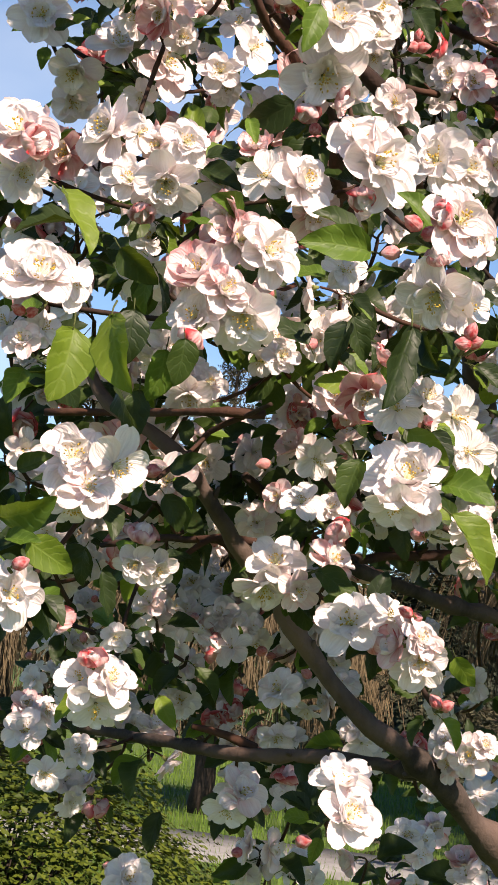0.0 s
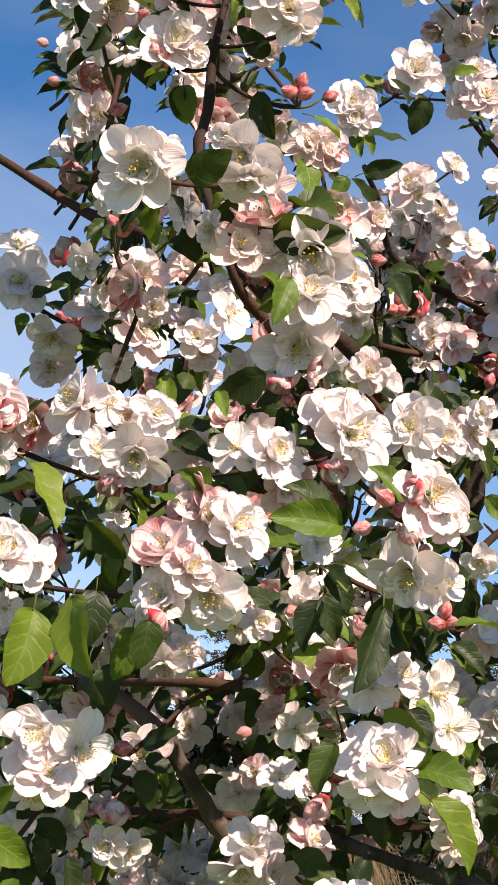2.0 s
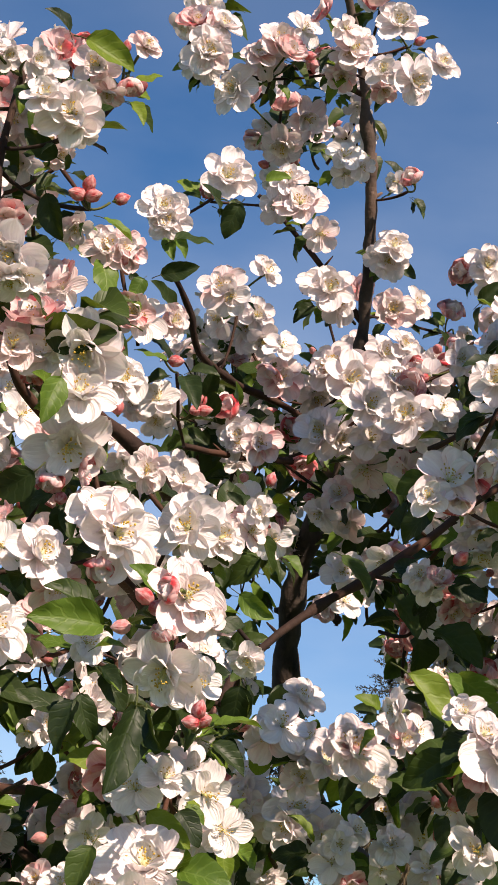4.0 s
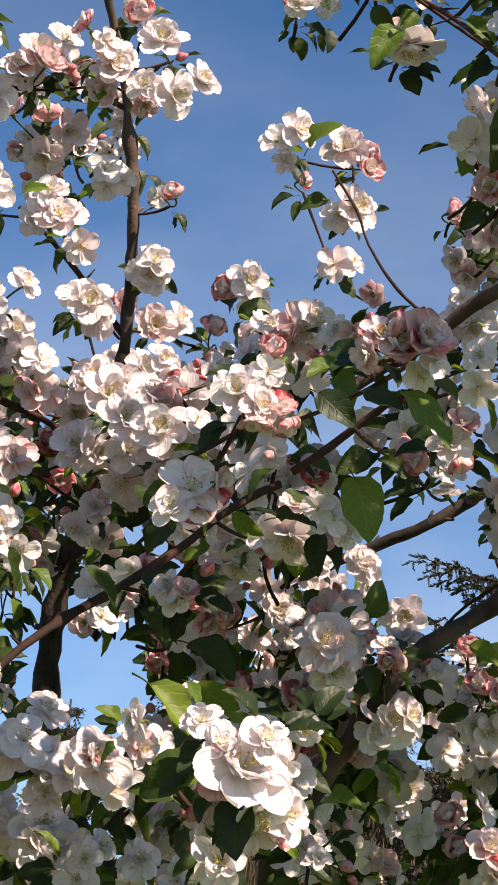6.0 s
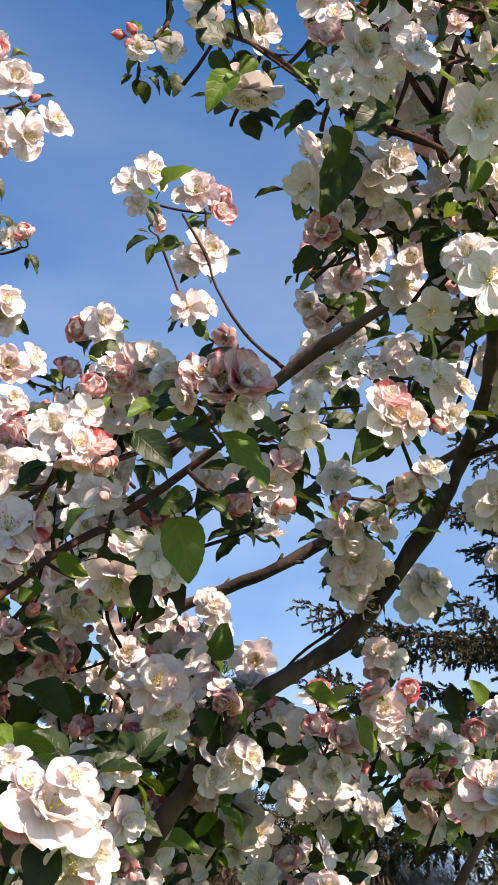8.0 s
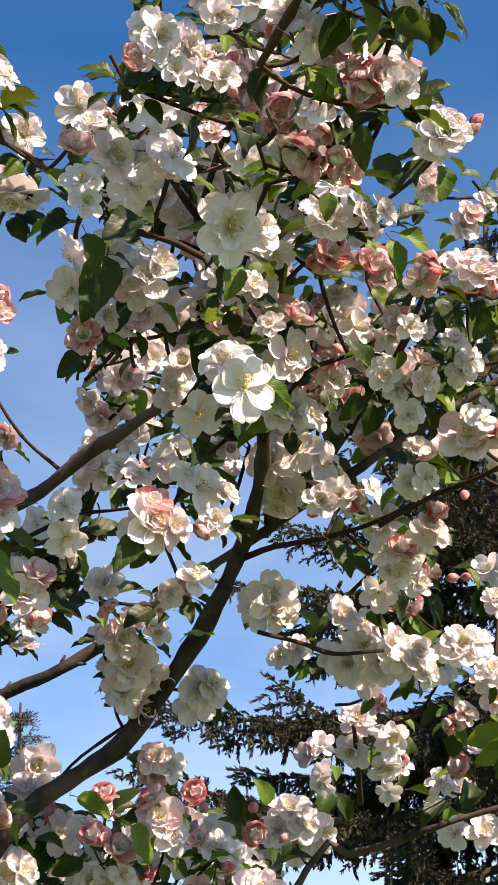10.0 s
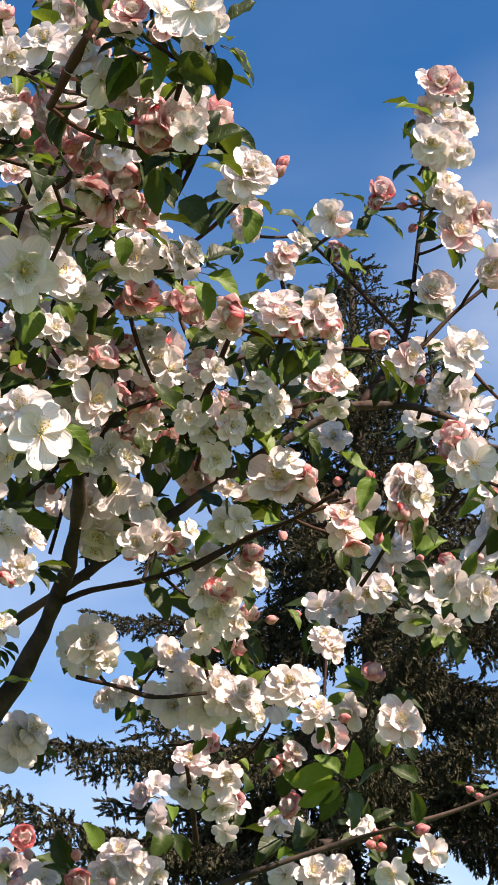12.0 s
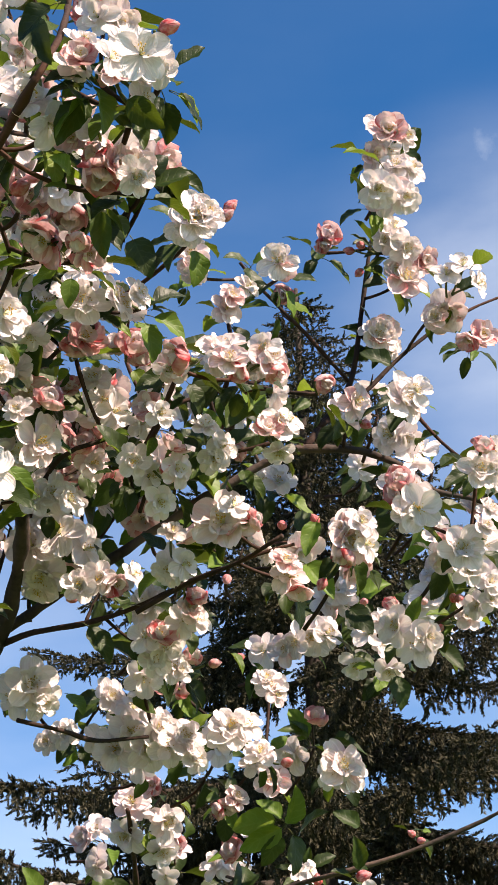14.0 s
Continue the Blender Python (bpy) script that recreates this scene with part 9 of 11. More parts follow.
cluster((0.825, 1.078, 2.109), (0.773, 1.059, 2.109),
        [(0.801, 1.034, 2.105, 2.7, -0.04, -0.89, 0.45, 1), (0.808, 1.042, 2.096, 3.2, -0.30, -0.94, -0.14, 1), (0.817, 1.045, 2.087, 2.3, -0.16, -0.08, -0.96, 2)],
        [],
        [(0.813, 1.025, 2.099, 0.824, 1.006, 2.073, 2)])
cluster((0.784, 1.067, 2.200), (0.750, 1.045, 2.242),
        [(0.766, 1.027, 2.186, 2.2, -1.02, -0.06, -0.10, 2)],
        [],
        [])
cluster((0.786, 1.182, 2.109), (0.766, 1.215, 2.096),
        [(0.772, 1.133, 2.108, 2.4, -0.33, -0.83, 0.51, 2), (0.768, 1.135, 2.101, 2.4, 0.10, -0.97, 0.22, 1), (0.779, 1.144, 2.097, 2.9, 0.23, -0.96, 0.14, 0), (0.771, 1.154, 2.097, 2.9, -0.12, -0.93, -0.36, 0), (0.763, 1.172, 2.083, 3.4, 0.03, -0.87, -0.48, 0)],
        [],
        [(0.751, 1.166, 2.140, 0.770, 1.133, 2.138, 1)])
cluster((0.785, 1.073, 2.337), (0.780, 1.035, 2.252),
        [(0.769, 1.041, 2.322, 2.9, 0.03, -1.00, -0.07, 1), (0.771, 1.034, 2.331, 2.4, -0.02, -0.98, 0.19, 1), (0.788, 1.039, 2.346, 2.4, 0.24, -0.97, 0.09, 0)],
        [],
        [])
cluster((0.956, 1.229, 1.915), (0.967, 1.243, 1.908),
        [(0.942, 1.188, 1.892, 2.9, -0.08, -0.94, -0.34, 1)],
        [(0.938, 1.194, 1.912, 1.3, 0.49, -0.63, 0.08, 3)],
        [])
cluster((0.826, 1.058, 2.371), (0.785, 1.073, 2.337),
        [(0.804, 1.015, 2.359, 3.4, -0.51, -0.84, -0.21, 0), (0.813, 1.023, 2.357, 2.2, -0.26, -0.22, -1.01, 2)],
        [],
        [(0.804, 1.057, 2.381, 0.817, 1.043, 2.392, 2), (0.806, 1.069, 2.384, 0.809, 1.061, 2.357, 1)])
cluster((0.794, 1.223, 2.082), (0.766, 1.215, 2.096),
        [(0.775, 1.188, 2.071, 3.0, 0.01, -1.00, 0.03, 0), (0.781, 1.185, 2.068, 2.2, 0.16, -0.96, 0.23, 0), (0.795, 1.194, 2.083, 2.4, 0.12, -0.95, 0.30, 2)],
        [],
        [(0.861, 1.255, 2.114, 0.872, 1.249, 2.098, 2)])
cluster((0.928, 1.138, 2.302), (0.944, 1.173, 2.286),
        [(0.904, 1.079, 2.280, 3.6, 0.20, -0.94, -0.26, 1), (0.916, 1.117, 2.296, 3.1, -0.12, -0.99, 0.07, 0)],
        [],
        [(0.930, 1.059, 2.310, 0.905, 1.060, 2.322, 0)])
cluster((0.787, 1.142, 2.416), (0.855, 1.155, 2.437),
        [(0.768, 1.104, 2.412, 3.6, -0.39, -0.85, -0.05, 1), (0.773, 1.105, 2.396, 2.6, -0.19, -0.64, -0.78, 1)],
        [],
        [(0.802, 1.062, 2.384, 0.781, 1.054, 2.387, 1)])
cluster((0.927, 1.055, 2.469), (0.927, 1.069, 2.462),
        [(0.908, 1.014, 2.454, 3.6, -0.06, -0.83, -0.56, 0)],
        [],
        [(0.918, 1.024, 2.493, 0.886, 1.017, 2.501, 2)])
cluster((0.991, 1.313, 2.037), (0.991, 1.327, 2.030),
        [(0.964, 1.276, 2.020, 3.2, -0.63, -0.70, -0.34, 0), (0.971, 1.268, 2.026, 4.6, -0.00, -1.00, -0.02, 1), (0.984, 1.272, 2.021, 3.2, 0.26, -0.97, -0.02, 0)],
        [],
        [(0.944, 1.339, 1.996, 0.924, 1.339, 2.014, 2), (0.947, 1.334, 1.990, 0.948, 1.310, 2.014, 2), (0.971, 1.369, 1.989, 0.973, 1.359, 1.956, 1), (0.976, 1.368, 1.989, 0.980, 1.338, 2.010, 1), (0.943, 1.346, 1.983, 0.935, 1.354, 1.955, 1), (0.990, 1.282, 1.977, 0.968, 1.281, 1.991, 1)])
cluster((0.948, 1.080, 2.542), (0.927, 1.055, 2.469),
        [(0.933, 1.038, 2.543, 3.2, -0.09, -0.99, 0.07, 0), (0.930, 1.048, 2.518, 3.2, 0.08, -0.91, -0.40, 1), (0.952, 1.054, 2.536, 2.8, 0.13, -0.67, -0.74, 0)],
        [],
        [(0.941, 1.068, 2.516, 0.925, 1.072, 2.497, 1)])
cluster((0.972, 1.122, 2.470), (0.982, 1.165, 2.466),
        [(0.955, 1.083, 2.457, 2.7, -0.36, -0.77, -0.53, 0), (0.981, 1.095, 2.461, 2.4, 0.32, -0.85, -0.41, 0)],
        [],
        [])
cluster((1.031, 1.284, 2.171), (1.039, 1.298, 2.164),
        [(1.011, 1.241, 2.156, 2.8, -0.00, -0.98, 0.20, 0), (1.028, 1.255, 2.176, 2.4, -0.07, -0.92, 0.38, 2)],
        [],
        [(0.975, 1.239, 2.163, 0.984, 1.220, 2.140, 0), (0.965, 1.258, 2.142, 0.983, 1.242, 2.127, 0)])
cluster((0.993, 1.180, 2.408), (0.973, 1.172, 2.413),
        [(0.974, 1.139, 2.393, 3.3, -0.33, -0.94, -0.11, 0), (0.996, 1.159, 2.393, 2.9, 0.16, -0.75, -0.64, 0)],
        [],
        [])
cluster((0.910, 1.203, 2.446), (0.899, 1.167, 2.408),
        [(0.893, 1.165, 2.434, 2.8, -0.67, -0.43, -0.69, 2)],
        [],
        [])
cluster((0.927, 1.290, 2.301), (0.939, 1.304, 2.294),
        [(0.916, 1.246, 2.286, 3.4, -0.32, -0.94, 0.11, 0), (0.902, 1.253, 2.287, 2.8, 0.17, -0.96, -0.24, 0), (0.915, 1.263, 2.311, 2.5, -0.06, -0.94, 0.35, 0)],
        [],
        [(0.919, 1.243, 2.268, 0.942, 1.227, 2.240, 2)])
cluster((0.950, 1.190, 2.507), (0.988, 1.160, 2.503),
        [(0.937, 1.152, 2.500, 3.4, 0.01, -0.99, 0.13, 1), (0.929, 1.150, 2.488, 2.3, 0.17, -0.57, -0.81, 2)],
        [],
        [(1.021, 1.171, 2.519, 0.995, 1.159, 2.526, 1)])
cluster((0.898, 1.444, 2.090), (0.860, 1.471, 2.108),
        [(0.867, 1.407, 2.077, 4.0, -0.45, -0.89, -0.08, 0), (0.880, 1.401, 2.085, 4.6, -0.04, -0.92, 0.38, 0), (0.893, 1.401, 2.067, 3.4, 0.34, -0.92, -0.16, 0)],
        [],
        [(0.942, 1.347, 1.996, 0.907, 1.366, 1.995, 3), (0.945, 1.342, 1.988, 0.914, 1.365, 1.969, 3)])
cluster((0.947, 1.435, 2.110), (0.898, 1.444, 2.090),
        [(0.925, 1.391, 2.096, 4.6, -0.26, -0.95, 0.17, 0), (0.918, 1.400, 2.090, 3.5, -0.53, -0.83, 0.14, 0), (0.943, 1.390, 2.100, 3.5, 0.18, -0.93, 0.33, 0)],
        [],
        [])
cluster((0.989, 1.452, 2.088), (0.947, 1.435, 2.110),
        [(0.965, 1.412, 2.081, 3.5, -0.19, -0.87, 0.45, 0), (0.970, 1.436, 2.077, 3.0, -0.66, -0.73, 0.18, 0)],
        [(0.986, 1.398, 2.067, 1.3, 0.36, -0.80, -0.04, 3)],
        [])
cluster((0.909, 1.468, 2.154), (0.947, 1.435, 2.110),
        [(0.898, 1.428, 2.140, 2.9, -0.87, -0.31, 0.46, 2), (0.885, 1.426, 2.141, 2.3, -0.97, 0.04, 0.28, 2), (0.883, 1.452, 2.153, 2.4, -0.68, -0.71, 0.18, 2)],
        [],
        [])
cluster((1.086, 1.404, 2.193), (1.085, 1.418, 2.186),
        [(1.058, 1.347, 2.188, 3.6, -0.70, -0.76, 0.23, 0), (1.075, 1.347, 2.178, 3.0, 0.09, -0.95, -0.05, 0), (1.076, 1.405, 2.175, 3.7, -0.38, -0.48, -0.74, 0)],
        [],
        [])
cluster((0.980, 1.522, 2.061), (0.989, 1.452, 2.088),
        [(0.965, 1.486, 2.048, 3.3, -0.15, -0.18, -0.88, 2), (0.954, 1.485, 2.041, 2.4, -1.00, 0.01, -0.13, 2), (0.969, 1.476, 2.054, 3.0, 0.09, -0.93, 0.36, 1)],
        [],
        [])
cluster((1.005, 1.461, 2.165), (0.989, 1.452, 2.088),
        [(0.989, 1.424, 2.152, 3.6, -0.43, -0.88, 0.22, 0), (0.984, 1.425, 2.161, 3.0, -0.20, -0.87, 0.45, 0), (0.992, 1.419, 2.142, 2.4, 0.14, -0.99, 0.02, 1)],
        [],
        [(0.926, 1.522, 2.159, 0.948, 1.503, 2.142, 2), (1.035, 1.494, 2.114, 1.046, 1.466, 2.118, 2)])
cluster((1.076, 1.546, 1.998), (1.031, 1.500, 1.973),
        [(1.048, 1.506, 1.992, 2.2, -0.44, -0.82, 0.36, 0), (1.071, 1.521, 1.996, 2.4, 0.30, -0.95, 0.05, 0)],
        [(1.075, 1.508, 1.971, 1.3, 0.22, -0.64, -0.10, 3), (1.061, 1.506, 1.973, 1.3, -1.04, -0.39, 0.08, 3), (1.067, 1.503, 1.983, 1.3, -0.31, -0.39, 0.77, 3)],
        [])
cluster((1.043, 1.577, 1.967), (1.076, 1.546, 1.998),
        [(1.013, 1.542, 1.953, 4.3, -0.40, -0.84, 0.37, 0), (1.041, 1.535, 1.953, 3.7, 0.14, -0.98, 0.15, 0), (0.996, 1.575, 1.956, 3.8, -0.75, -0.66, 0.08, 0)],
        [],
        [])
cluster((1.055, 1.477, 2.224), (1.005, 1.461, 2.165),
        [(1.044, 1.434, 2.212, 4.6, -0.44, -0.72, -0.50, 0), (1.059, 1.424, 2.216, 3.7, 0.15, -0.96, 0.02, 0), (1.027, 1.439, 2.206, 3.1, -0.92, -0.45, -0.21, 0), (1.021, 1.453, 2.204, 3.7, -0.85, -0.55, -0.23, 1)],
        [],
        [])
cluster((1.155, 1.642, 1.978), (1.151, 1.656, 1.971),
        [(1.135, 1.598, 1.963, 3.9, -0.58, -0.70, -0.34, 0)],
        [],
        [])
cluster((1.094, 1.643, 2.128), (1.092, 1.657, 2.121),
        [(1.080, 1.608, 2.115, 4.0, -0.38, -0.94, -0.10, 1)],
        [],
        [])
cluster((0.543, 0.663, 2.200), (0.546, 0.707, 2.215),
        [(0.512, 0.619, 2.176, 3.0, -0.30, -0.93, -0.21, 0), (0.533, 0.644, 2.191, 2.2, 0.02, -0.73, -0.69, 0)],
        [(0.525, 0.612, 2.190, 1.1, 0.50, -0.64, -0.10, 3)],
        [])
cluster((0.523, 0.698, 2.216), (0.546, 0.707, 2.215),
        [(0.509, 0.648, 2.194, 2.2, 0.32, -0.95, -0.05, 0), (0.503, 0.679, 2.216, 2.2, -0.43, -0.90, 0.07, 1), (0.522, 0.665, 2.224, 2.4, 0.06, -0.98, 0.21, 0)],
        [],
        [])
cluster((0.528, 0.824, 2.319), (0.534, 0.853, 2.295),
        [(0.507, 0.784, 2.302, 2.2, -0.63, -0.19, -0.75, 2)],
        [],
        [])
cluster((0.947, 1.005, 2.127), (0.953, 1.018, 2.120),
        [(0.915, 0.968, 2.103, 3.6, -0.38, -0.91, -0.17, 0), (0.927, 0.952, 2.116, 2.3, 0.15, -0.96, 0.22, 0), (0.940, 0.961, 2.136, 2.3, 0.09, -0.94, 0.33, 0), (0.938, 0.997, 2.099, 2.8, -0.32, -0.93, -0.19, 0)],
        [],
        [])
cluster((0.947, 0.982, 2.180), (0.947, 1.005, 2.127),
        [(0.922, 0.936, 2.173, 2.3, -0.24, -0.88, 0.36, 2), (0.925, 0.948, 2.161, 3.2, -0.32, -0.94, -0.13, 0), (0.934, 0.946, 2.161, 2.3, -0.19, -0.87, -0.45, 0)],
        [],
        [])
cluster((0.904, 1.022, 2.150), (0.947, 1.005, 2.127),
        [(0.888, 0.981, 2.137, 3.7, -0.51, -0.79, -0.34, 0), (0.883, 0.990, 2.136, 2.8, -0.07, -0.96, -0.27, 0), (0.883, 0.995, 2.165, 3.2, -0.53, -0.77, 0.35, 2)],
        [],
        [])
cluster((0.922, 1.030, 2.258), (0.947, 0.982, 2.180),
        [(0.905, 0.988, 2.245, 2.9, -0.30, -0.95, -0.02, 0), (0.900, 0.997, 2.241, 4.3, 0.24, -0.96, -0.12, 0)],
        [],
        [(0.928, 1.032, 2.221, 0.930, 1.008, 2.224, 1)])
cluster((0.975, 1.083, 2.152), (0.947, 1.005, 2.127),
        [(0.955, 1.039, 2.142, 2.9, -0.31, -0.92, -0.17, 1), (0.956, 1.052, 2.133, 2.9, -0.54, -0.56, -0.61, 1)],
        [],
        [(0.952, 1.019, 2.202, 0.963, 1.018, 2.177, 1)])
cluster((1.033, 1.113, 2.137), (0.975, 1.083, 2.152),
        [(1.013, 1.073, 2.129, 2.5, -0.18, -0.98, 0.02, 0), (1.015, 1.079, 2.116, 2.2, -0.30, -0.95, 0.01, 0), (1.016, 1.103, 2.119, 2.4, -0.81, -0.53, -0.24, 0)],
        [],
        [])
cluster((0.978, 1.152, 2.105), (1.033, 1.113, 2.137),
        [(0.961, 1.114, 2.084, 4.0, -0.79, -0.63, -0.24, 0), (0.968, 1.106, 2.086, 3.0, 0.07, -0.91, -0.29, 0), (0.946, 1.122, 2.100, 3.5, -0.97, -0.42, -0.01, 0)],
        [],
        [(0.958, 1.146, 2.066, 0.957, 1.137, 2.040, 1)])
cluster((1.003, 1.068, 2.394), (1.013, 1.157, 2.391),
        [(0.969, 1.017, 2.387, 3.1, -0.41, -0.80, 0.44, 0), (0.981, 1.008, 2.393, 3.1, -0.38, -0.81, 0.46, 0), (1.000, 1.013, 2.380, 2.6, 0.41, -0.91, -0.04, 0), (0.998, 1.065, 2.379, 4.3, -0.48, -0.63, -0.62, 1), (0.987, 1.067, 2.374, 2.7, -0.59, -0.80, -0.13, 1)],
        [],
        [(0.976, 0.986, 2.377, 0.976, 0.961, 2.378, 2)])
cluster((0.960, 1.064, 2.494), (0.927, 1.055, 2.469),
        [(0.927, 1.027, 2.462, 4.2, -0.21, -0.65, -0.73, 1), (0.938, 1.018, 2.456, 3.2, 0.12, -0.93, -0.36, 0), (0.957, 1.031, 2.502, 3.2, 0.15, -0.99, 0.07, 0), (0.939, 1.030, 2.500, 3.2, -0.48, -0.82, 0.32, 0)],
        [],
        [])
cluster((1.065, 1.195, 2.148), (1.033, 1.113, 2.137),
        [(1.047, 1.159, 2.135, 2.7, -0.26, -0.96, -0.00, 1)],
        [],
        [])
cluster((0.997, 1.170, 2.299), (0.978, 1.165, 2.279),
        [(0.970, 1.135, 2.287, 3.8, -0.88, -0.53, -0.14, 0), (0.984, 1.130, 2.282, 3.2, -0.08, -0.62, -0.74, 0)],
        [],
        [])
cluster((0.965, 1.067, 2.550), (0.948, 1.080, 2.542),
        [(0.936, 1.028, 2.535, 3.8, -0.53, -0.84, -0.08, 1), (0.953, 1.027, 2.532, 2.7, 0.21, -0.96, -0.20, 0)],
        [],
        [(1.005, 1.119, 2.586, 1.010, 1.089, 2.596, 1)])
cluster((0.991, 1.127, 2.443), (0.979, 1.167, 2.448),
        [(0.977, 1.089, 2.426, 4.4, -0.15, -0.98, 0.15, 1), (0.968, 1.092, 2.432, 2.7, 0.14, -0.99, 0.03, 0), (0.992, 1.098, 2.443, 2.4, 0.28, -0.95, -0.12, 1)],
        [],
        [(0.986, 1.124, 2.464, 0.997, 1.128, 2.444, 1)])
cluster((0.986, 1.114, 2.472), (0.972, 1.122, 2.470),
        [(0.963, 1.077, 2.470, 3.3, -0.14, -0.97, 0.21, 0), (0.973, 1.077, 2.448, 3.3, -0.03, -0.82, -0.58, 0), (1.000, 1.090, 2.450, 2.9, 0.29, -0.84, -0.45, 1)],
        [],
        [])
cluster((0.996, 1.179, 2.408), (0.973, 1.172, 2.413),
        [(0.980, 1.141, 2.397, 3.9, -0.23, -0.96, -0.16, 1), (0.976, 1.145, 2.392, 2.2, -0.21, -0.90, 0.24, 2), (0.977, 1.158, 2.411, 2.4, -0.57, -0.77, 0.30, 0)],
        [],
        [])
cluster((1.095, 1.381, 2.162), (1.086, 1.404, 2.193),
        [(1.075, 1.342, 2.147, 3.0, -0.29, -0.49, -0.74, 0)],
        [],
        [])
cluster((1.152, 1.245, 2.474), (1.163, 1.259, 2.467),
        [(1.141, 1.207, 2.463, 3.7, 0.05, -1.00, -0.06, 1), (1.123, 1.207, 2.456, 3.0, -0.34, -0.05, -0.98, 2)],
        [],
        [])
cluster((1.471, 1.949, 2.161), (1.475, 1.963, 2.155),
        [],
        [(1.456, 1.911, 2.140, 1.3, 0.20, -0.55, -0.12, 3), (1.444, 1.915, 2.150, 1.3, -1.01, -0.28, 0.42, 3)],
        [])
cluster((0.354, 1.205, 2.418), (0.366, 1.205, 2.438),
        [],
        [(0.322, 1.195, 2.409, 1.2, -1.00, -0.20, -0.15, 3), (0.332, 1.190, 2.414, 1.2, -0.70, -0.50, 0.30, 3), (0.332, 1.195, 2.402, 1.2, -0.60, -0.40, -0.80, 3)],
        [])

# ---- inner sprays ----
wild(0.050, 1.273, 1.795, 2, 3)
wild(0.114, 1.241, 1.825, 2, 4)
wild(-0.201, 1.454, 1.961, 2, 3)
wild(-0.075, 1.348, 2.011, 1, 4)
wild(0.138, 1.551, 2.119, 2, 3)
wild(-0.163, 1.206, 1.790, 2, 4)
wild(-0.109, 1.504, 1.949, 2, 3)
wild(0.119, 1.382, 1.966, 1, 4)
wild(0.096, 1.522, 2.115, 2, 3)
wild(-0.026, 1.384, 1.873, 2, 4)
wild(0.135, 1.334, 1.951, 2, 3)
wild(-0.170, 1.437, 1.802, 1, 4)
wild(0.016, 1.452, 1.973, 2, 3)
wild(-0.211, 1.400, 1.879, 2, 4)
wild(-0.095, 1.406, 2.060, 2, 3)
wild(-0.116, 1.383, 2.010, 1, 4)
wild(0.082, 1.366, 1.905, 2, 3)
wild(0.101, 1.356, 1.813, 2, 4)
wild(-0.029, 1.265, 1.867, 2, 3)
wild(0.146, 1.404, 2.006, 1, 4)
wild(0.137, 1.443, 1.878, 2, 3)
wild(-0.011, 1.202, 1.886, 2, 4)
wild(0.112, 1.436, 1.963, 2, 3)
wild(0.020, 1.438, 2.023, 1, 4)
wild(-0.144, 1.295, 1.914, 2, 3)
wild(-0.045, 1.227, 1.806, 2, 4)
wild(0.090, 1.427, 2.011, 2, 3)
wild(-0.077, 1.141, 1.812, 1, 4)
wild(-0.007, 1.150, 1.943, 2, 3)
wild(-0.016, 1.500, 1.880, 2, 4)
wild(-0.152, 1.266, 1.862, 2, 3)
wild(-0.213, 1.403, 1.797, 1, 4)
wild(0.053, 1.399, 1.930, 2, 3)
wild(0.120, 1.562, 2.128, 2, 4)
wild(-0.061, 1.511, 2.024, 2, 3)
wild(-0.186, 1.219, 1.894, 1, 4)
wild(0.077, 1.540, 1.964, 2, 3)
wild(0.040, 1.277, 1.991, 2, 4)
wild(-0.028, 1.537, 1.976, 2, 3)
wild(0.019, 1.235, 1.954, 1, 4)
wild(-0.009, 1.306, 2.044, 2, 3)
wild(-0.015, 1.373, 1.993, 2, 4)
wild(0.068, 1.404, 1.817, 2, 3)
wild(0.017, 1.545, 1.934, 1, 4)
wild(-0.054, 1.554, 1.910, 2, 3)
wild(-0.129, 1.149, 1.840, 2, 4)
wild(-0.152, 1.344, 2.015, 2, 3)
wild(-0.247, 1.565, 1.963, 1, 4)
wild(-0.074, 1.229, 1.764, 2, 3)
wild(0.086, 1.486, 2.042, 2, 4)
wild(-0.223, 1.534, 1.908, 2, 3)
wild(-0.181, 1.471, 1.867, 1, 4)
wild(-0.147, 1.375, 1.922, 2, 3)
wild(-0.160, 1.351, 1.860, 2, 4)
wild(-0.120, 1.173, 1.775, 2, 3)
wild(0.053, 1.278, 1.836, 1, 4)
wild(-0.054, 1.252, 1.916, 2, 3)
wild(0.046, 1.306, 1.919, 2, 4)
wild(-0.239, 1.497, 1.858, 2, 3)
wild(0.081, 1.512, 1.890, 1, 4)
wild(-0.090, 1.523, 1.842, 2, 3)
wild(0.134, 1.559, 1.899, 2, 4)
wild(0.039, 1.541, 2.024, 2, 3)
wild(-0.189, 1.560, 1.848, 1, 4)
wild(-0.000, 1.196, 1.833, 2, 3)
wild(0.029, 1.376, 1.826, 2, 4)
wild(-0.092, 1.275, 1.820, 2, 3)
wild(-0.137, 1.296, 2.019, 1, 4)
wild(-0.056, 1.476, 1.953, 2, 3)
wild(-0.128, 1.497, 2.003, 2, 4)
wild(-0.191, 1.179, 1.863, 2, 3)
wild(0.002, 1.178, 1.899, 1, 4)
wild(-0.132, 1.500, 2.084, 2, 3)
wild(0.030, 1.457, 1.826, 2, 4)
wild(-0.076, 1.297, 1.890, 2, 3)
wild(-0.013, 1.649, 1.674, 1, 4)
wild(0.007, 1.721, 1.678, 2, 3)
wild(0.089, 1.421, 1.724, 2, 4)
wild(-0.100, 1.450, 1.767, 2, 3)
wild(-0.246, 1.692, 1.726, 1, 4)
wild(-0.070, 1.580, 1.652, 2, 3)
wild(0.089, 1.584, 1.844, 2, 4)
wild(-0.175, 1.691, 1.669, 2, 3)
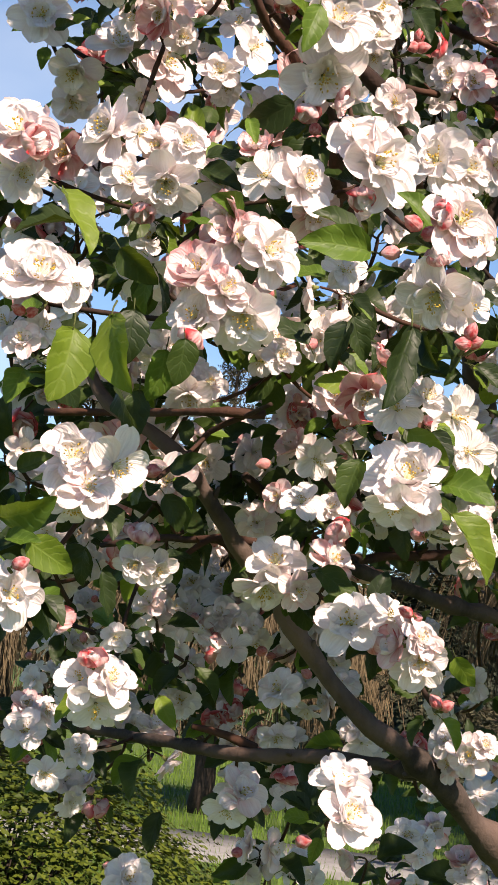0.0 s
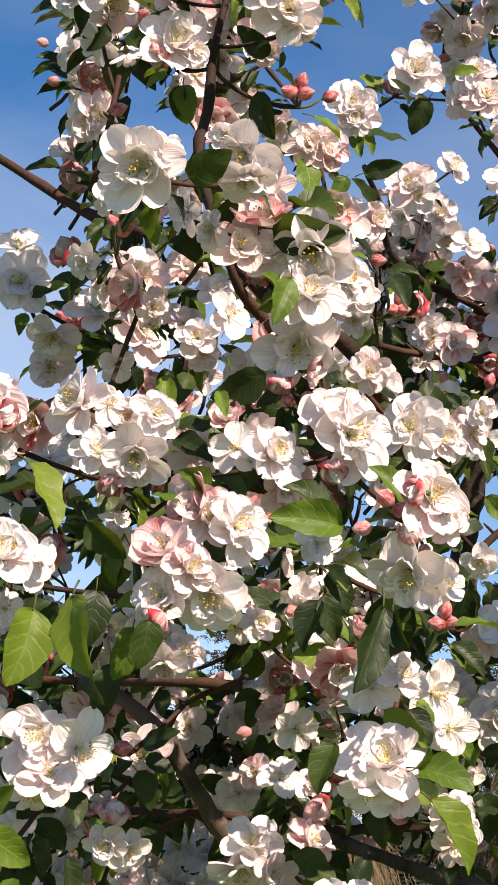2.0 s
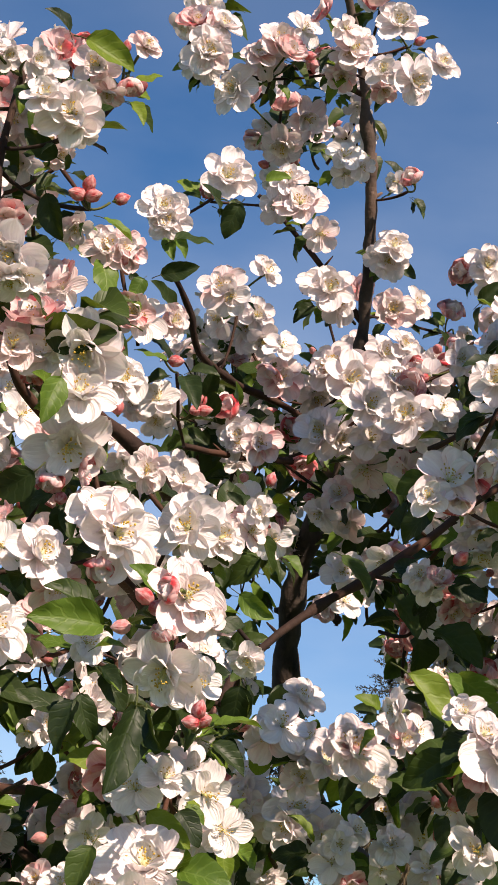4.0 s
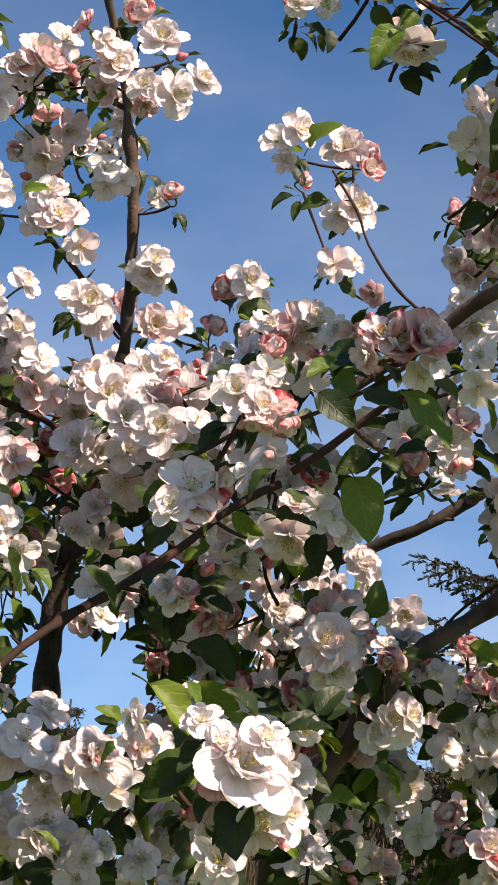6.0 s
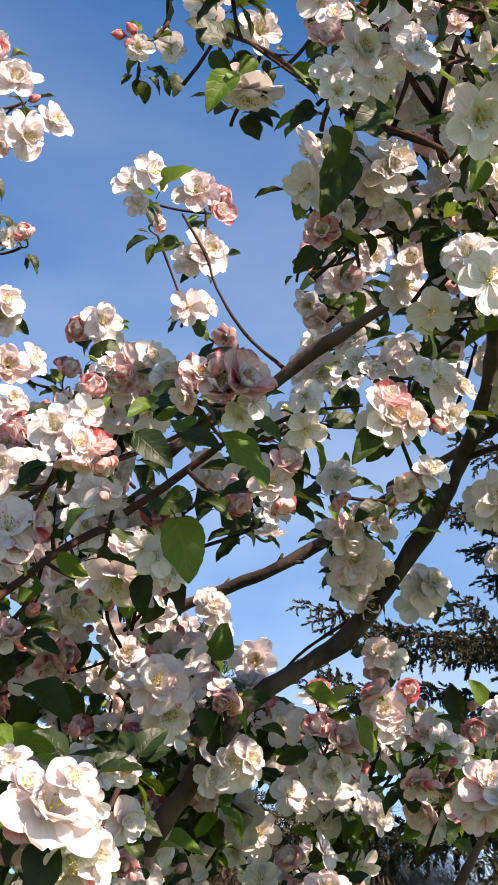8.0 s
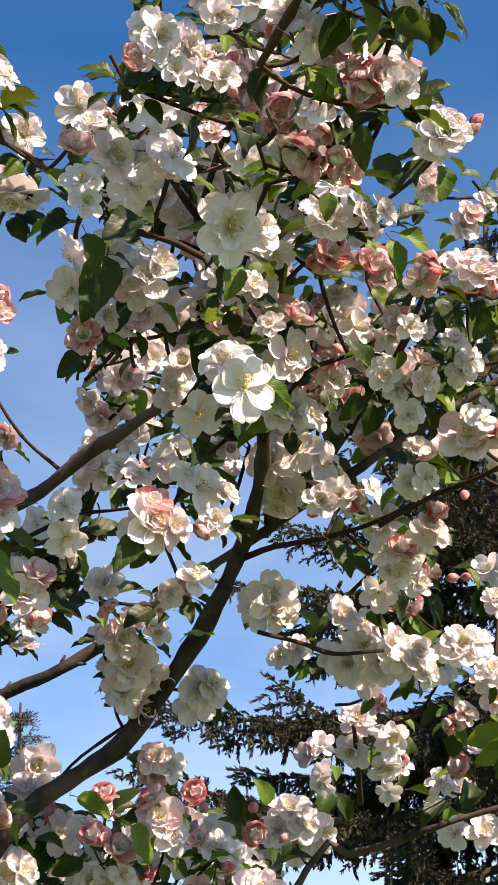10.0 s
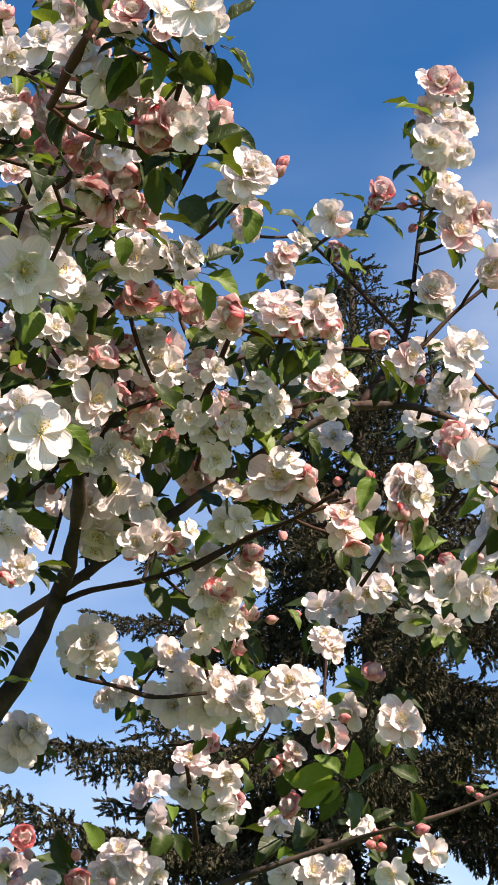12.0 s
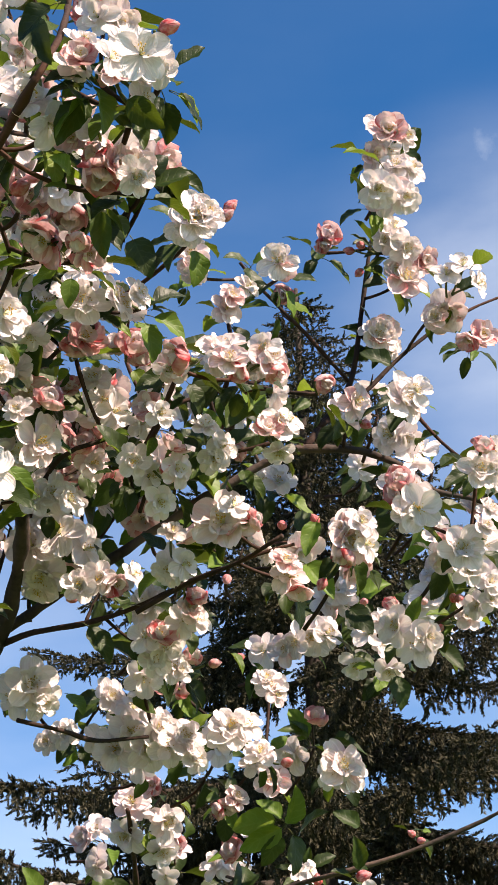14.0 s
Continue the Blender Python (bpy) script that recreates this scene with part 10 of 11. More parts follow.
wild(0.048, 1.583, 1.653, 1, 4)
wild(0.035, 1.695, 1.855, 2, 3)
wild(-0.179, 1.762, 1.736, 2, 4)
wild(0.159, 1.686, 1.743, 2, 3)
wild(-0.070, 1.369, 1.688, 1, 4)
wild(-0.099, 1.543, 1.632, 2, 3)
wild(0.145, 1.450, 1.743, 2, 4)
wild(0.015, 1.467, 1.659, 2, 3)
wild(0.075, 1.519, 1.797, 1, 4)
wild(-0.099, 1.667, 1.773, 2, 3)
wild(-0.122, 1.476, 1.705, 2, 4)
wild(0.096, 1.662, 1.796, 2, 3)
wild(-0.202, 1.496, 1.641, 1, 4)
wild(0.045, 1.625, 1.804, 2, 3)
wild(0.011, 1.788, 1.644, 2, 4)
wild(0.177, 1.547, 1.694, 2, 3)
wild(0.161, 1.430, 1.693, 1, 4)
wild(-0.112, 1.718, 1.817, 2, 3)
wild(-0.154, 1.336, 1.754, 2, 4)
wild(0.167, 1.776, 1.843, 2, 3)
wild(-0.186, 1.365, 1.693, 1, 4)
wild(-0.154, 1.567, 1.777, 2, 3)
wild(-0.147, 1.721, 1.766, 2, 4)
wild(0.042, 1.439, 1.754, 2, 3)
wild(-0.191, 1.604, 1.742, 1, 4)
wild(-0.207, 1.566, 1.790, 2, 3)
wild(-0.205, 1.448, 1.729, 2, 4)
wild(-0.041, 1.716, 1.758, 2, 3)
wild(-0.152, 1.337, 1.629, 1, 4)
wild(0.094, 1.539, 1.672, 2, 3)
wild(-0.106, 1.611, 1.699, 2, 4)
wild(-0.141, 1.491, 1.750, 2, 3)
wild(0.120, 1.487, 1.684, 1, 4)
wild(0.155, 1.765, 1.734, 2, 3)
wild(-0.070, 1.576, 1.744, 2, 4)
wild(-0.197, 1.521, 1.689, 2, 3)
wild(0.124, 1.559, 1.719, 1, 4)
wild(-0.175, 1.631, 1.635, 2, 3)
wild(-0.125, 1.388, 1.770, 2, 4)
wild(0.228, 1.753, 1.726, 2, 3)
wild(-0.164, 1.430, 1.611, 1, 4)
wild(-0.204, 1.518, 1.768, 2, 3)
wild(-0.013, 1.771, 1.723, 2, 4)
wild(-0.156, 1.748, 1.815, 2, 3)
wild(0.127, 1.615, 1.709, 1, 4)
wild(-0.125, 1.755, 1.653, 2, 3)
wild(-0.063, 1.703, 1.675, 2, 4)
wild(-0.241, 1.743, 1.831, 2, 3)
wild(-0.020, 1.661, 1.739, 1, 4)
wild(-0.225, 1.668, 1.683, 2, 3)
wild(-0.194, 1.562, 1.644, 2, 4)
wild(0.211, 1.723, 1.670, 2, 3)
wild(-0.191, 1.694, 1.726, 1, 4)
wild(-0.078, 1.528, 1.682, 2, 3)
wild(0.173, 1.697, 1.694, 2, 4)
wild(-0.243, 1.782, 1.764, 2, 3)
wild(-0.196, 1.637, 1.814, 1, 4)
wild(0.109, 1.335, 1.756, 2, 3)
wild(0.211, 1.689, 1.732, 2, 4)
wild(0.039, 1.765, 1.731, 2, 3)
wild(0.031, 1.642, 1.750, 1, 4)
wild(-0.033, 2.059, 1.685, 2, 3)
wild(-0.013, 1.592, 1.675, 2, 4)
wild(-0.065, 1.800, 1.691, 2, 3)
wild(-0.242, 1.762, 1.632, 1, 4)
wild(-0.093, 1.326, 1.705, 2, 3)
wild(0.079, 1.577, 1.733, 2, 4)
wild(0.301, 2.134, 1.685, 2, 3)
wild(-0.081, 1.833, 1.513, 1, 4)
wild(-0.076, 1.926, 1.544, 2, 3)
wild(-0.067, 1.520, 1.575, 2, 4)
wild(-0.212, 2.003, 1.535, 2, 3)
wild(0.114, 1.816, 1.523, 1, 4)
wild(-0.048, 2.023, 1.637, 2, 3)
wild(0.310, 2.482, 1.388, 2, 4)
wild(-0.007, 2.029, 1.584, 2, 3)
wild(0.125, 1.669, 1.610, 1, 4)
wild(0.223, 1.641, 1.531, 2, 3)
wild(-0.056, 2.021, 1.532, 2, 4)
wild(0.182, 1.612, 1.482, 2, 3)
wild(-0.209, 2.012, 1.457, 1, 4)
wild(-0.219, 2.095, 1.489, 2, 3)
wild(0.175, 1.903, 1.453, 2, 4)
wild(0.004, 2.018, 1.488, 2, 3)
wild(-0.096, 1.781, 1.456, 1, 4)
wild(0.320, 2.066, 1.622, 2, 3)
wild(0.243, 1.970, 1.477, 2, 4)
wild(0.209, 1.773, 1.653, 2, 3)
wild(0.266, 1.766, 1.549, 1, 4)
wild(0.136, 2.043, 1.662, 2, 3)
wild(-0.229, 1.830, 1.582, 2, 4)
wild(-0.253, 2.204, 1.620, 2, 3)
wild(0.289, 2.011, 1.511, 1, 4)
wild(-0.161, 1.687, 1.608, 2, 3)
wild(0.030, 1.841, 1.463, 2, 4)
wild(0.098, 2.200, 1.596, 2, 3)
wild(0.061, 1.861, 1.416, 1, 4)
wild(0.079, 1.792, 1.419, 2, 3)
wild(0.133, 1.690, 1.479, 2, 4)
wild(-0.039, 1.610, 1.549, 2, 3)
wild(-0.099, 2.085, 1.566, 1, 4)
wild(0.282, 1.953, 1.681, 2, 3)
wild(0.118, 2.101, 1.594, 2, 4)
wild(0.140, 1.917, 1.420, 2, 3)
wild(0.240, 1.669, 1.615, 1, 4)
wild(0.229, 2.002, 1.590, 2, 3)
wild(0.079, 2.025, 1.553, 2, 4)
wild(0.295, 2.375, 1.268, 2, 3)
wild(0.125, 1.896, 1.318, 1, 4)
wild(0.104, 1.939, 1.323, 2, 3)
wild(0.299, 1.817, 1.342, 2, 4)
wild(0.071, 1.552, 1.423, 2, 3)
wild(0.166, 1.803, 1.360, 1, 4)
wild(0.050, 1.607, 1.375, 2, 3)
wild(0.070, 1.983, 1.307, 2, 4)
wild(0.260, 1.689, 1.435, 2, 3)
wild(0.254, 2.442, 1.278, 1, 4)
wild(0.062, 1.659, 1.354, 2, 3)
wild(0.253, 1.674, 1.360, 2, 4)
wild(-0.111, 1.327, 2.300, 2, 3)
wild(-0.075, 1.422, 2.381, 1, 4)
wild(-0.069, 1.381, 2.155, 2, 3)
wild(-0.169, 1.336, 2.344, 2, 4)
wild(-0.109, 1.448, 2.333, 2, 3)
wild(-0.094, 1.513, 2.123, 1, 4)
wild(-0.147, 1.440, 2.110, 2, 3)
wild(-0.031, 1.400, 2.103, 2, 4)
wild(-0.154, 1.363, 2.062, 2, 3)
wild(-0.217, 1.404, 2.335, 1, 4)
wild(-0.015, 1.442, 2.125, 2, 3)
wild(-0.100, 1.223, 2.234, 2, 4)
wild(-0.056, 1.198, 2.255, 2, 3)
wild(-0.060, 1.260, 2.081, 1, 4)
wild(-0.189, 1.362, 2.294, 2, 3)
wild(-0.141, 1.211, 2.209, 2, 4)
wild(-0.101, 1.206, 2.065, 2, 3)
wild(-0.065, 1.222, 2.148, 1, 4)
wild(-0.078, 1.226, 2.301, 2, 3)
wild(-0.082, 1.339, 2.221, 2, 4)
wild(-0.043, 1.291, 2.341, 2, 3)
wild(-0.118, 1.395, 2.143, 1, 4)
wild(-0.122, 1.452, 2.180, 2, 3)
wild(-0.042, 1.227, 2.294, 2, 4)
wild(-0.127, 1.397, 2.398, 2, 3)
wild(-0.168, 1.465, 2.345, 1, 4)
wild(-0.050, 1.166, 2.053, 2, 3)
wild(-0.087, 1.442, 2.107, 2, 4)
wild(-0.170, 1.296, 2.206, 2, 3)
wild(-0.113, 1.216, 2.250, 1, 4)
wild(-0.074, 1.478, 2.182, 2, 3)
wild(-0.004, 1.193, 2.075, 2, 4)
wild(-0.205, 1.471, 2.212, 2, 3)
wild(-0.169, 1.432, 2.051, 1, 4)
wild(-0.009, 1.241, 2.037, 2, 3)
wild(-0.080, 1.254, 2.259, 2, 4)
wild(-0.178, 1.360, 2.232, 2, 3)
wild(-0.181, 1.403, 2.177, 1, 4)
wild(-0.085, 1.416, 2.283, 2, 3)
wild(-0.139, 1.292, 2.103, 2, 4)
wild(-0.061, 1.276, 2.230, 2, 3)
wild(-0.111, 1.302, 2.256, 1, 4)
wild(-0.199, 1.367, 2.267, 2, 3)
wild(-0.194, 1.398, 2.397, 2, 4)
wild(-0.106, 1.187, 2.282, 2, 3)
wild(0.271, 1.643, 2.071, 1, 4)
wild(0.192, 1.943, 2.166, 2, 3)
wild(0.133, 1.837, 2.130, 2, 4)
wild(0.221, 1.763, 2.246, 2, 3)
wild(0.108, 1.876, 2.256, 1, 4)
wild(0.145, 1.612, 2.034, 2, 3)
wild(0.175, 2.023, 2.123, 2, 4)
wild(0.194, 1.751, 2.075, 2, 3)
wild(0.146, 1.617, 2.094, 1, 4)
wild(0.216, 1.987, 2.182, 2, 3)
wild(0.104, 1.960, 2.390, 2, 4)
wild(0.161, 1.762, 2.135, 2, 3)
wild(0.148, 1.694, 2.206, 1, 4)
wild(0.194, 1.836, 2.239, 2, 3)
wild(0.093, 1.626, 2.194, 2, 4)
wild(0.098, 1.680, 2.136, 2, 3)
wild(0.134, 1.772, 2.263, 1, 4)
wild(0.124, 1.772, 2.029, 2, 3)
wild(0.208, 1.851, 2.120, 2, 4)
wild(0.279, 1.867, 2.234, 2, 3)
wild(0.163, 2.021, 2.176, 1, 4)
wild(0.196, 1.700, 2.164, 2, 3)
wild(0.134, 1.995, 2.125, 2, 4)
wild(0.275, 1.912, 2.273, 2, 3)
wild(0.117, 1.971, 2.290, 1, 4)
wild(0.284, 1.955, 2.115, 2, 3)
wild(0.144, 1.962, 2.333, 2, 4)
wild(0.236, 1.901, 2.102, 2, 3)
wild(0.122, 1.743, 2.280, 1, 4)
wild(0.185, 1.880, 2.289, 2, 3)
wild(0.177, 1.988, 2.070, 2, 4)
wild(0.286, 1.839, 2.096, 2, 3)
wild(0.109, 1.606, 2.132, 1, 4)
wild(0.293, 1.854, 2.295, 2, 3)
wild(0.258, 1.852, 2.188, 2, 4)
wild(0.131, 1.912, 2.387, 2, 3)
wild(0.242, 1.888, 2.322, 1, 4)
wild(0.214, 1.958, 2.264, 2, 3)
wild(0.297, 1.930, 2.198, 2, 4)
wild(0.175, 1.793, 2.235, 2, 3)
wild(0.302, 1.790, 2.047, 1, 4)
wild(0.145, 1.713, 2.076, 2, 3)
wild(0.299, 1.794, 2.193, 2, 4)
wild(0.181, 1.859, 2.068, 2, 3)
wild(0.131, 1.938, 2.096, 1, 4)
wild(0.206, 1.651, 2.598, 2, 3)
wild(0.137, 1.723, 2.610, 2, 4)
wild(0.250, 1.769, 2.565, 2, 3)
wild(0.185, 1.775, 2.551, 2, 3)
wild(0.202, 1.826, 2.597, 2, 4)
wild(0.150, 1.821, 2.599, 2, 3)
wild(0.242, 1.700, 2.571, 2, 3)
wild(0.053, 1.706, 2.678, 2, 4)
wild(0.179, 1.764, 2.507, 1, 4)
wild(0.065, 1.633, 2.624, 2, 3)
wild(0.180, 1.738, 2.495, 2, 4)
wild(0.257, 1.691, 2.705, 2, 3)
wild(0.050, 1.677, 2.639, 1, 4)
wild(0.278, 1.795, 2.309, 2, 3)
wild(0.138, 1.904, 2.187, 2, 4)
wild(0.108, 1.666, 2.219, 2, 3)
wild(0.230, 1.722, 2.228, 1, 4)
wild(0.260, 1.856, 2.416, 2, 3)
wild(0.299, 1.641, 2.166, 2, 4)
wild(0.306, 1.737, 2.154, 2, 3)
wild(0.208, 1.658, 2.124, 1, 4)
wild(0.222, 1.725, 2.220, 2, 3)
wild(0.324, 1.867, 2.212, 2, 4)
wild(0.121, 1.792, 2.193, 2, 3)
wild(0.138, 1.840, 2.305, 1, 4)
wild(0.236, 1.893, 2.268, 2, 3)
wild(0.191, 1.905, 2.244, 2, 4)
wild(0.105, 1.785, 2.334, 1, 4)
wild(0.108, 1.818, 2.339, 2, 3)
wild(0.161, 1.655, 2.161, 2, 4)
wild(0.176, 1.904, 2.338, 2, 3)
wild(0.123, 1.882, 2.336, 1, 4)
wild(0.297, 1.659, 2.125, 2, 3)
wild(0.138, 1.998, 2.252, 2, 4)
wild(0.174, 1.852, 2.192, 2, 3)
wild(0.300, 1.810, 2.241, 1, 4)
wild(0.212, 1.806, 2.199, 2, 3)
wild(0.221, 1.950, 2.216, 2, 4)
wild(0.106, 1.815, 2.290, 2, 3)
wild(0.219, 1.881, 2.160, 1, 4)
wild(0.287, 1.696, 2.141, 2, 3)
wild(0.133, 1.992, 2.196, 2, 4)
wild(0.358, 1.573, 2.211, 2, 3)
wild(0.305, 1.452, 2.142, 1, 4)
wild(0.411, 1.569, 2.142, 2, 3)
wild(0.378, 1.661, 2.080, 2, 4)
wild(0.315, 1.650, 2.121, 2, 3)
wild(0.263, 1.325, 1.961, 1, 4)
wild(0.395, 1.531, 2.207, 2, 3)
wild(0.379, 1.439, 2.013, 2, 4)
wild(0.303, 1.484, 2.076, 2, 3)
wild(0.313, 1.745, 2.099, 1, 4)
wild(0.343, 1.456, 2.039, 2, 3)
wild(0.375, 1.402, 2.111, 2, 4)
wild(0.413, 1.569, 2.193, 2, 3)
wild(0.365, 1.545, 2.014, 1, 4)
wild(0.345, 1.618, 2.173, 2, 3)
wild(0.361, 1.633, 2.163, 2, 4)
wild(0.374, 1.581, 2.137, 2, 3)
wild(0.308, 1.286, 2.039, 1, 4)
wild(0.378, 1.390, 2.163, 2, 3)
wild(0.324, 1.620, 2.217, 2, 4)
wild(0.381, 1.689, 2.075, 2, 3)
wild(0.377, 1.538, 2.187, 1, 4)
wild(0.368, 1.638, 2.076, 2, 3)
wild(0.346, 1.643, 2.242, 2, 4)
wild(0.348, 1.648, 2.244, 2, 3)
wild(0.476, 2.173, 2.030, 1, 4)
wild(0.375, 1.742, 1.917, 2, 3)
wild(0.413, 1.669, 1.884, 2, 4)
wild(0.366, 1.460, 1.850, 2, 3)
wild(0.412, 1.917, 2.019, 1, 4)
wild(0.343, 1.791, 2.027, 2, 3)
wild(0.361, 1.824, 1.912, 2, 4)
wild(0.328, 1.667, 1.963, 2, 3)
wild(0.386, 1.561, 1.888, 1, 4)
wild(0.426, 1.961, 2.017, 2, 3)
wild(0.305, 1.685, 2.030, 2, 4)
wild(0.319, 1.543, 1.954, 2, 3)
wild(0.375, 1.579, 2.010, 1, 4)
wild(0.416, 1.596, 1.875, 2, 3)
wild(0.377, 1.692, 1.892, 2, 4)
wild(0.284, 1.719, 2.041, 2, 3)
wild(0.418, 1.504, 1.873, 1, 4)
wild(0.465, 2.088, 2.038, 2, 3)
wild(0.360, 1.881, 1.914, 2, 4)
wild(0.430, 1.613, 1.887, 2, 3)
wild(0.388, 2.085, 2.043, 1, 4)
wild(0.421, 1.735, 1.902, 2, 3)
wild(0.326, 1.637, 1.873, 2, 4)
wild(0.444, 1.699, 2.053, 2, 3)
wild(0.472, 1.949, 2.031, 1, 4)
wild(0.303, 1.293, 1.791, 2, 3)
wild(0.361, 1.255, 1.783, 2, 4)
wild(0.351, 1.319, 1.794, 2, 3)
wild(0.261, 1.300, 1.767, 1, 4)
wild(0.310, 1.281, 1.697, 2, 3)
wild(0.180, 1.330, 1.738, 2, 4)
wild(0.349, 1.289, 1.814, 2, 3)
wild(0.250, 1.264, 1.763, 1, 4)
wild(0.205, 1.457, 1.703, 2, 3)
wild(0.180, 1.327, 1.735, 2, 4)
wild(0.334, 1.414, 1.724, 2, 3)
wild(0.314, 1.295, 1.787, 1, 4)
wild(0.324, 1.326, 1.796, 2, 3)
wild(0.335, 1.319, 1.760, 2, 4)
wild(0.175, 1.344, 1.739, 2, 3)
wild(0.325, 1.310, 1.698, 1, 4)
wild(0.049, 1.973, 1.765, 2, 3)
wild(0.057, 1.915, 1.946, 2, 4)
wild(-0.015, 1.835, 1.719, 2, 3)
wild(0.110, 1.799, 1.716, 1, 4)
wild(0.081, 1.875, 1.924, 2, 3)
wild(0.063, 1.719, 1.712, 2, 4)
wild(0.112, 1.440, 1.805, 2, 3)
wild(0.049, 1.756, 1.913, 1, 4)
wild(0.123, 1.509, 1.820, 2, 3)
wild(0.155, 1.647, 1.787, 2, 4)
wild(-0.024, 1.630, 1.879, 2, 3)
wild(0.166, 1.773, 1.935, 1, 4)
wild(-0.017, 1.903, 1.935, 2, 3)
wild(0.089, 1.692, 1.871, 2, 4)
wild(0.161, 1.894, 1.760, 2, 3)
wild(-0.010, 1.984, 1.801, 1, 4)
wild(0.076, 1.923, 1.892, 2, 3)
wild(0.097, 1.815, 1.765, 2, 4)
wild(0.129, 1.739, 1.802, 2, 3)
wild(0.139, 1.573, 1.834, 1, 4)
wild(0.045, 1.890, 1.771, 2, 3)
wild(0.140, 1.965, 1.763, 2, 4)
wild(0.078, 1.466, 1.867, 2, 3)
wild(0.002, 1.668, 1.737, 1, 4)
wild(0.010, 1.693, 1.734, 2, 3)
wild(0.169, 1.501, 1.734, 2, 4)
wild(0.174, 1.860, 1.936, 2, 3)
wild(0.031, 1.454, 1.755, 1, 4)
wild(0.042, 1.615, 1.697, 2, 3)
wild(0.136, 1.929, 1.897, 2, 4)
wild(0.160, 1.602, 1.758, 2, 3)
wild(0.127, 1.809, 1.844, 1, 4)
wild(0.059, 1.507, 1.712, 2, 3)
wild(0.150, 1.845, 1.721, 2, 4)
wild(0.026, 1.911, 1.892, 2, 3)
wild(0.036, 1.693, 1.800, 1, 4)
wild(0.198, 1.976, 1.759, 2, 3)
wild(0.137, 1.670, 1.852, 2, 4)
wild(0.028, 1.993, 1.719, 2, 3)
wild(0.079, 1.871, 1.833, 1, 4)
wild(0.160, 1.597, 1.874, 2, 3)
wild(0.106, 1.960, 1.812, 2, 4)
wild(-0.110, 1.901, 1.697, 2, 3)
wild(-0.025, 1.334, 1.829, 1, 4)
wild(-0.131, 1.723, 1.895, 2, 3)
wild(0.035, 1.947, 1.832, 2, 4)
wild(-0.064, 1.482, 1.667, 2, 3)
wild(-0.043, 1.951, 1.750, 1, 4)
wild(-0.092, 1.518, 1.742, 2, 3)
wild(0.009, 1.789, 1.919, 2, 4)
wild(-0.119, 1.783, 1.860, 2, 3)
wild(-0.108, 1.846, 1.887, 1, 4)
wild(-0.077, 1.309, 1.775, 2, 3)
wild(-0.035, 1.843, 1.784, 2, 4)
wild(-0.097, 1.829, 1.837, 2, 3)
wild(-0.004, 1.932, 1.697, 1, 4)
wild(0.046, 1.804, 1.785, 2, 3)
wild(-0.053, 1.385, 1.825, 2, 4)
wild(-0.095, 1.928, 1.799, 2, 3)
wild(0.003, 1.724, 1.736, 1, 4)
wild(-0.082, 1.967, 1.694, 2, 3)
wild(0.045, 1.385, 1.714, 2, 4)
wild(-0.107, 1.912, 1.906, 2, 3)
wild(-0.120, 1.888, 1.830, 1, 4)
wild(-0.101, 1.534, 1.789, 2, 3)
wild(-0.060, 1.449, 1.850, 2, 4)
wild(-0.105, 1.637, 1.823, 2, 3)
wild(-0.033, 1.981, 1.710, 1, 4)
wild(0.383, 1.441, 2.062, 2, 3)
wild(0.517, 1.409, 2.141, 2, 4)
wild(0.385, 1.437, 2.140, 2, 3)
wild(0.473, 1.311, 2.082, 1, 4)
wild(0.402, 1.425, 2.073, 2, 3)
wild(0.301, 1.282, 1.981, 2, 4)
wild(0.346, 1.236, 1.994, 2, 3)
wild(0.312, 1.429, 2.117, 1, 4)
wild(0.543, 1.468, 2.144, 2, 3)
wild(0.326, 1.436, 2.021, 2, 4)
wild(0.450, 1.381, 2.103, 2, 3)
wild(0.505, 1.378, 2.104, 1, 4)
wild(0.349, 1.464, 2.050, 2, 3)
wild(0.413, 1.403, 2.068, 2, 4)
wild(0.326, 1.423, 2.098, 2, 3)
wild(0.352, 1.267, 2.039, 1, 4)
wild(0.540, 1.420, 2.170, 2, 3)
wild(0.367, 1.365, 2.147, 2, 4)
wild(0.333, 1.506, 2.037, 2, 3)
wild(0.397, 1.341, 2.143, 1, 4)
wild(0.366, 1.498, 2.056, 2, 3)
wild(0.308, 1.495, 2.162, 2, 4)
wild(0.422, 1.431, 2.072, 2, 3)
wild(0.327, 1.545, 2.182, 1, 4)
wild(0.414, 1.421, 2.018, 2, 3)
wild(0.604, 1.731, 1.977, 2, 4)
wild(0.567, 1.643, 1.960, 2, 3)
wild(0.526, 1.492, 1.921, 1, 4)
wild(0.490, 1.546, 1.980, 2, 3)
wild(0.557, 1.589, 1.951, 2, 4)
wild(0.483, 1.494, 1.956, 2, 3)
wild(0.441, 1.510, 1.897, 1, 4)
wild(0.474, 1.550, 1.912, 2, 3)
wild(0.408, 2.157, 2.021, 2, 4)
wild(0.498, 1.603, 1.988, 2, 3)
wild(0.518, 1.610, 1.938, 1, 4)
wild(0.468, 1.586, 1.912, 2, 3)
wild(0.477, 1.457, 1.901, 2, 4)
wild(0.448, 1.497, 1.898, 2, 3)
wild(0.573, 1.721, 1.965, 1, 4)
wild(0.475, 1.448, 1.914, 2, 3)
wild(0.506, 1.830, 2.022, 2, 4)
wild(0.482, 1.470, 1.896, 2, 3)
wild(0.370, 1.931, 2.018, 1, 4)
wild(0.556, 1.935, 2.085, 2, 3)
wild(0.451, 1.822, 2.023, 2, 4)
wild(0.498, 1.801, 1.999, 2, 3)
wild(0.469, 1.543, 1.977, 1, 4)
wild(0.500, 1.528, 1.911, 2, 3)
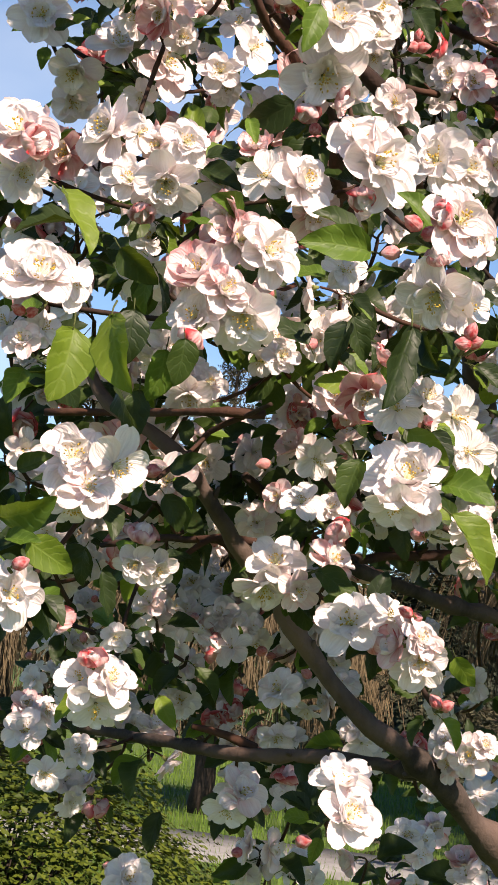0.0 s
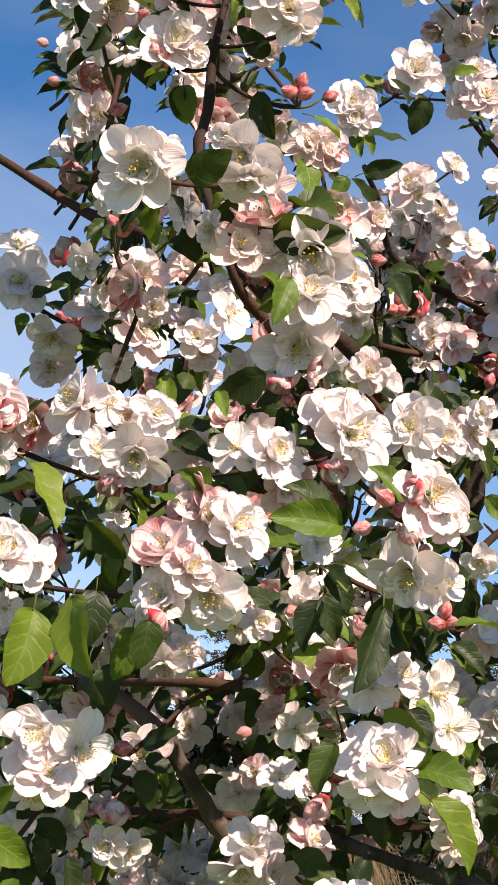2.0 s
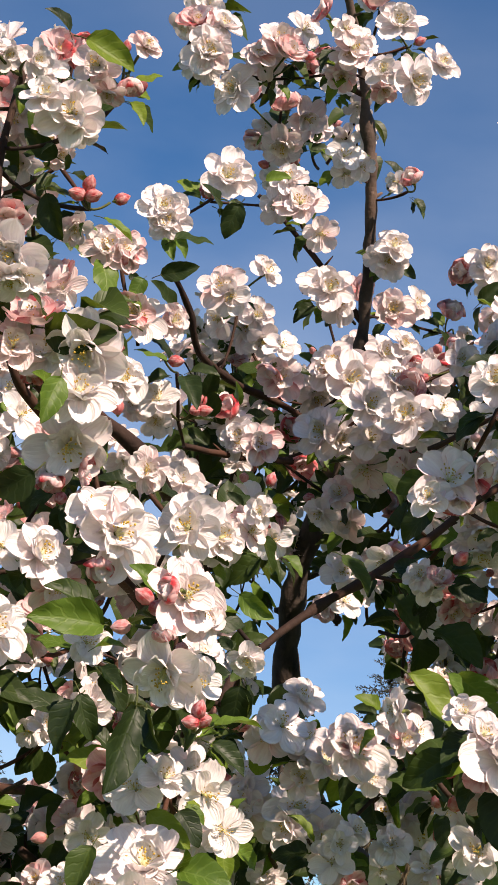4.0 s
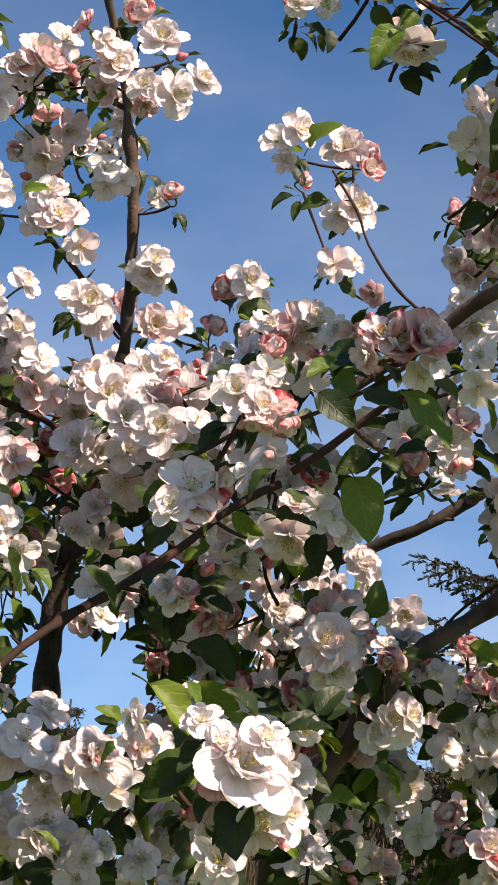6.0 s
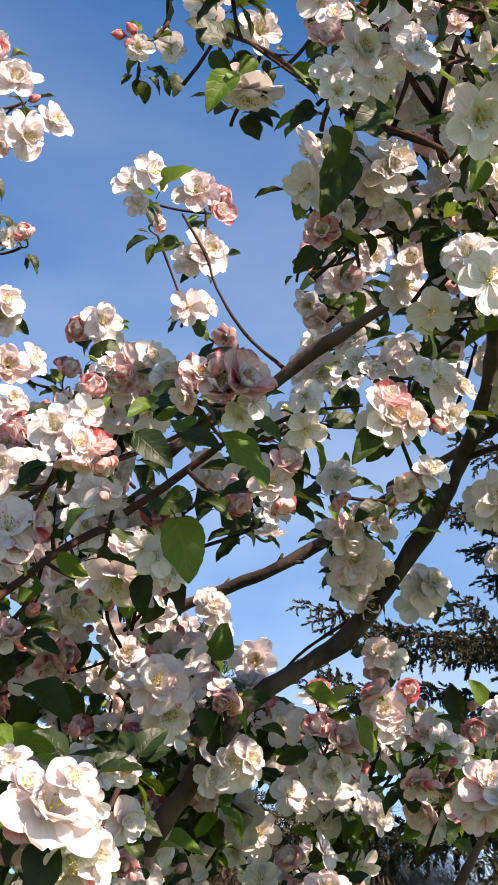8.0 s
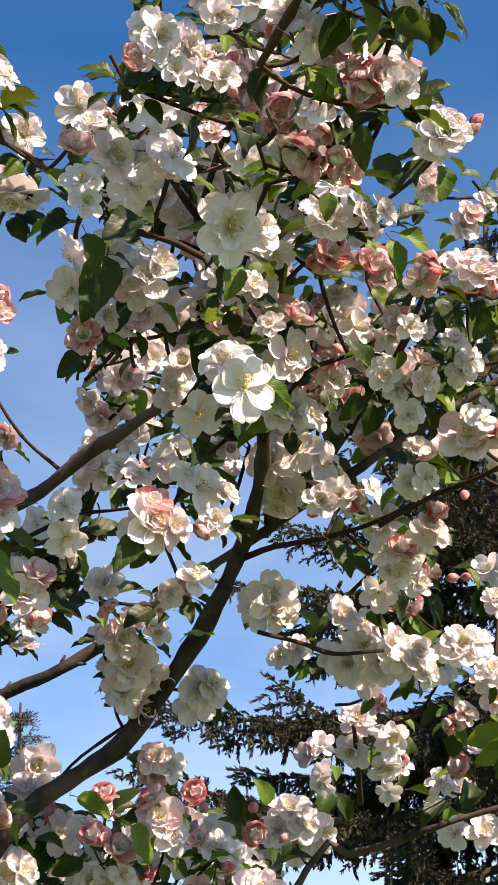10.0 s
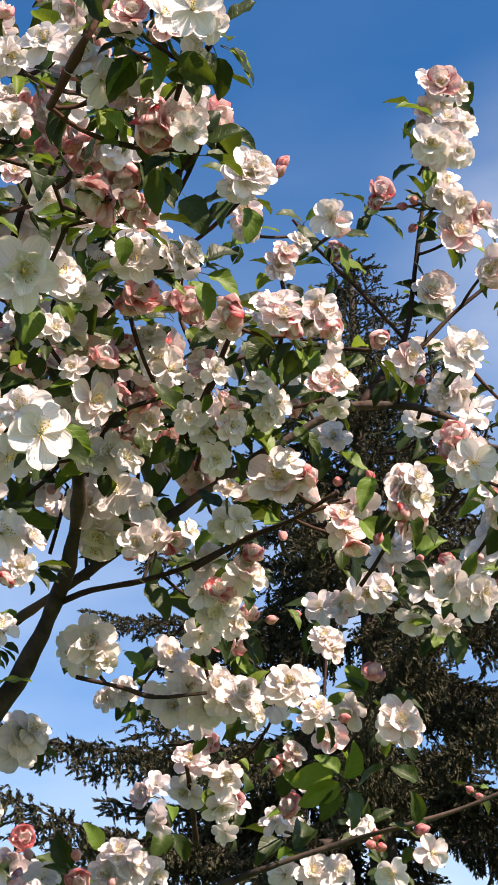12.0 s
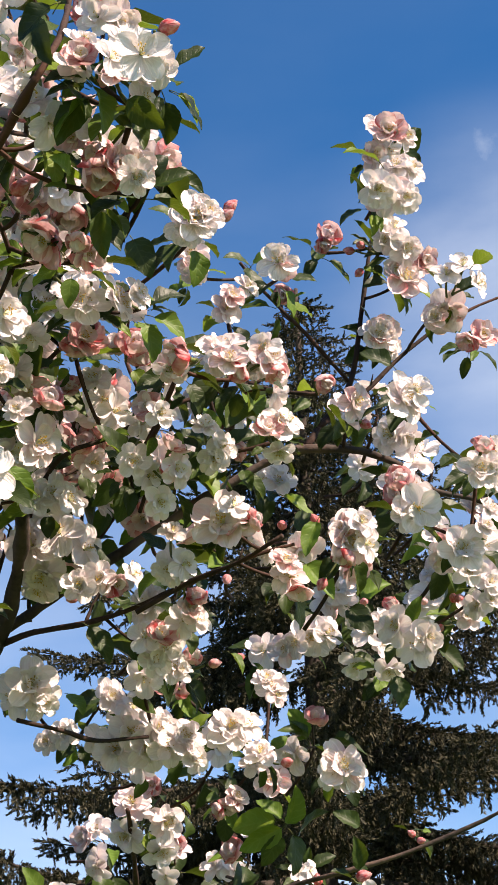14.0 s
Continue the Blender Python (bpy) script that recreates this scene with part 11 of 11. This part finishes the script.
wild(0.356, 1.826, 2.037, 2, 4)
wild(0.522, 1.814, 2.055, 2, 3)
wild(0.428, 1.635, 1.915, 1, 4)
wild(0.469, 1.555, 1.968, 2, 3)
wild(0.466, 1.875, 2.019, 2, 4)
wild(0.430, 1.594, 1.911, 2, 3)
wild(0.506, 1.793, 2.015, 1, 4)
wild(0.541, 1.619, 1.924, 2, 3)
wild(0.650, 1.654, 1.940, 2, 4)
wild(0.474, 1.685, 1.890, 2, 3)
wild(0.529, 1.693, 1.873, 1, 4)
wild(0.449, 1.667, 1.856, 2, 3)
wild(0.686, 1.663, 1.834, 2, 4)
wild(0.552, 1.836, 1.857, 2, 3)
wild(0.687, 1.901, 1.974, 1, 4)
wild(0.553, 1.706, 1.945, 2, 3)
wild(0.601, 1.540, 1.762, 2, 4)
wild(0.621, 1.873, 1.780, 2, 3)
wild(0.704, 1.789, 1.909, 1, 4)
wild(0.511, 1.733, 1.817, 2, 3)
wild(0.598, 1.624, 1.783, 2, 4)
wild(0.472, 1.676, 1.756, 2, 3)
wild(0.492, 1.708, 1.811, 1, 4)
wild(0.607, 1.872, 1.787, 2, 3)
wild(0.691, 2.044, 1.859, 2, 4)
wild(0.653, 1.812, 1.967, 2, 3)
wild(0.595, 1.970, 1.895, 1, 4)
wild(0.660, 1.610, 1.878, 2, 3)
wild(0.619, 1.636, 1.786, 2, 4)
wild(0.507, 1.552, 1.862, 2, 3)
wild(0.427, 1.505, 1.817, 1, 4)
wild(0.731, 1.831, 1.985, 2, 3)
wild(0.685, 1.748, 1.942, 2, 4)
wild(0.434, 1.500, 1.757, 2, 3)
wild(0.546, 1.884, 1.795, 1, 4)
wild(0.449, 1.541, 1.835, 2, 3)
wild(0.590, 1.532, 1.796, 2, 4)
wild(0.666, 1.596, 1.759, 2, 3)
wild(0.585, 1.949, 1.878, 1, 4)
wild(0.544, 1.882, 1.798, 2, 3)
wild(0.657, 1.786, 1.929, 2, 4)
wild(0.507, 1.550, 1.861, 2, 3)
wild(0.424, 1.432, 1.791, 1, 4)
wild(0.428, 1.434, 1.741, 2, 3)
wild(0.583, 1.571, 1.789, 2, 4)
wild(0.704, 1.861, 2.002, 2, 3)
wild(0.739, 1.953, 1.945, 1, 4)
wild(0.650, 1.839, 1.972, 2, 3)
wild(0.765, 1.906, 1.963, 2, 4)
wild(0.459, 1.560, 1.805, 2, 3)
wild(0.791, 1.950, 2.017, 1, 4)
wild(0.555, 1.803, 1.836, 2, 3)
wild(0.695, 1.786, 1.858, 2, 4)
wild(0.494, 1.636, 1.880, 2, 3)
wild(0.579, 1.898, 1.874, 1, 4)
wild(0.723, 1.972, 1.879, 2, 3)
wild(0.455, 1.626, 1.826, 2, 4)
wild(0.654, 1.716, 1.929, 2, 3)
wild(0.450, 1.625, 1.874, 1, 4)
wild(0.545, 1.751, 1.876, 2, 3)
wild(0.522, 1.677, 1.944, 2, 4)
wild(0.500, 1.674, 1.807, 2, 3)
wild(0.700, 1.702, 1.832, 1, 4)
wild(0.625, 1.658, 2.343, 2, 3)
wild(0.659, 1.667, 2.479, 2, 4)
wild(0.699, 1.724, 2.480, 2, 3)
wild(0.658, 1.606, 2.455, 1, 4)
wild(0.705, 1.773, 2.523, 2, 3)
wild(0.626, 1.627, 2.328, 2, 4)
wild(0.694, 1.736, 2.495, 2, 3)
wild(0.674, 1.663, 2.465, 1, 4)
wild(0.651, 1.587, 2.434, 2, 3)
wild(0.688, 1.694, 2.409, 2, 4)
wild(0.689, 1.663, 2.397, 2, 3)
wild(0.552, 1.364, 2.373, 1, 4)
wild(0.547, 1.254, 2.314, 2, 3)
wild(0.531, 1.204, 2.287, 2, 4)
wild(0.559, 1.287, 2.337, 2, 3)
wild(0.614, 1.287, 2.188, 1, 4)
wild(0.697, 1.260, 2.247, 2, 3)
wild(0.691, 1.378, 2.261, 2, 3)
wild(0.702, 1.224, 2.281, 1, 4)
wild(0.740, 1.367, 2.238, 2, 3)
wild(0.598, 1.061, 2.246, 2, 4)
wild(0.621, 1.251, 2.336, 2, 3)
wild(0.605, 1.285, 2.184, 1, 4)
wild(0.661, 1.308, 2.304, 2, 3)
wild(0.695, 1.506, 2.479, 2, 4)
wild(0.568, 1.179, 2.293, 2, 3)
wild(0.618, 1.143, 2.269, 1, 4)
wild(0.641, 1.319, 2.253, 2, 3)
wild(0.643, 1.278, 2.336, 2, 4)
wild(0.737, 1.201, 2.323, 2, 3)
wild(0.763, 1.178, 2.334, 1, 4)
wild(0.628, 1.257, 2.329, 2, 3)
wild(0.742, 1.329, 2.234, 2, 4)
wild(0.816, 1.272, 2.289, 2, 3)
wild(0.657, 1.262, 2.215, 1, 4)
wild(0.566, 1.207, 2.301, 2, 3)
wild(0.817, 1.326, 2.271, 2, 3)
wild(0.731, 1.214, 2.300, 1, 4)
wild(0.705, 1.303, 2.289, 2, 4)
wild(0.740, 1.215, 2.296, 2, 3)
wild(0.775, 1.303, 2.278, 1, 4)
wild(0.709, 1.186, 2.301, 2, 3)
wild(0.607, 1.079, 2.245, 2, 4)
wild(0.701, 1.482, 2.427, 2, 3)
wild(0.729, 1.311, 2.233, 1, 4)
wild(0.692, 1.211, 2.268, 2, 3)
wild(0.713, 1.576, 2.491, 2, 4)
wild(0.714, 1.235, 2.247, 2, 3)
wild(0.586, 1.134, 2.248, 1, 4)
wild(0.669, 1.239, 2.266, 2, 3)
wild(0.609, 1.397, 2.417, 2, 4)
wild(0.606, 1.140, 2.218, 2, 3)
wild(0.809, 1.259, 2.334, 1, 4)
wild(0.657, 1.240, 2.255, 2, 3)
wild(0.519, 1.129, 2.402, 2, 4)
wild(0.537, 1.098, 2.455, 2, 3)
wild(0.542, 1.111, 2.452, 1, 4)
wild(0.686, 1.231, 2.384, 2, 3)
wild(0.606, 0.961, 2.375, 2, 3)
wild(0.533, 1.168, 2.394, 1, 4)
wild(0.561, 0.963, 2.369, 2, 3)
wild(0.665, 1.076, 2.343, 2, 4)
wild(0.587, 1.009, 2.297, 2, 3)
wild(0.670, 0.960, 2.396, 1, 4)
wild(0.601, 0.998, 2.316, 2, 3)
wild(0.572, 1.097, 2.427, 2, 4)
wild(0.584, 1.030, 2.314, 2, 3)
wild(0.605, 1.156, 2.368, 1, 4)
wild(0.667, 1.203, 2.379, 2, 3)
wild(0.562, 1.165, 2.373, 2, 4)
wild(0.612, 0.957, 2.337, 2, 3)
wild(0.505, 1.114, 2.402, 1, 4)
wild(0.530, 1.108, 2.476, 2, 3)
wild(0.569, 1.024, 2.259, 2, 4)
wild(0.552, 1.179, 2.305, 2, 3)
wild(0.602, 1.068, 2.426, 1, 4)
wild(0.574, 1.147, 2.305, 2, 3)
wild(0.596, 1.083, 2.423, 2, 4)
wild(0.562, 1.144, 2.358, 2, 3)
wild(0.517, 1.209, 2.340, 1, 4)
wild(0.526, 1.124, 2.456, 2, 3)
wild(0.659, 0.961, 2.378, 2, 4)
wild(0.571, 1.148, 2.353, 2, 3)
wild(0.510, 1.777, 2.014, 1, 4)
wild(0.456, 1.571, 1.867, 2, 3)
wild(0.670, 1.657, 1.867, 2, 4)
wild(0.633, 1.655, 1.905, 2, 3)
wild(0.932, 1.926, 1.989, 1, 4)
wild(0.746, 1.607, 1.945, 2, 3)
wild(0.810, 1.734, 1.879, 2, 4)
wild(0.782, 1.862, 2.007, 2, 3)
wild(0.807, 1.631, 1.925, 1, 4)
wild(0.779, 1.767, 2.020, 2, 3)
wild(0.736, 1.559, 1.874, 2, 4)
wild(0.811, 1.688, 1.912, 2, 3)
wild(0.801, 1.721, 1.913, 1, 4)
wild(0.869, 1.875, 1.949, 2, 3)
wild(0.650, 1.884, 1.973, 2, 4)
wild(0.785, 1.731, 1.955, 2, 3)
wild(0.838, 1.795, 1.933, 1, 4)
wild(0.693, 1.615, 1.935, 2, 3)
wild(0.499, 1.506, 1.912, 2, 4)
wild(0.736, 1.690, 1.934, 2, 3)
wild(0.514, 1.591, 1.885, 1, 4)
wild(0.595, 1.594, 1.936, 2, 3)
wild(0.819, 1.791, 1.882, 2, 4)
wild(0.908, 1.886, 1.983, 2, 3)
wild(0.749, 1.521, 1.936, 1, 4)
wild(0.790, 1.763, 1.977, 2, 3)
wild(0.684, 1.700, 1.887, 2, 4)
wild(0.863, 1.826, 1.981, 2, 3)
wild(0.743, 1.903, 2.019, 1, 4)
wild(0.685, 1.796, 2.007, 2, 3)
wild(0.514, 1.369, 2.148, 2, 4)
wild(0.527, 1.790, 2.059, 2, 3)
wild(0.415, 1.465, 2.040, 1, 4)
wild(0.425, 1.467, 2.042, 2, 3)
wild(0.572, 1.897, 2.097, 2, 4)
wild(0.421, 1.442, 2.023, 2, 3)
wild(0.827, 1.370, 2.207, 1, 4)
wild(0.818, 1.353, 2.132, 1, 4)
wild(0.823, 1.335, 2.178, 2, 3)
wild(0.781, 1.199, 2.335, 2, 4)
wild(0.734, 0.991, 2.239, 1, 4)
wild(0.763, 1.196, 2.264, 2, 3)
wild(0.766, 1.230, 2.289, 2, 4)
wild(0.600, 1.086, 2.257, 2, 3)
wild(0.782, 1.189, 2.258, 1, 4)
wild(0.732, 1.205, 2.299, 2, 4)
wild(0.666, 1.229, 2.229, 2, 3)
wild(0.696, 1.238, 2.251, 2, 3)
wild(0.722, 1.144, 2.376, 2, 4)
wild(0.783, 1.306, 2.289, 2, 3)
wild(0.684, 1.179, 2.285, 1, 4)
wild(0.742, 0.983, 2.217, 1, 4)
wild(0.670, 1.233, 2.307, 2, 3)
wild(0.592, 0.949, 2.418, 2, 4)
wild(0.618, 0.922, 2.470, 1, 4)
wild(0.572, 0.997, 2.402, 2, 3)
wild(0.546, 0.865, 2.415, 2, 4)
wild(0.653, 0.953, 2.390, 2, 3)
wild(0.656, 0.943, 2.368, 1, 4)
wild(0.620, 0.939, 2.490, 2, 4)
wild(0.576, 0.974, 2.346, 2, 3)
wild(0.539, 0.914, 2.395, 1, 4)
wild(0.607, 0.970, 2.476, 2, 3)
wild(0.614, 0.975, 2.352, 2, 4)
wild(0.597, 0.973, 2.357, 2, 3)
wild(0.580, 0.974, 2.482, 2, 4)
wild(0.572, 0.977, 2.347, 1, 4)
wild(0.564, 0.993, 2.524, 2, 3)
wild(0.520, 1.067, 2.466, 2, 3)
wild(0.575, 1.093, 2.412, 1, 4)
wild(0.546, 1.140, 2.412, 2, 4)
wild(0.508, 1.047, 2.509, 2, 3)
wild(0.582, 1.121, 2.380, 2, 3)
wild(0.405, 1.193, 2.457, 2, 4)
wild(0.406, 1.213, 2.468, 2, 3)
wild(1.165, 1.368, 2.396, 1, 4)
wild(0.848, 1.215, 2.371, 2, 3)
wild(1.159, 1.273, 2.342, 2, 4)
wild(1.154, 1.370, 2.349, 2, 3)
wild(1.167, 1.267, 2.351, 2, 3)
wild(1.033, 1.259, 2.385, 2, 4)
wild(0.864, 1.260, 2.352, 2, 3)
wild(1.105, 1.400, 2.401, 1, 4)
wild(0.992, 1.162, 2.250, 2, 3)
wild(1.052, 1.548, 2.235, 1, 4)
wild(0.917, 1.157, 2.176, 2, 3)
wild(0.825, 1.190, 2.174, 1, 4)
wild(0.869, 1.154, 2.185, 2, 3)
wild(0.843, 1.299, 2.220, 1, 4)
wild(1.093, 1.496, 2.281, 2, 3)
wild(1.120, 1.486, 2.284, 2, 4)
wild(1.131, 1.353, 2.228, 2, 3)
wild(1.169, 1.416, 2.220, 1, 4)
wild(1.151, 1.372, 2.241, 2, 3)
wild(1.135, 1.485, 2.269, 2, 4)
wild(0.977, 1.130, 2.225, 2, 3)
wild(1.008, 1.139, 2.185, 1, 4)
wild(1.174, 1.306, 2.298, 2, 3)
wild(1.160, 1.351, 2.257, 2, 4)
wild(1.109, 1.205, 2.189, 2, 3)
wild(1.171, 1.311, 2.279, 2, 3)
wild(1.021, 1.638, 2.151, 2, 3)
wild(1.013, 1.643, 2.134, 1, 4)
wild(0.942, 1.645, 2.136, 2, 3)
wild(1.047, 1.463, 2.112, 2, 4)
wild(1.072, 1.867, 2.081, 2, 3)
wild(1.079, 1.862, 2.108, 1, 4)
wild(0.998, 1.898, 2.088, 2, 3)
wild(1.005, 1.925, 2.123, 2, 4)
wild(1.002, 1.730, 2.132, 2, 3)
wild(1.079, 1.744, 2.043, 2, 4)
wild(1.050, 1.631, 2.035, 2, 3)
wild(-0.226, 1.984, 1.661, 2, 3)
wild(-0.180, 1.698, 1.597, 4, 4)
wild(-0.205, 2.052, 1.580, 2, 2)
wild(-0.172, 1.783, 1.531, 2, 4)
wild(-0.171, 1.731, 1.491, 2, 2)
wild(-0.168, 1.889, 1.433, 2, 4)
wild(-0.150, 1.701, 1.399, 3, 2)
wild(-0.147, 1.749, 1.633, 4, 4)
wild(-0.179, 1.992, 1.611, 3, 4)
wild(-0.155, 1.843, 1.575, 4, 2)
wild(-0.136, 1.661, 1.514, 3, 4)
wild(-0.143, 2.082, 1.442, 4, 4)
wild(-0.136, 1.946, 1.382, 2, 3)
wild(-0.138, 1.782, 1.650, 3, 4)
wild(-0.141, 2.032, 1.560, 4, 2)
wild(-0.121, 2.074, 1.467, 2, 2)
wild(-0.091, 1.650, 1.656, 2, 4)
wild(-0.092, 1.943, 1.605, 4, 3)
wild(-0.079, 1.684, 1.562, 4, 3)
wild(-0.068, 1.684, 1.455, 2, 4)
wild(-0.051, 1.970, 1.620, 2, 2)
wild(-0.047, 1.849, 1.580, 4, 3)
wild(-0.044, 2.028, 1.477, 4, 3)
wild(-0.004, 2.059, 1.629, 4, 4)
wild(-0.003, 1.750, 1.568, 4, 4)
wild(0.011, 1.686, 1.550, 2, 3)
wild(-0.004, 1.920, 1.486, 4, 4)
wild(0.024, 1.710, 1.415, 4, 2)
wild(0.019, 1.907, 1.587, 3, 2)
wild(0.039, 2.025, 1.408, 3, 3)
wild(0.061, 1.814, 1.665, 2, 2)
wild(0.057, 1.909, 1.623, 3, 4)
wild(0.076, 1.873, 1.583, 4, 2)
wild(0.099, 1.957, 1.511, 2, 4)
wild(0.083, 1.793, 1.461, 3, 2)
wild(0.115, 1.910, 1.691, 4, 2)
wild(0.094, 1.916, 1.631, 4, 3)
wild(0.102, 1.824, 1.581, 4, 4)
wild(0.124, 1.986, 1.563, 2, 3)
wild(0.126, 1.840, 1.513, 3, 3)
wild(0.121, 1.778, 1.429, 2, 2)
inner = tagged(INNER.make("inner_blossom", tree), "dense shaded inner blossom and leaves", kind="stuff")
inner.matrix_parent_inverse = Matrix.Translation(-ROOT)
